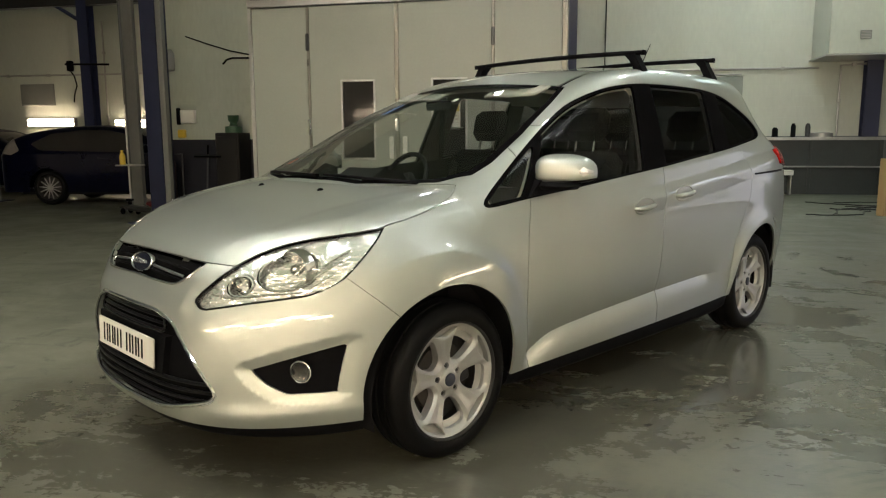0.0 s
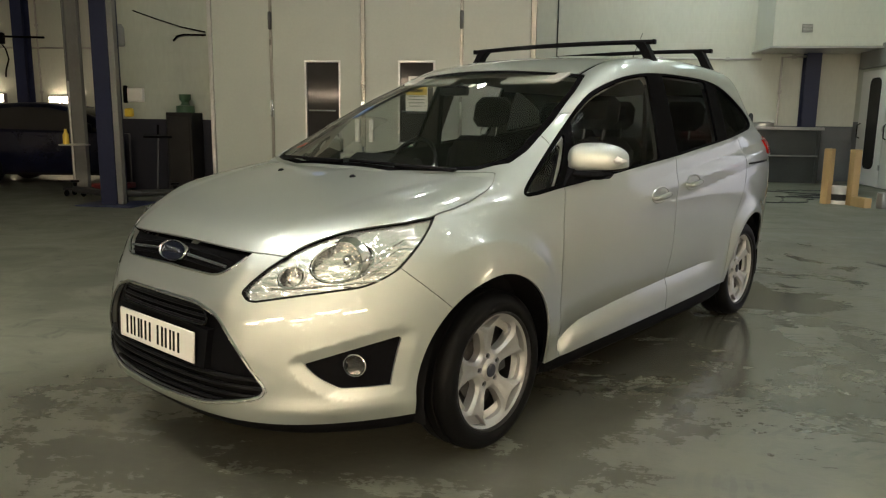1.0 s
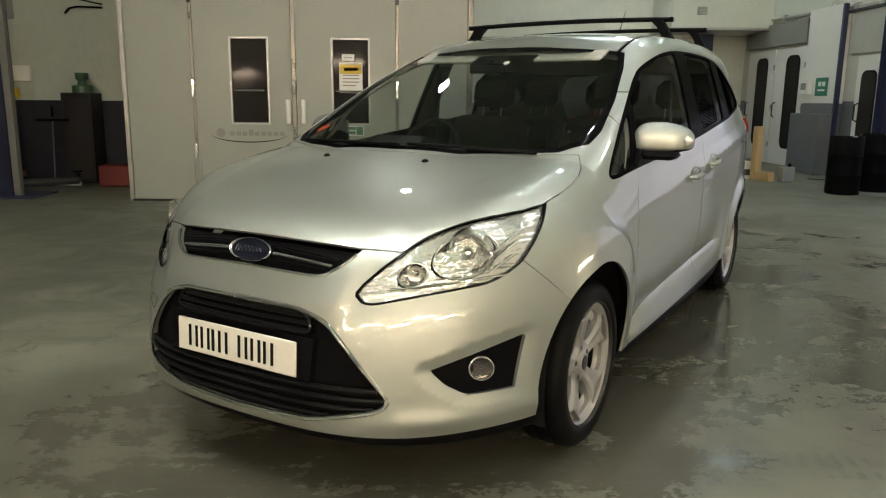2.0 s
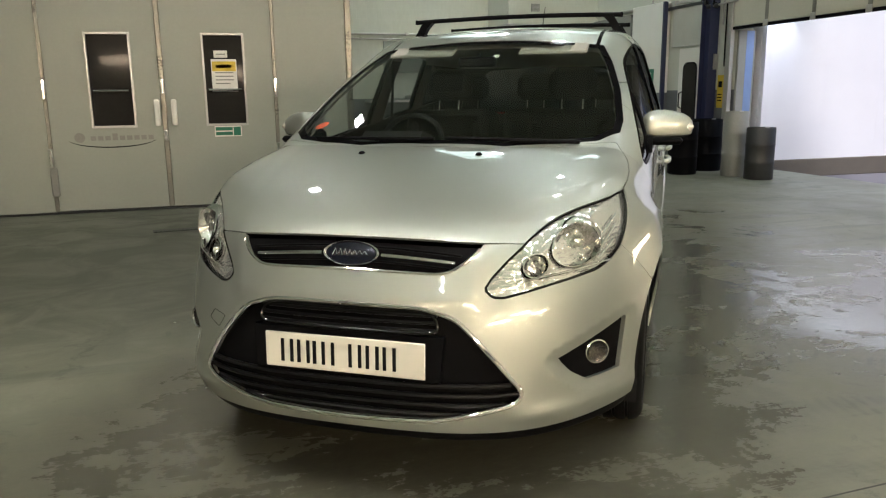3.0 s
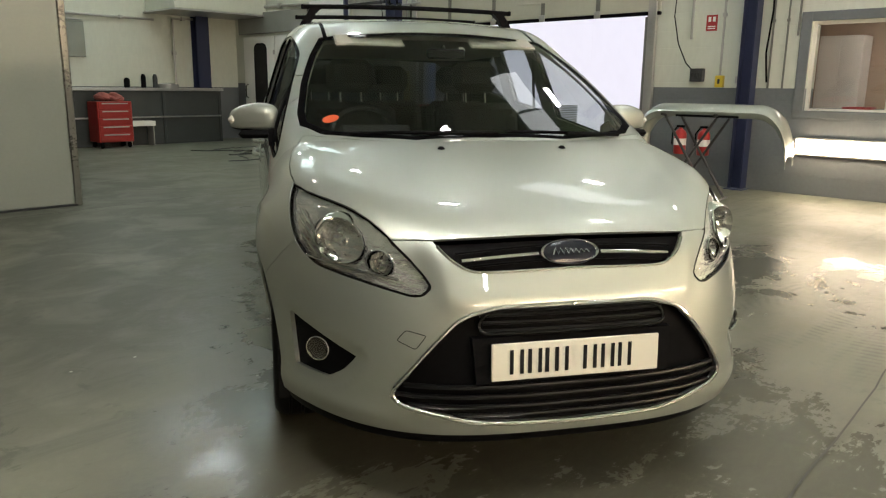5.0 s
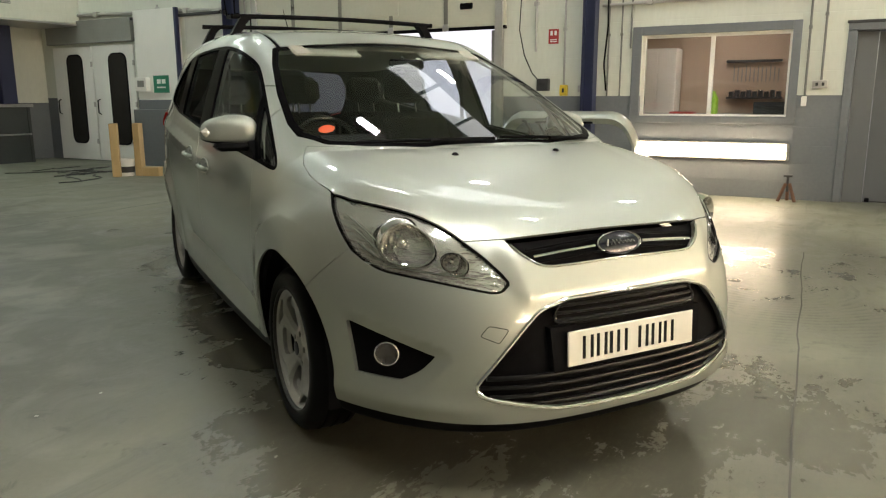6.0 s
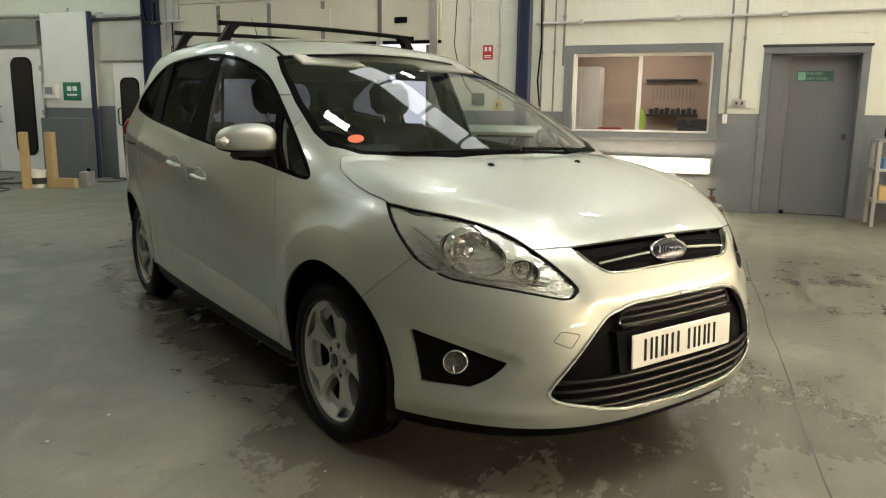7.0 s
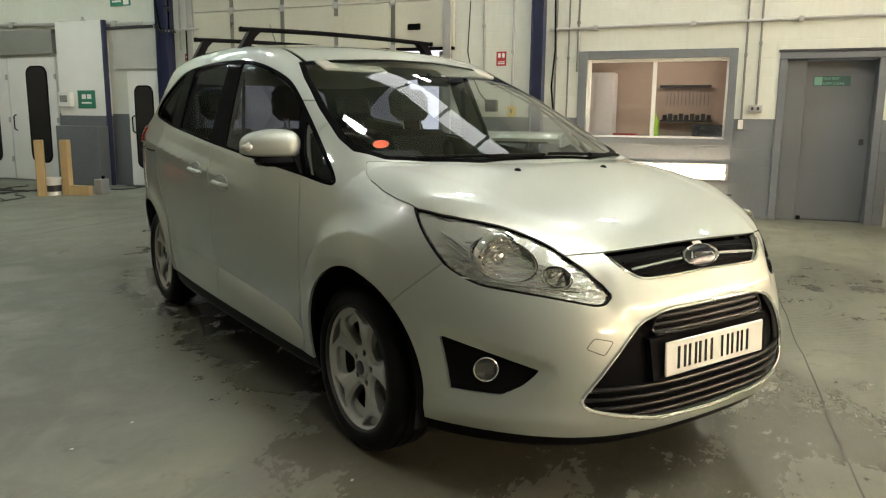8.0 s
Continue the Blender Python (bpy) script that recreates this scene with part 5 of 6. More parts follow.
GAP = surface("shut_gap", (.02, .02, .02), .7)
cover_ring = ring_of([(-.516, .547), (-.491, .578), (-.436, .566), (-.466, .525)], 48)
part("tow_eye_cover", trim_bar(cover_ring, .0013, .0), GAP, bumper, "small square cover")
# Flat disc instead of a hollow; the recess's shade is in its colour.
CUPSHADE = surface("cup_shade", (.34, .345, .33), .4, .3)
for sgn, side in ((1, "left"), (-1, "right")):
    lamp = panel("headlamp", lamp_net, LENS, car, "large swept clear headlamp", side=side, rim=.004, push=.001)
    panel("lamp_seal", lamp_band, GLOSSBLACK, lamp, side=side, rim=.01, push=.003)
    bowls = ((.655, .800, .066, 18), (.548, .752, .034, 30))
    shell = lamp_net
    for x, z, r, _ in bowls:
        _, shell = split(shell, lambda p: np.hypot(p[:, 0] - x, (p[:, 2] - z) * 1.05) - r)
    panel("reflector_shell", shell, LAMPSHELL, lamp, "silvered lamp shell", side=side, rim=-.012, push=.013)
    for x, z, r, _ in bowls:
        part("bezel", trim_bar([(sgn * (x + r * 1.02 * math.cos(a)), z + r * .97 * math.sin(a)) for a in np.linspace(0, 2 * math.pi, 40, endpoint=False)], .004, .010), CHROME, lamp)
    panel("lamp_backing", lamp_net, LAMPSHELL, lamp, side=side, rim=-.02, push=.042)
    for x, z, r, dz in bowls:
        q = on_front(x, z)
        bowl = Shape().lathe([(.012, -.050), (r * .35, -.045), (r * .6, -.032), (r * .62, -.026), (r * .82, -.012), (r * .95, .002), (r * 1.02, .006), (r * 1.12, -.004), (r * 1.2, -.03)], 32)
        at = Matrix.Translation((sgn * q[0], q[1] + .030, q[2])) @ pose(0, 0, 0, 90, 0, sgn * dz)
        reflector = part("reflector", bowl, REFLECTOR, lamp, "chrome reflector bowl", at=at)
        part("bulb_shield", Shape().lathe([(0, .0), (r * .2, -.003), (r * .3, -.012), (r * .32, -.05)], 20), CHROME, reflector)
    for k, (za, zb) in enumerate(((.712, .738), (.745, .795), (.775, .835), (.805, .868))):
        part("lamp_rib", trim_bar([(sgn * x, za + (zb - za) * i / 9) for i, x in enumerate(np.linspace(.50 if k == 0 else .715, .755, 10))], .0035, .008, False), CHROME, lamp)
    pocket = panel("fog_lamp_pocket", fog_net, BLACK, car, "black fog lamp recess", side=side, rim=.0, push=.016)
    q = on_front(.722, .462)
    at = Matrix.Translation((sgn * q[0], q[1] + .012, q[2])) @ pose(0, 0, 0, 90, 0, sgn * 32) @ Matrix.Scale(.84, 4)
    fog = part("fog_lamp", Shape().lathe([(.040, .0), (.044, .004), (.047, .010), (.043, .012), (.040, .006)], 32), CHROME, pocket, "round chrome-ringed fog lamp", at=at)
    part("fog_lens", Shape().lathe([(0, .012), (.02, .0105), (.040, .006)], 28), LENS, fog)
    part("fog_reflector", Shape().lathe([(.040, .004), (.034, .002), (.022, -.001), (.0, -.003)], 28), FOGBOWL, fog)

    # door mirror
    pts, faces, n, m = [], [], 28, 16
    for j in range(m + 1):
        b = math.pi * j / m
        for i in range(n):
            a = 2 * math.pi * i / n
            ca, sa, cb, sb = math.cos(a), math.sin(a), math.cos(b), math.sin(b)
            pw = lambda v, e: math.copysign(abs(v) ** e, v)
            x, y, z = pw(ca, .62) * pw(sb, .6), pw(sa, .8) * pw(sb, .6), pw(cb, .7 if cb > 0 else .4)
            taper = 1 - .16 * x
            pts.append((sgn * (.902 + .110 * x), .655 + (.092 * y - .01 + .035 * x) * taper, 1.104 + (.074 if z > 0 else .054) * z * (1 - .24 * max(x, 0)) - .004 * x))
    faces = [(j * n + i, j * n + (i + 1) % n, (j + 1) * n + (i + 1) % n, (j + 1) * n + i) for j in range(m) for i in range(n)]
    hnet = (np.array(pts), faces)
    low, high = split(hnet, lambda p: p[:, 2] - 1.072 - .10 * (p[:, 1] - .645))
    mirror = part("door_mirror", Shape().add(*high), PAINT, doors[0 if sgn > 0 else 1], "silver door mirror shell")
    part("mirror_base", Shape().add(*low).box((sgn * .80, .52, 1.028), (sgn * .97, .66, 1.062), .016), BLACK, mirror, "black mirror base")
    part("mirror_arm", Shape().prism([(.44, 1.0), (.66, 1.015), (.66, 1.075), (.58, 1.10), (.50, 1.06)], lambda y, z: (sgn * .78, y, z), lambda y, z: (sgn * .845, y + .02, z)), BLACK, mirror)
    part("mirror_indicator", Shape().box((sgn * .962, .606, 1.082), (sgn * 1.014, .690, 1.126), .018), surface("clear_lamp", (.7, .68, .62), .15, .2), mirror, "clear side repeater")
    part("mirror_glass", Shape().box((sgn * .845, .738, 1.062), (sgn * .962, .744, 1.146), .012), CHROME, mirror)

    # handles
    for owner, y, z in ((doors, 1.30, .903), (slides, 1.685, .945)):
        c = on_side(y, z)
        d = owner[0 if sgn > 0 else 1]
        ring = [(y + .084 * math.cos(a), z + .004 + .037 * math.sin(a) + .08 * .084 * math.cos(a)) for a in np.linspace(0, 2 * math.pi, 32, endpoint=False)]
        rim_pts = [(sgn * (on_side(*q)[0] + .0005), *q) for q in ring]
        part("handle_rim", Shape().tube(rim_pts, .0042, 8, closed=True), PAINT, d)
        cup = Shape().add([(sgn * (on_side(*q)[0] + .0015), *q) for q in ring], [tuple(range(32))])
        part("handle_disc", cup, CUPSHADE, d, "flat disc, darkened like a shaded recess")
        path = [(sgn * (on_side(y + t, z)[0] + h), y + t, z + .08 * t) for t, h in ((-.085, .002), (-.075, .018), (-.045, .027), (.03, .028), (.065, .020), (.082, .004))]
        part("door_handle", Shape().tube(path, [.008, .013, .014, .014, .013, .009], 10), PAINT, d, "silver door handle")

# roof bars
for y, z in ((1.69, 1.700), (2.49, 1.708)):
    rb = part("roof_bar", Shape().tube([(x, y, z - .012 * (x / .62) ** 2 + .006) for x in np.linspace(-.625, .625, 15)], .013, 8).box((-.628, y - .016, z - .019), (-.612, y + .016, z + .008), .004).box((.612, y - .016, z - .019), (.628, y + .016, z + .008), .004), BLACK, car, "black roof bar across the roof")
    for sgn in (1, -1):
        foot = Shape().prism([(.512, z - .010), (.575, z - .008), (.640, 1.585), (.625, 1.570), (.585, 1.588), (.548, z - .045)], lambda x, zz: (sgn * x, y - .028, zz), lambda x, zz: (sgn * x, y + .028, zz))
        part("bar_foot", foot, BLACK, rb)

# wipers, washer jets, aerial, stickers
for x0, x1, yy in ((-.54, .02, -.026), (.06, .58, -.030)):
    blade = [on_top(x, .004 + .31 * x * x + yy - .02 * (x - x0)) + (0, 0, .010) for x in np.linspace(x0, x1, 12)]
    wiper = part("wiper", Shape().tube(blade, .007, 6), BLACK, car, "black wiper blade")
    part("wiper_arm", Shape().tube([on_top(x, -.014 + .31 * x * x + yy) + (0, 0, .013) for x in np.linspace((x0 + x1) / 2, x1, 8)], .008, 6), BLACK, wiper)
for x in (-.235, .235):
    q = on_top(x, -.172)
    part("washer_jet", Shape().lathe([(0, .009), (.008, .008), (.013, .003), (.015, -.004)], 12), BLACK, car, at=Matrix.Translation(tuple(q)) @ pose(0, 0, 0, 14, 0, 0))
part("aerial", Shape().tube([on_top(0, 2.6), on_top(0, 2.6) + (0, .06, .06), on_top(0, 2.6) + (0, .20, .25)], [.010, .004, .002], 6), BLACK, car, "short black roof aerial")
panel("screen_sticker", split(screen_net, lambda p: np.hypot(p[:, 0] - .60, (p[:, 1] - .235) * 1.2) - .034)[0], ORANGE, car, "round orange sticker", side="right", push=.010, rim=0)
panel("screen_sticker", split(screen_net, lambda p: np.maximum(np.abs(p[:, 0] - .087) - .015, np.abs(p[:, 1] - .775) - .02))[0], WHITEPLASTIC, car, "small white sticker", side="left", push=.010, rim=0)

# cabin
dash = Shape().prism([(.12, 1.00), (.30, 1.035), (.55, 1.03), (.72, .97), (.80, .86), (.78, .62), (.60, .40), (.12, .40)], lambda y, z: (-.70, y, z), lambda y, z: (.70, y, z))
part("dashboard", dash, INNER, car, "dark dashboard")
part("instrument_hood", Shape().prism([(.45, 1.03), (.55, 1.085), (.68, 1.06), (.74, .98)], lambda y, z: (-.52, y, z), lambda y, z: (-.22, y, z)), INNER, car)
col = Matrix.Translation((-.38, .83, 1.0)) @ pose(0, 0, 0, 62, 0, 0) @ Matrix.Scale(.92, 4)
wheel_rim = part("steering_wheel", Shape().tube([(.185 * math.cos(a), .185 * math.sin(a), 0) for a in np.linspace(0, 2 * math.pi, 32, endpoint=False)], .016, 8, closed=True), GLOSSBLACK, car, "black steering wheel", at=col)
part("spoke", Shape().box((-.17, -.02, -.02), (.17, .02, .0), .008).box((-.025, -.17, -.02), (.025, 0, .0), .008), INNER, wheel_rim)
part("airbag_cover", Shape().lathe([(0, .012), (.05, .008), (.07, -.02), (.05, -.06), (0, -.06)], 24), INNER, wheel_rim)


def car_seat(x, y, w, top):
    seat = part("seat", Shape().box((x - w / 2, y - .45, .48), (x + w / 2, y + .05, .62), .05), SEATCLOTH, car, "dark cloth seat")
    m = Matrix.Translation((x, y, .55)) @ pose(0, 0, 0, -14, 0, 0)
    part("backrest", Shape().box((-w / 2, -.07, 0), (w / 2, .07, top), .05, m).box((-w / 2 + .02, -.10, .1), (-w / 2 + .09, .06, top - .08), .025, m).box((w / 2 - .09, -.10, .1), (w / 2 - .02, .06, top - .08), .025, m), SEATCLOTH, seat)
    hr = part("headrest", Shape().box((-.135, -.05, top + .06), (.135, .055, top + .25), .045, m), SEATCLOTH, seat)
    for dx in (-.06, .06):
        part("post", Shape().tube([m @ Vector((dx, 0, top - .02)), m @ Vector((dx, 0, top + .08))], .006, 8), CHROME, hr)


for x in (-.37, .37):
    car_seat(x, 1.36, .50, .63)
for x in (-.48, 0, .48):
    car_seat(x, 2.28, .44, .62)
part("rear_view_mirror", Shape().box((-.095, .735, 1.385), (.095, .757, 1.432), .012).tube([(0, .745, 1.42), (0, .80, 1.445)], .008, 6), BLACK, car, "cabin mirror")
for x in (-.34, .34):
    part("sun_visor", Shape().box((x - .17, 0, -.006), (x + .17, .14, .012), .01, Matrix.Translation((0, .90, 1.445)) @ pose(0, 0, 0, 20, 0, 0)), LINING, car, "pale sun visor")
for sgn in (1, -1):
    part("seat_belt", Shape().add([(sgn * .70, 1.43, 1.42), (sgn * .70, 1.475, 1.42), (sgn * .74, 1.46, .6), (sgn * .74, 1.415, .6)], [(0, 1, 2, 3)]), INNER, car)


# ---------------------------------------------------------------- along the east wall
def tube_lamp(name_at, length, label, strength_mat=TUBE):
    """A long twin-tube work lamp that faces local -y."""
    lamp = tagged(new("work_lamp"), label, "work lamp", "tube work lamps")
    lamp.matrix_basis = name_at
    part("housing", Shape().box((-length / 2 - .03, .0, -.11), (length / 2 + .03, .05, .11), .01), GALV, lamp)
    for z in (-.05, .05):
        part("tube", Shape().tube([(-length / 2, -.03, z), (length / 2, -.03, z)], .032, 12), strength_mat, lamp, "glowing white tube")
    for x in (-length / 2 - .02, length / 2 + .02):
        part("end_cap", Shape().box((x - .018, -.065, -.10), (x + .018, .0, .10), .006), GALV, lamp)
    return lamp


tube_lamp(pose(WX - .06, .33, .59, 0, 0, -90), 1.86, "long bright tube lamp hung low on the grey wall")
tube_lamp(pose(-11.95, BY - .06, 1.585, 0, 0, 0), 1.28, "bright tube lamp on the back wall")
tube_lamp(pose(-9.78, BY - .06, 1.54, 0, 0, 0), .80, "bright tube lamp on the back wall")
for x, z in ((-6.5, 2.0), (-3.0, 2.4), (.4, 2.0), (3.0, 2.5), (5.6, 2.0)):
    tube_lamp(pose(x, -9.94, z, 0, 0, 180), 2.4, "bright tube lamp on the painted wall", WALLTUBE)
# a painted bumper on a trestle
stand = tagged(new("trestle_stand"), "folding grey steel trestle standing on the floor", "trestle")
stand.matrix_basis = pose(5.98, 1.93, 0, 0, 0, 4)
for x in (-.22, .22):
    part("leg", Shape().tube([(x, -.30, .02), (x, .30, .98)], .016, 8), DARKSTEEL, stand)
    part("leg", Shape().tube([(x + .04, .30, .02), (x + .04, -.30, .98)], .016, 8), DARKSTEEL, stand)
for y, z in ((-.30, .02), (.30, .02), (.30, .98), (-.30, .98)):
    part("cross_bar", Shape().tube([(-.30, y, z), (.32, y, z)], .016, 8), DARKSTEEL, stand)
loose = tagged(new("loose_bumper"), "silver bumper cover laid over the trestle", "car bumper")
loose.matrix_basis = pose(5.98, 1.75, 1.0, 0, 0, 4)
cover = Shape()
n, prof = 40, [(-.20, -.05), (-.23, .0), (-.20, .05), (-.08, .085), (.10, .07), (.20, .02), (.21, -.03)]
rows = []
for i in range(n + 1):
    t = -1 + 2 * i / n
    bend = max(0, abs(t) - .45) / .55
    y = math.copysign(.86 * (min(abs(t), .45) / .45 * .60 + .40 * math.sin(bend * math.pi / 2)), t)
    drop = .52 * (1 - math.cos(bend * math.pi / 2)) ** 1.1
    rows.append([(u * (1 - .3 * bend), y, h - drop + .015) for u, h in prof])
m = len(prof)
outer = [q for r in rows for q in r]
inner = [(x * .93, y * .985, z - .012) for x, y, z in outer]
faces = [(i * m + k, i * m + k + 1, (i + 1) * m + k + 1, (i + 1) * m + k) for i in range(n) for k in range(m - 1)]
k0 = len(outer)
faces += [tuple(v + k0 for v in f[::-1]) for f in faces]
for i in range(n):
    for k in (0, m - 1):
        faces.append((i * m + k, (i + 1) * m + k, (i + 1) * m + k + k0, i * m + k + k0))
cover.add(outer + inner, faces)
part("cover", cover, PAINT, loose, smooth=60)
part("lower_vent", Shape().box((-.215, -.35, -.045), (-.195, .35, -.02), .004), BLACK, loose)

for y, h in ((2.76, .40), (2.43, .40)):
    ext = tagged(new("fire_extinguisher"), "red fire extinguisher hung low on the grey wall", "fire extinguisher", "fire extinguishers")
    ext.matrix_basis = pose(WX - .11, y, .40)
    part("cylinder", Shape().lathe([(0, 0), (.07, 0), (.08, .015), (.08, h * .68), (.06, h * .78), (.025, h * .84), (.02, h * .9), (0, h * .9)], 24), RED, ext)
    part("valve", Shape().box((-.02, -.05, h * .88), (.02, .06, h * .96), .006), BLACK, ext)
    part("hose", Shape().tube([(0, .05, h * .92), (-.03, .10, h * .7), (-.03, .10, h * .3)], .011, 8), BLACK, ext)
    part("label_band", Shape().lathe([(.0812, h * .3), (.0812, h * .52)], 24), WHITEPLASTIC, ext)
    part("bracket", Shape().box((.07, -.04, h * .4), (.105, .04, h * .5), .003), STEEL, ext)

axle = tagged(new("axle_stand"), "small rusty axle stand by the wall", "axle stand")
axle.matrix_basis = pose(WX - .2, -.66, 0)
for k in range(3):
    a = 2.1 * k
    part("leg", Shape().tube([(.11 * math.cos(a), .11 * math.sin(a), .0), (.025 * math.cos(a), .025 * math.sin(a), .22)], .020, 6), surface("rust_steel", (.12, .06, .035), .7, .3, var=.3), axle)
part("post", Shape().tube([(0, 0, .12), (0, 0, .31)], .016, 8), DARKSTEEL, axle)
part("saddle", Shape().box((-.03, -.05, .30), (.03, .05, .325), .006), DARKSTEEL, axle)

# steel shelf trolley beside the grey door
tr = tagged(new("shelf_trolley"), "pale steel shelf trolley stacked with boxes", "trolley")
tr.matrix_basis = pose(6.95, -2.80, 0)
for x in (-.22, .22):
    for y in (-.36, .36):
        part("leg", Shape().box((x - .02, y - .02, 0), (x + .02, y + .02, 1.0), .004), GALV, tr)
for z in (.28, .64, .97):
    part("shelf", Shape().box((-.24, -.38, z), (.24, .38, z + .03), .004), GALV, tr)
thing("cardboard_box", "brown box on the trolley shelf", "box", at=pose(6.93, -2.62, .31), shape=Shape().box((-.12, -.12, 0), (.12, .12, .16), .004), material=WOOD)
thing("blue_box", "blue and white carton on the trolley shelf", "box", at=pose(6.93, -2.64, .67), shape=Shape().box((-.12, -.13, 0), (.12, .13, .12), .004), material=surface("blue_card", (.06, .16, .32), .6))
thing("black_bin", "black bin bag on the trolley top", "bin", at=pose(6.93, -2.66, 1.0), shape=Shape().lathe([(0, 0), (.13, 0), (.16, .05), (.15, .16), (.08, .22), (0, .23)], 20), material=BLACK)

# by the overhead door
def drum(x, y, h, r, mat, label):
    d = tagged(new("steel_drum"), label, "drum", "steel drums")
    d.matrix_basis = pose(x, y, 0)
    prof = [(0, 0), (r * .96, 0), (r, .01)]
    for k in (1 / 3, 2 / 3):
        prof += [(r, h * k - .02), (r * 1.035, h * k), (r, h * k + .02)]
    prof += [(r, h - .01), (r * .97, h), (r * .95, h - .015), (0, h - .015)]
    part("barrel", Shape().lathe(prof, 32), mat, d)
    part("bung", Shape().lathe([(0, .02), (.03, .018), (.034, 0)], 14), STEEL, d, at=pose(r * .5, 0, h - .015))
    return d


drum(6.62, 6.17, .74, .20, DARKSTEEL, "dark steel drum beside the overhead door")
drum(6.56, 6.66, .96, .18, GREYCOL, "grey steel drum beside the overhead door")
drum(6.03, 7.2, .80, .22, BLACK, "black drum by the wall")
drum(6.7, 7.55, .82, .24, BLACK, "black drum by the wall")
small_sign("hazard_sign", "tall yellow warning sign on the wall", pose(WX - .008, 8.22, 1.25, 0, 0, -90), .16, .55, YELLOW, [(0, .12, .1, .1, BLACK), (0, -.05, .11, .02, BLACK), (0, -.10, .11, .02, BLACK), (0, -.15, .11, .02, BLACK)])
small_sign("red_sign", "small red notice on the white wall", pose(WX - .008, 8.08, 2.2, 0, 0, -90), .13, .2, RED, [(0, .04, .08, .03, WHITEPLASTIC), (0, -.03, .08, .02, WHITEPLASTIC)])
wall_socket(8.40, 1.75, .16, .26, "grey switch box on the white wall", GALV, 1, .09)
hose = Shape().tube([(X - .05, 2.95, 2.9), (X - .06, 2.98, 2.2), (X - .06, 2.90, 1.85), (X - .05, 2.78, 1.60), (X - .05, 2.68, 1.50)], .008, 8)
thing("air_hose", "thin black air hose looped along the wall", "hose", shape=hose, material=BLACK)
hose = Shape().tube([(X, 1.66, 4.3), (X - .05, 1.72, 2.9), (X - .05, 1.70, 2.2), (X - .05, 1.74, 1.7), (X - .05, 1.70, 1.35)], .012, 8)
thing("air_hose", "black hose hanging beside the blue stanchion", "hose", shape=hose, material=BLACK)

# white doors with long rounded windows
def rounded(w, h, n=8):
    r = .3 * w
    return [(sx * (w / 2 - r) + r * math.cos(a0 + a), sz * (h / 2 - r) + r * math.sin(a0 + a)) for sx, sz, a0 in ((1, 1, 0), (-1, 1, math.pi / 2), (-1, -1, math.pi), (1, -1, 1.5 * math.pi)) for a in np.linspace(0, math.pi / 2, n)]


def booth_leaf(y0, y1, top, win, label):
    d = tagged(new("white_door"), label, "door", "white booth doors")
    d.matrix_basis = pose(WX, (y0 + y1) / 2, 0)
    w = y1 - y0
    part("leaf", Shape().box((-.05, -w / 2 + .01, .015), (-.008, w / 2 - .01, top), .004), WHITEPLASTIC, d)
    part("gasket", Shape().prism(rounded(win[0] + .05, win[1] + .05), lambda a, b: (-.058, a + win[3], b + win[2]), lambda a, b: (-.051, a + win[3], b + win[2])), BLACK, d)
    part("pane", Shape().prism(rounded(win[0], win[1]), lambda a, b: (-.062, a + win[3], b + win[2]), lambda a, b: (-.059, a + win[3], b + win[2])), DARKGLASS, d, "dark rounded window")
    part("handle", Shape().tube([(-.055, w / 2 - .14, .95), (-.11, w / 2 - .14, .98), (-.11, w / 2 - .14, 1.22), (-.055, w / 2 - .14, 1.25)], .012, 8), BLACK, d)
    for z in (.35, 1.1, 1.9):
        part("hinge", Shape().box((-.07, -w / 2 - .005, z), (-.045, -w / 2 + .04, z + .1), .004), GALV, d)
    return d


booth_leaf(11.12, 12.36, 2.30, (.50, 1.76, 1.25, -.13), "white booth door with a long dark rounded window")
booth_leaf(12.38, 13.62, 2.30, (.46, 1.76, 1.25, -.07), "white booth door with a long dark rounded window")
booth_leaf(8.68, 9.42, 2.02, (.38, 1.40, 1.05, 0), "white side door with a rounded dark window")
slab("door_header", (WX - .10, 11.10, 2.36), (WX - .004, 13.72, 2.80), GREYCOL, "grey header panel over the white doors", "trim")
slab("side_door_header", (WX - .06, 8.66, 2.06), (WX - .004, 9.66, 2.84), surface("pale_panel", (.42, .42, .37), .5), "pale panel over the side door", "trim")
pier = tagged(new("wall_pier"), "white pier with a grey lower cabinet", "pier", kind="structure")
pier.matrix_basis = pose(WX, 10.38, 0)
part("pier_top", Shape().box((-.16, -.55, 1.24), (-.004, .55, 2.9)), WHITEPLASTIC, pier)
part("pier_base", Shape().box((-.17, -.55, 0), (-.004, .55, 1.235)), GREYWALL, pier)
part("cabinet", Shape().box((-.42, -.60, 0), (-.18, .42, 1.06), .01), GREYWALL, pier)
part("corner_strip", Shape().box((-.18, -.62, 0), (-.10, -.56, 2.9)), BLUECOL, pier)
small_sign("safety_sign", "green and white safety notice on the pier", pose(WX - .17, 10.27, 1.53, 0, 0, -90), .42, .32, GREEN, [(-.06, .05, .1, .08, WHITEPLASTIC), (.07, .05, .1, .08, WHITEPLASTIC), (0, -.06, .24, .03, WHITEPLASTIC)])
box = thing("control_box", "white control box with a dark display", "control box", at=pose(WX - .16, 10.73, 1.53), shape=Shape().box((-.10, -.15, -.13), (-.001, .15, .13), .01), material=WHITEPLASTIC)
part("display", Shape().box((-.106, -.09, -.05), (-.099, .09, .07), .002), GREYCOL, box)

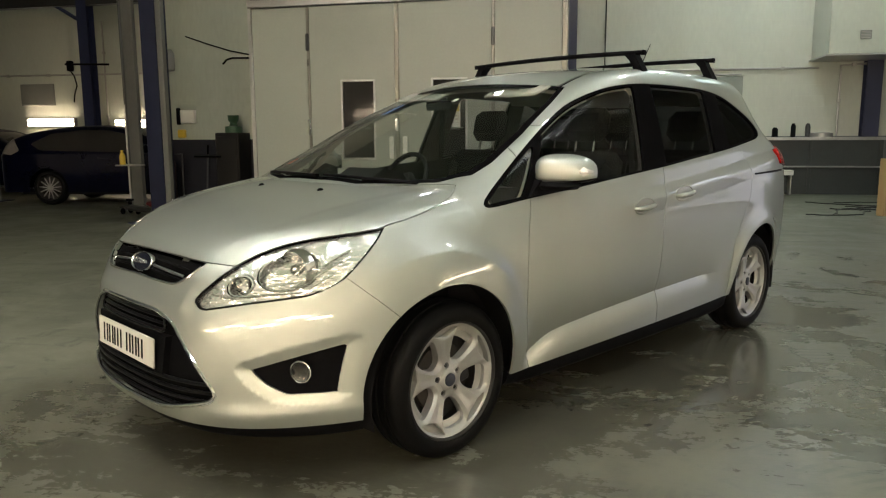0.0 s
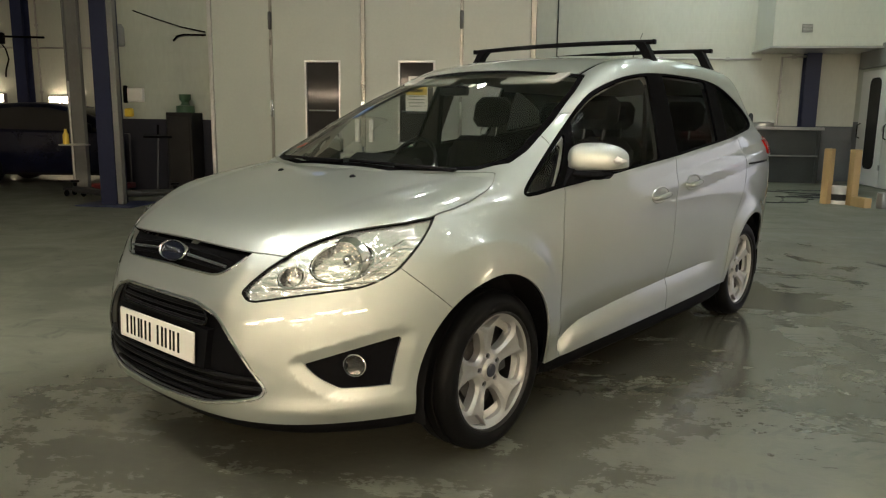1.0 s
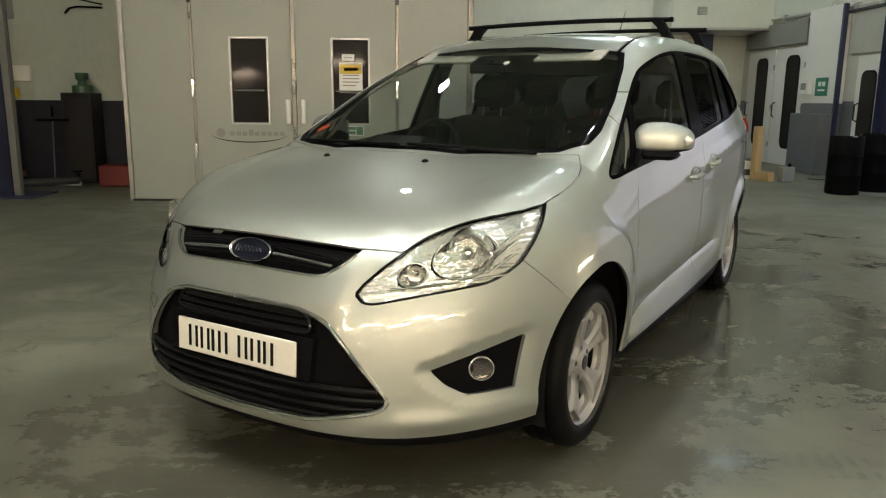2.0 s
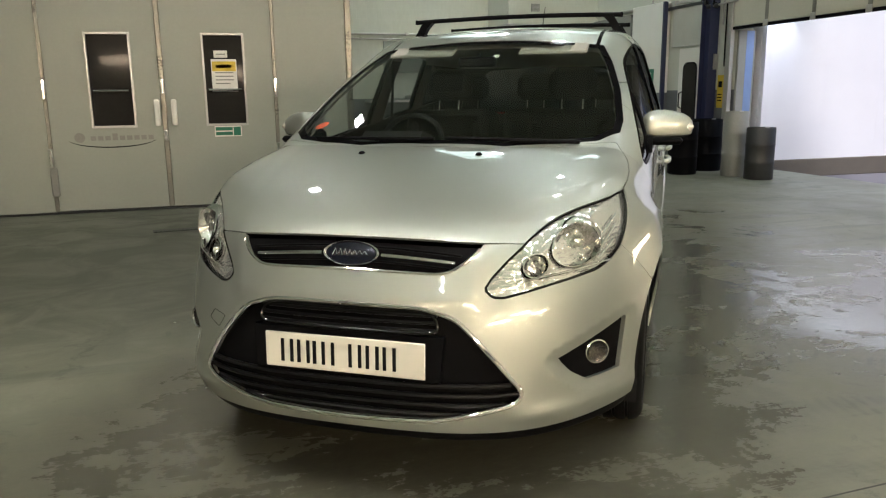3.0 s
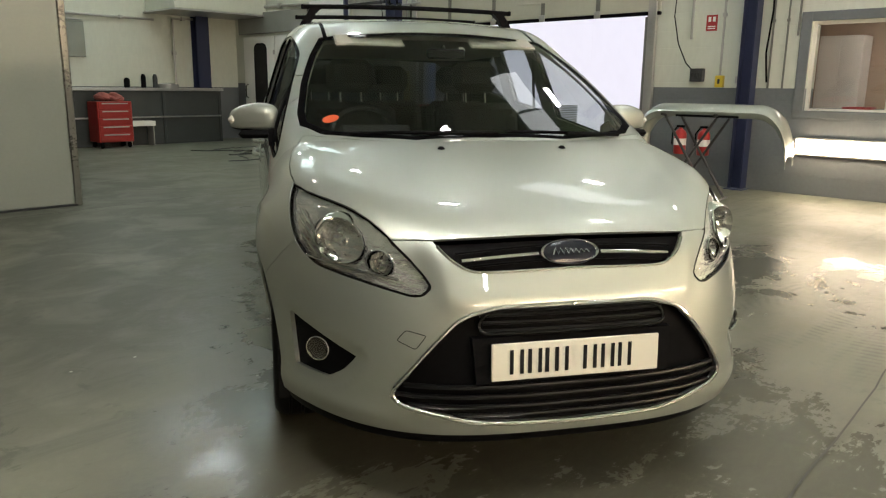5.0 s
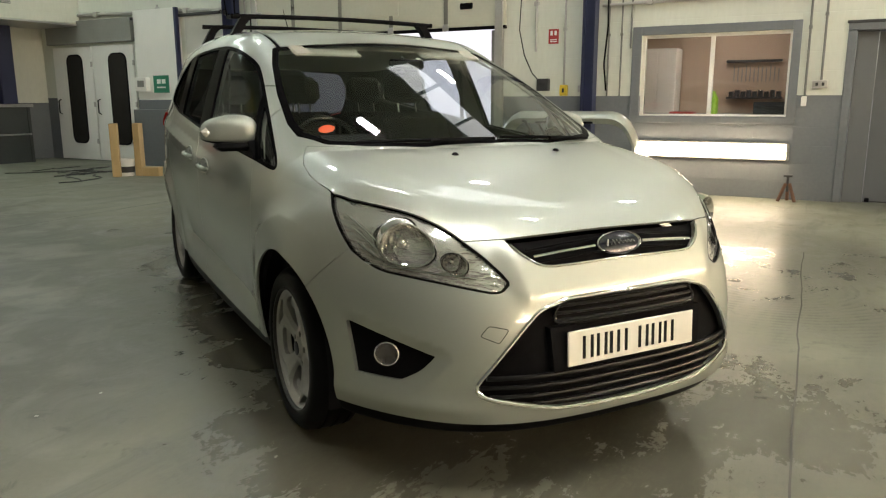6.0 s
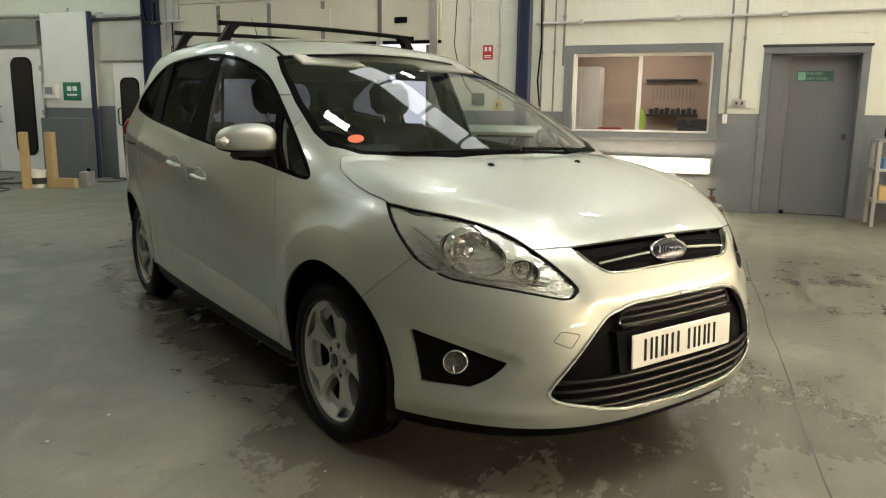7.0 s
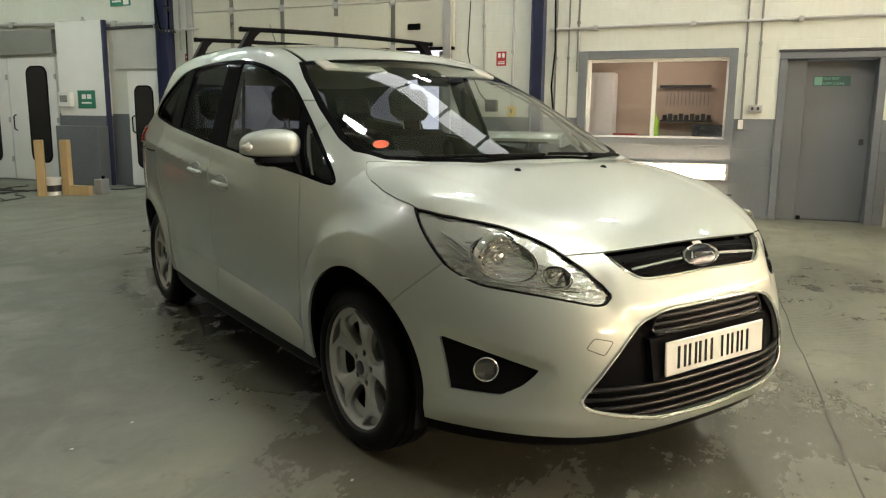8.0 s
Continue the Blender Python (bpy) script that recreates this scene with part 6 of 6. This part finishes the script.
# timber posts and clutter on the floor
for x, y, foot in ((5.30, 9.23, 0), (5.62, 9.05, 1)):
    p = tagged(new("timber_post"), "upright pale timber post, cut off short" + (", with a foot" if foot else ""), "post", "timber posts")
    p.matrix_basis = pose(x, y, 0, 0, 0, -75 if foot else 40)
    part("upright", Shape().box((-.06, -.06, 0), (.06, .06, .86), .006), WOOD, p)
    part("end_grain", Shape().box((-.055, -.055, .861), (.055, .055, .865), .001), WOOD, p)
    if foot:
        part("foot_block", Shape().box((.065, -.06, 0), (.38, .06, .15), .006), WOOD, p)
b = tagged(new("bucket"), "white plastic bucket with a dark rim", "bucket")
b.matrix_basis = pose(5.50, 9.24, 0)
part("pail", Shape().lathe([(0, 0), (.11, 0), (.135, .26), (.142, .26), (.142, .28), (.13, .28), (.105, .02), (0, .02)], 28), WHITEPLASTIC, b)
part("band", Shape().lathe([(.122, .06), (.132, .16)], 28), DARKSTEEL, b)
can = tagged(new("metal_can"), "square grey solvent can with a cap", "can")
can.matrix_basis = pose(5.98, 8.72, 0, 0, 0, 15)
part("tin", Shape().box((-.11, -.07, 0), (.11, .07, .24), .012), GALV, can)
part("cap", Shape().lathe([(0, .05), (.025, .05), (.028, 0)], 14), BLACK, can, at=pose(.05, 0, .24))
random.seed(11)
for i in range(3):
    pts = [(5.2 + .9 * k / 9 + random.uniform(-.06, .06), 10.0 + .7 * i + random.uniform(-.12, .12), .013) for k in range(10)]
    thing("floor_cable", "dark cable lying loose on the floor", "cable", shape=Shape().tube(pts, .008, 6), material=DARKSTEEL, group="floor cables")

# ---------------------------------------------------------------- far wall
bench = tagged(new("work_bench"), "grey steel work bench along the far wall", "work bench")
bench.matrix_basis = pose(4.3, FY - .36, 0)
part("worktop", Shape().box((-2.0, -.34, 1.10), (2.3, .34, 1.16), .006), STEEL, bench)
part("front_panel", Shape().box((-1.95, -.30, .0), (2.25, -.27, 1.10), .004), BENCHDARK, bench)
for x in (-1.9, -.5, .9, 2.2):
    part("leg", Shape().box((x - .03, -.325, 0), (x + .03, -.302, 1.10), .004), BENCHDARK, bench)
part("shelf", Shape().box((-1.9, -.36, .55), (2.2, -.302, .58), .004), STEEL, bench)
small = ((2.6, .10, .2), (3.3, .16, .10), (4.9, .05, .28), (5.2, .05, .28), (5.45, .22, .1), (4.55, .06, .2))
for i, (x, w, h) in enumerate(small):
    thing("bench_tool", "small tool or tin standing on the bench", "tool", at=pose(x, FY - .35 - .05 * (i % 3), 1.16), shape=Shape().lathe([(0, 0), (w, 0), (w, h * .8), (w * .5, h), (0, h)], 12), material=(DARKSTEEL, STEEL, BLACK)[i % 3], group="bench tools")
part("low_shelf", Shape().box((.0, -.62, .40), (.55, -.31, .50), .008), WHITEPLASTIC, bench, "low white shelf")
for x in (.03, .50):
    part("shelf_leg", Shape().box((x, -.6, 0), (x + .02, -.33, .40), .002), GALV, bench)
slab("hanging_screen", (2.75, FY - .09, 1.75), (3.93, FY - .02, 2.44), surface("grey_screen", (.22, .24, .21), .5), "flat grey screen fixed to the far wall", "screen", .01, "")
cab = tagged(new("tool_cabinet"), "red tool cabinet on castors, heaped with rags", "tool cabinet")
cab.matrix_basis = pose(3.95, 13.05, 0)
part("body", Shape().box((-.34, -.23, .12), (.34, .23, .90), .012), RED, cab)
for k in range(5):
    d = part("drawer", Shape().box((-.31, -.245, .15 + .15 * k), (.31, -.231, .285 + .15 * k), .004), RED, cab)
    part("pull", Shape().box((-.25, -.262, .25 + .15 * k), (.25, -.246, .272 + .15 * k), .003), STEEL, d)
for x in (-.27, .27):
    for y in (-.17, .17):
        part("castor", Shape().lathe([(0, -.02), (.055, -.02), (.06, 0), (.055, .02), (0, .02)], 16, pose(x, y, .06, 0, 90, 0)), BLACK, cab)
rag = Shape()
random.seed(5)
for i in range(9):
    rag.lathe([(0, .0), (.10, .01), (.12, .05), (.07, .10), (0, .11)], 10, pose(random.uniform(-.22, .22), random.uniform(-.12, .12), .90 + .03 * (i // 3), random.uniform(-20, 20), random.uniform(-20, 20), 0))
thing("rag_heap", "heap of red and white rags on the cabinet", "rags", at=pose(3.95, 13.05, 0), shape=rag, material=surface("rag_cloth", (.36, .12, .10), .9, var=.5, scale=9))
duct = tagged(new("air_duct"), "white boxed air duct high on the far wall", "air duct")
duct.matrix_basis = pose(0, 0, 0)
part("casing", Shape().box((5.25, 12.7, 2.74), (WX - .01, FY - .01, 5.4), .01), WHITEWALL, duct)
part("lower_flange", Shape().box((5.2, 12.66, 2.70), (WX - .012, FY - .012, 2.735), .004), STEEL, duct)
grille = part("vent", Shape().box((5.78, 12.685, 3.0), (5.98, 12.699, 3.16), .004), GREYCOL, duct)
for k in range(5):
    part("slat", Shape().box((5.795, 12.675, 3.015 + .028 * k), (5.965, 12.684, 3.027 + .028 * k), .001), GALV, grille)
pipe_run([(5.82, FY - .06, 1.18), (5.82, FY - .06, 2.62), (6.3, FY - .06, 2.64)], .025, "vertical pipe down to the bench")
pipe_run([(1.05, FY - .05, 2.62), (1.05, FY - .05, 5.6)], .012, "thin dark cable down the far wall", BLACK)

# ---------------------------------------------------------------- service bay beside the booth
DULLRUN = surface("dull_runner", (.13, .13, .115), .5, var=.25)
LIFTBLUE = surface("lift_paint", (.010, .013, .034), .5, var=.25, fine=40, spec=.3)
lift = tagged(new("vehicle_lift"), "dark blue two-post vehicle lift with grey runners", "vehicle lift")
lift.matrix_basis = pose(-5.12, 6.55, 0)
part("post_web", Shape().box((-.14, -.16, .02), (.10, -.13, 4.2), .004), LIFTBLUE, lift)
for x in (-.14, .07):
    part("post_side", Shape().box((x, -.128, .02), (x + .03, .12, 4.2), .004), LIFTBLUE, lift)
part("runner", Shape().box((.103, -.15, .02), (.19, -.06, 4.2), .006), DULLRUN, lift, "grey steel runner")
part("carriage", Shape().box((-.10, -.11, .35), (.10, .10, 1.1), .01), DARKSTEEL, lift)
part("base_plate", Shape().box((-.42, -.34, 0), (.42, .34, .02), .004), BLUECOL, lift)
for sx in (-1, 1):
    part("arm", Shape().tube([(0, -.12, .16), (sx * .8 - .2, .55, .14)], .05, 8), DARKSTEEL, lift)
    part("pad", Shape().lathe([(0, .09), (.06, .09), (.065, .06), (.03, .05), (.03, 0), (0, 0)], 16), BLACK, lift, "black rubber lifting pad", at=pose(sx * .8 - .2, .55, .19))
part("motor", Shape().lathe([(0, 0), (.09, 0), (.1, .02), (.1, .24), (.07, .3), (0, .3)], 20), GREYCOL, lift, at=pose(0, .26, 2.2))
rail = tagged(new("steel_stanchion"), "dull grey steel stanchion beside the service bay", "stanchion")
DULLSTEEL = surface("dull_steel_paint", (.11, .11, .10), .5, var=.25)
rail.matrix_basis = pose(-6.58, 8.0, 0)
part("web", Shape().box((-.13, -.012, .012), (.13, .012, 4.2), .003), DULLSTEEL, rail)
for x in (-.13, .106):
    part("flange", Shape().box((x, -.07, .012), (x + .024, -.0125, 4.2), .004), DULLSTEEL, rail)
part("base_plate", Shape().box((-.22, -.14, 0), (.22, .14, .012), .003), GREYCOL, rail)
trolley = tagged(new("service_trolley"), "dark drum trolley on a low red base beside the lift", "trolley")
trolley.matrix_basis = pose(-6.02, 7.95, 0)
part("base", Shape().box((-.28, -.20, .08), (.28, .20, .17), .02), DARKRED, trolley, "dull red base")
part("drum", Shape().lathe([(0, .175), (.17, .175), (.18, .20), (.18, .78), (.16, .84), (.06, .88), (0, .88)], 28), surface("brown_drum", (.035, .018, .014), .5), trolley)
for x in (-.22, .22):
    for y in (-.15, .15):
        part("castor", Shape().lathe([(0, -.015), (.035, -.015), (.04, 0), (.035, .015), (0, .015)], 14, pose(x, y, .04, 0, 90, 0)), BLACK, trolley)
part("push_bar", Shape().tube([(-.2, .19, .17), (-.2, .21, .95), (.2, .21, .95), (.2, .19, .17)], .014, 8), DARKSTEEL, trolley)
post2 = tagged(new("vehicle_lift"), "grey and blue lift post at the edge of the bay", "vehicle lift")
post2.matrix_basis = pose(-10.6, 9.0, 0)
part("post", Shape().box((-.14, -.14, .02), (.14, .14, 4.2), .006), GREYCOL, post2)
part("base_plate", Shape().box((-.3, -.3, 0), (.3, .3, .02), .004), BLUECOL, post2)
part("control_box", Shape().box((.145, -.1, 1.75), (.24, .1, 2.1), .01), BLACK, post2)
beam = tagged(new("steel_beam"), "dark steel beam over the service bay", "beam")
beam.matrix_basis = pose(0, 0, 0)
part("beam_body", Shape().box((-16.9, 10.9, 3.98), (-5.45, 11.1, 4.2), .004), DARKSTEEL, beam)
part("brace", Shape().tube([(-9.7, 11.0, 3.6), (-10.4, 11.0, 4.0)], .04, 8), BLUECOL, beam)
slab("wall_panel", (-12.8, BY - .03, 1.99), (-11.85, BY - .005, 2.5), GREYCOL, "flat grey panel on the back wall", "panel", .006, "")
pipe_run([(-16, BY - .05, 2.72), (-5.6, BY - .05, 2.66)], .022, "conduit along the back wall")
pipe_run([(-10.4, BY - .05, 1.0), (-10.4, BY - .05, 3.9)], .02, "vertical conduit on the back wall")
reel = tagged(new("hose_reel"), "dark air hose unit on the blue stanchion", "hose reel")
reel.matrix_basis = pose(-9.7, 10.84, 2.72)
part("arm", Shape().tube([(-.45, 0, .05), (.62, -.02, .02)], .022, 8), BLACK, reel)
part("valve", Shape().box((-.40, -.05, -.10), (-.27, .05, .12), .02), BLACK, reel)
part("hose", Shape().tube([(-.33, 0, -.1), (-.25, 0, -.2), (-.2, 0, -.4), (-.28, 0, -.6), (-.3, 0, -.75)], .014, 8), BLACK, reel)

cart = tagged(new("tool_cart"), "slim steel cart with a pole and a bottle on its shelf", "cart")
cart.matrix_basis = pose(-6.30, 7.45, 0)
part("base", Shape().box((-.18, -.14, .10), (.18, .14, .13), .01), DARKSTEEL, cart)
for x in (-.14, .14):
    for y in (-.1, .1):
        part("castor", Shape().lathe([(0, -.015), (.045, -.015), (.05, 0), (.045, .015), (0, .015)], 14, pose(x, y, .05, 0, 90, 0)), BLACK, cart)
part("pole", Shape().tube([(-.05, 0, .13), (-.05, 0, 1.75)], .014, 8), GALV, cart)
part("shelf", Shape().box((-.2, -.14, .78), (.16, .14, .80), .006), GALV, cart)
thing("yellow_bottle", "yellow spray bottle on the cart", "bottle", at=pose(-6.42, 7.40, .80), shape=Shape().lathe([(0, 0), (.045, 0), (.045, .14), (.02, .19), (.02, .23), (0, .23)], 16), material=YELLOW)

# wall stub beside the booth
unit_box = thing("wall_phone", "white wall unit with a dark handset", "wall unit", at=pose(-5.72, 8.3, 1.56), shape=Shape().box((-.13, -.09, -.1), (.13, -.002, .12), .01), material=WHITEPLASTIC)
part("handset", Shape().box((-.20, -.10, -.12), (-.14, -.03, .16), .014), BLACK, unit_box)
thing("yellow_plug", "yellow plug hanging on the wall", "plug", at=pose(-5.86, 8.25, 1.30), shape=Shape().box((-.07, -.03, -.08), (.07, .05, .06), .02), material=YELLOW)
thing("wall_cable", "dark cable slung along the wall to the booth", "cable", shape=Shape().tube([(-5.70, 8.27, 2.885), (-5.3, 8.27, 2.75), (-4.9, 8.27, 2.63), (-4.5, 8.27, 2.55)], .012, 6), material=BLACK)
thing("wall_cable", "short dark cable looped beside the booth", "cable", shape=Shape().tube([(-5.04, 8.27, 2.42), (-4.97, 8.27, 2.49), (-4.86, 8.27, 2.515), (-4.5, 8.27, 2.505)], .016, 6), material=BLACK)
CABDARK = surface("black_steel_paint", (.012, .011, .010), .5, var=.25, spec=.3)
cabd = tagged(new("dark_cabinet"), "dark steel cabinet standing against the wall", "cabinet")
cabd.matrix_basis = pose(-4.82, 8.08, 0)
part("body", Shape().box((-.21, -.2, .02), (.21, .2, 1.30), .01), CABDARK, cabd)
part("door", Shape().box((-.18, -.215, .08), (.18, -.201, 1.24), .006), CABDARK, cabd)
thing("green_bottle", "green plastic bottle on the cabinet", "bottle", at=pose(-4.78, 8.05, 1.30), shape=Shape().lathe([(0, 0), (.14, 0), (.14, .10), (.07, .11), (.055, .16), (.085, .2), (.09, .28), (0, .28)], 16), material=surface("dull_green", (.03, .075, .035), .5))
mop = tagged(new("floor_squeegee"), "pale floor squeegee leaning on a dark stand", "squeegee")
mop.matrix_basis = pose(-5.05, 7.55, 0)
part("blade", Shape().box((-.36, -.02, .015), (.36, .02, .07), .006), WHITEPLASTIC, mop)
part("handle", Shape().tube([(0, 0, .06), (-.08, .25, .95)], .014, 8), DARKSTEEL, mop)
part("grip", Shape().tube([(-.08, .25, .95), (-.1, .3, 1.1)], .02, 8), BLACK, mop)
part("cross_bar", Shape().tube([(-.3, .22, .92), (.15, .24, .92)], .02, 8), BLACK, mop)
thing("red_crate", "red plastic crate against the booth", "crate", at=pose(-4.22, 7.70, 0), shape=Shape().box((-.22, -.16, 0), (.22, .16, .30), .02), material=DARKRED)

# drain grating and joints in the floor
def strip(points, w, h, label, name, mat, cat):
    s = Shape()
    for (x0, y0), (x1, y1) in zip(points, points[1:]):
        d = Vector((x1 - x0, y1 - y0, 0)).normalized()
        q = Vector((-d.y, d.x, 0)) * w / 2
        s.add([Vector((x0, y0, h)) - q, Vector((x1, y1, h)) - q, Vector((x1, y1, h)) + q, Vector((x0, y0, h)) + q], [(0, 1, 2, 3)])
    return thing(name, label, cat, shape=s, material=mat, kind="structure")


JOINT = surface("floor_joint", (.035, .033, .028), .6, var=.3)
random.seed(3)
strip([(-3.4 + .22 * i, -1.415 + .011 * i + .006 * math.sin(.9 * i) + random.uniform(-.005, .005)) for i in range(34)], .008, .004, "thin dark crack along a floor joint", "floor_joint", JOINT, "floor joint")
strip([(-9 + .5 * i, 4.95 + .045 * i + random.uniform(-.012, .012)) for i in range(31)], .014, .004, "dark joint across the floor", "floor_joint", JOINT, "floor joint")
drain = tagged(new("floor_drain"), "rusty grating of a floor drain", "drain")
drain.matrix_basis = pose(-1.28, 4.62, 0, 0, 0, 5)
part("frame", Shape().box((-.24, -.07, .001), (.24, .07, .006), .001), DARKSTEEL, drain)
for k in range(11):
    part("bar", Shape().box((-.22 + .04 * k, -.055, .0065), (-.205 + .04 * k, .055, .010), .001), DARKSTEEL, drain)


# ---------------------------------------------------------------- the dark blue hatchback in the service bay
HB_TOP = curve([(-1.2, .55), (-.85, .68), (-.7, .78), (-.3, .90), (.15, .98), (.4, 1.08), (.8, 1.27), (1.2, 1.40), (1.7, 1.455), (2.3, 1.44), (2.85, 1.37), (3.3, 1.25), (3.65, 1.05), (3.9, .9)])


def hatch_field(x, y, z):
    ax = np.abs(x)
    w = .86 + .02 * np.exp(-((z - .6) / .25) ** 2) - .42 * np.maximum(z - .93, 0) - .02 * np.maximum(.4 - z, 0)
    side = ax - w
    top = (z - HB_TOP(y) + .06 * ax**2) * .92
    nose = (-.86 + .25 * np.maximum(z - .55, 0) + .12 * ax**2 + .5 * ax**4 - y) * .9
    tail = (y - 3.72 + .45 * np.maximum(z - .9, 0) + .15 * ax**2 + .3 * ax**4) * .9
    return smax(smax(smax(smax(side, top, .11), nose, .10), tail, .10), .20 - z, .05)


own_field = body_field
body_field = hatch_field
hatch = tagged(new("navy_hatchback"), "dark blue hatchback parked in the service bay", "car")
hatch.matrix_basis = pose(-6.42, 9.86, 0, 0, 0, 100)
hnet = skin(.03)
_, hnet = split(hnet, lambda p: p[:, 0])
arches = lambda p: np.minimum(np.hypot(p[:, 1], p[:, 2] - .31), np.hypot(p[:, 1] - 2.62, p[:, 2] - .31)) - .365
_, hnet = split(hnet, arches)
hnet, _ = split(hnet, lambda p: .24 - p[:, 2])
HB_DLO = [(.55, .95), (2.75, 1.0), (2.95, 1.12), (2.6, 1.30), (2.0, 1.375), (1.5, 1.365), (1.1, 1.28)]
hglass, hnet, _ = carve(hnet, boxed(outline(HB_DLO, YZ), 0, .5))
hscreen, hnet, _ = carve(hnet, boxed(outline(mirrored([(0, .28), (.6, .42), (.56, .9), (.5, 1.12), (0, 1.08)]), XY), 2, .95))
hlamp, hnet, _ = carve(hnet, boxed(outline([(.42, .62), (.5, .70), (.72, .78), (.78, .70), (.62, .62)], XZ), 1, -9, -.2))
htail, hnet, _ = carve(hnet, boxed(outline([(3.14, 1.0), (3.28, 1.20), (3.44, 1.20), (3.58, .96), (3.28, .92)], YZ), 0, .4))
both_sides("tail_lamp", htail, surface("smoked_lamp", (.20, .18, .17), .1, .3), hatch, "clear high tail lamp", rim=.006, push=.003)
panel("body_shell", hnet, NAVY, hatch, "dark blue painted body", rim=.012)
both_sides("side_window", hglass, DARKGLASS, hatch, rim=.006, push=.006)
panel("windscreen", hscreen, DARKGLASS, hatch, rim=.006, push=.006)
both_sides("headlamp", hlamp, surface("hatch_lamp", (.6, .6, .6), .15, .6), hatch, "clear headlamp", rim=.006, push=.004)
body_field = own_field
part("underside", Shape().box((-.75, -.6, .19), (.75, 3.2, .26)), INNER, hatch)
many = Shape().lathe([(0, -.03), (.03, -.028), (.05, -.036)], 24)
for k in range(13):
    a = 2 * math.pi * k / 13
    m = pose(0, 0, 0, 0, 0, math.degrees(a))
    many.box((.04, -.010, -.045), (.205, .010, -.028), .004, m)
spoke_mesh = mesh_of("rim", many, ALLOY, 40)
for cy, sx in ((0, 1), (0, -1), (2.62, 1), (2.62, -1)):
    wheel = part("wheel", tyre_mesh, None, hatch, "black tyre on a many-spoke alloy wheel", at=pose(sx * .845, cy, .311, 0, 90 * sx, 0))
    part("rim", spoke_mesh, None, wheel, "silver many-spoke alloy")
    part("barrel", barrel_mesh, None, wheel)
    part("drum_plate", back_mesh, None, wheel)
for sgn in (1, -1):
    part("door_mirror", Shape().lathe([(0, -.06), (.06, -.05), (.09, 0), (.06, .05), (0, .06)], 16, pose(sgn * .93, .72, 1.02, 90, 0, 20)), NAVY, hatch)
    part("door_handle", Shape().tube([(sgn * .865, 1.45, .86), (sgn * .885, 1.5, .865), (sgn * .885, 1.6, .868), (sgn * .865, 1.65, .87)], .011, 8), NAVY, hatch)

tagged(copy_thing(hatch, pose(-11.3, 11.55, 0, 0, 0, 98)), "dark hatchback parked against the back wall of the bay", "car")

# ---------------------------------------------------------------- fittings high on the east wall
small_sign("exit_sign", "green running exit sign high on the white wall", pose(WX - .012, 9.50, 3.22, 0, 0, -90), .46, .16, GREEN, [(.13, 0, .12, .12, WHITEPLASTIC), (-.08, 0, .2, .03, WHITEPLASTIC)])
valves = tagged(new("pipe_valve"), "cluster of old valves and hoses beside the stanchion", "valve")
valves.matrix_basis = pose(WX - .14, 8.28, 2.66)
part("manifold", Shape().tube([(0, -.55, .02), (0, .2, .0), (0, .42, .16)], .018, 8), GALV, valves)
for y, z in ((-.02, .0), (.18, .0), (.30, .08), (.06, .36)):
    part("valve_body", Shape().lathe([(0, -.05), (.035, -.045), (.04, 0), (.03, .05), (0, .06)], 14, pose(0, y, z, 90, 0, 0)), DARKSTEEL, valves)
    part("lever", Shape().box((-.06, y - .06, z + .03), (-.045, y + .05, z + .045), .003), BLACK, valves)
part("drop", Shape().tube([(0, -.30, .02), (0, -.30, -.65), (.02, -.28, -1.0)], .012, 8), BLACK, valves)
part("riser", Shape().tube([(0, .06, .0), (0, .06, 1.2)], .016, 8), BLACK, valves)
part("riser", Shape().tube([(-.02, .22, .0), (-.03, .30, .5), (0, .26, 1.2)], .012, 8), BLACK, valves)
ring = tagged(new("pipe_flange"), "round flange on the thick pipe", "pipe flange")
ring.matrix_basis = pose(WX - .07, 10.33, 2.86)
part("disc", Shape().lathe([(.02, -.03), (.075, -.03), (.08, 0), (.075, .03), (.02, .03)], 20, pose(0, 0, 0, 0, 90, 0)), GALV, ring)
part("stub", Shape().tube([(0, 0, .02), (0, .02, .12)], .02, 8), GALV, ring)
track = tagged(new("cable_tray"), "dark rail along the wall under the white panels", "rail")
track.matrix_basis = pose(WX - .06, 0, 0)
part("rail", Shape().box((-.03, 8.75, 2.74), (.03, 13.95, 2.79), .004), DARKSTEEL, track)
random.seed(21)
for i in range(7):
    x0, y0 = 6.0 + random.uniform(-.9, .8), 9.4 + random.uniform(-.5, .9)
    a, pts = random.uniform(0, 6.28), []
    for k in range(16):
        a += random.uniform(-.55, .6)
        x0, y0 = min(x0 + .10 * math.cos(a), 7.2), y0 + .10 * math.sin(a)
        pts.append((x0, y0, .010))
    thing("floor_cable", "thin dark cable tangled on the floor", "cable", shape=Shape().tube(pts, .009, 6), material=DARKSTEEL, group="floor cables")

# small scraps on the floor
scrap = thing("paper_scrap", "tiny white scrap of masking paper on the floor", "scrap", at=pose(-.866, 1.406, .001), shape=Shape().box((-.007, -.004, 0), (.007, .005, .003), .001), material=surface("scrap_paper", (.42, .42, .36), .7), group="floor scraps")
for x, y, r in ((-.587, .808, 70), (-1.145, 1.424, 130), (-.95, .35, 10), (2.7, -.2, 15)):
    copy_thing(scrap, pose(x, y, .001, 0, 0, r))
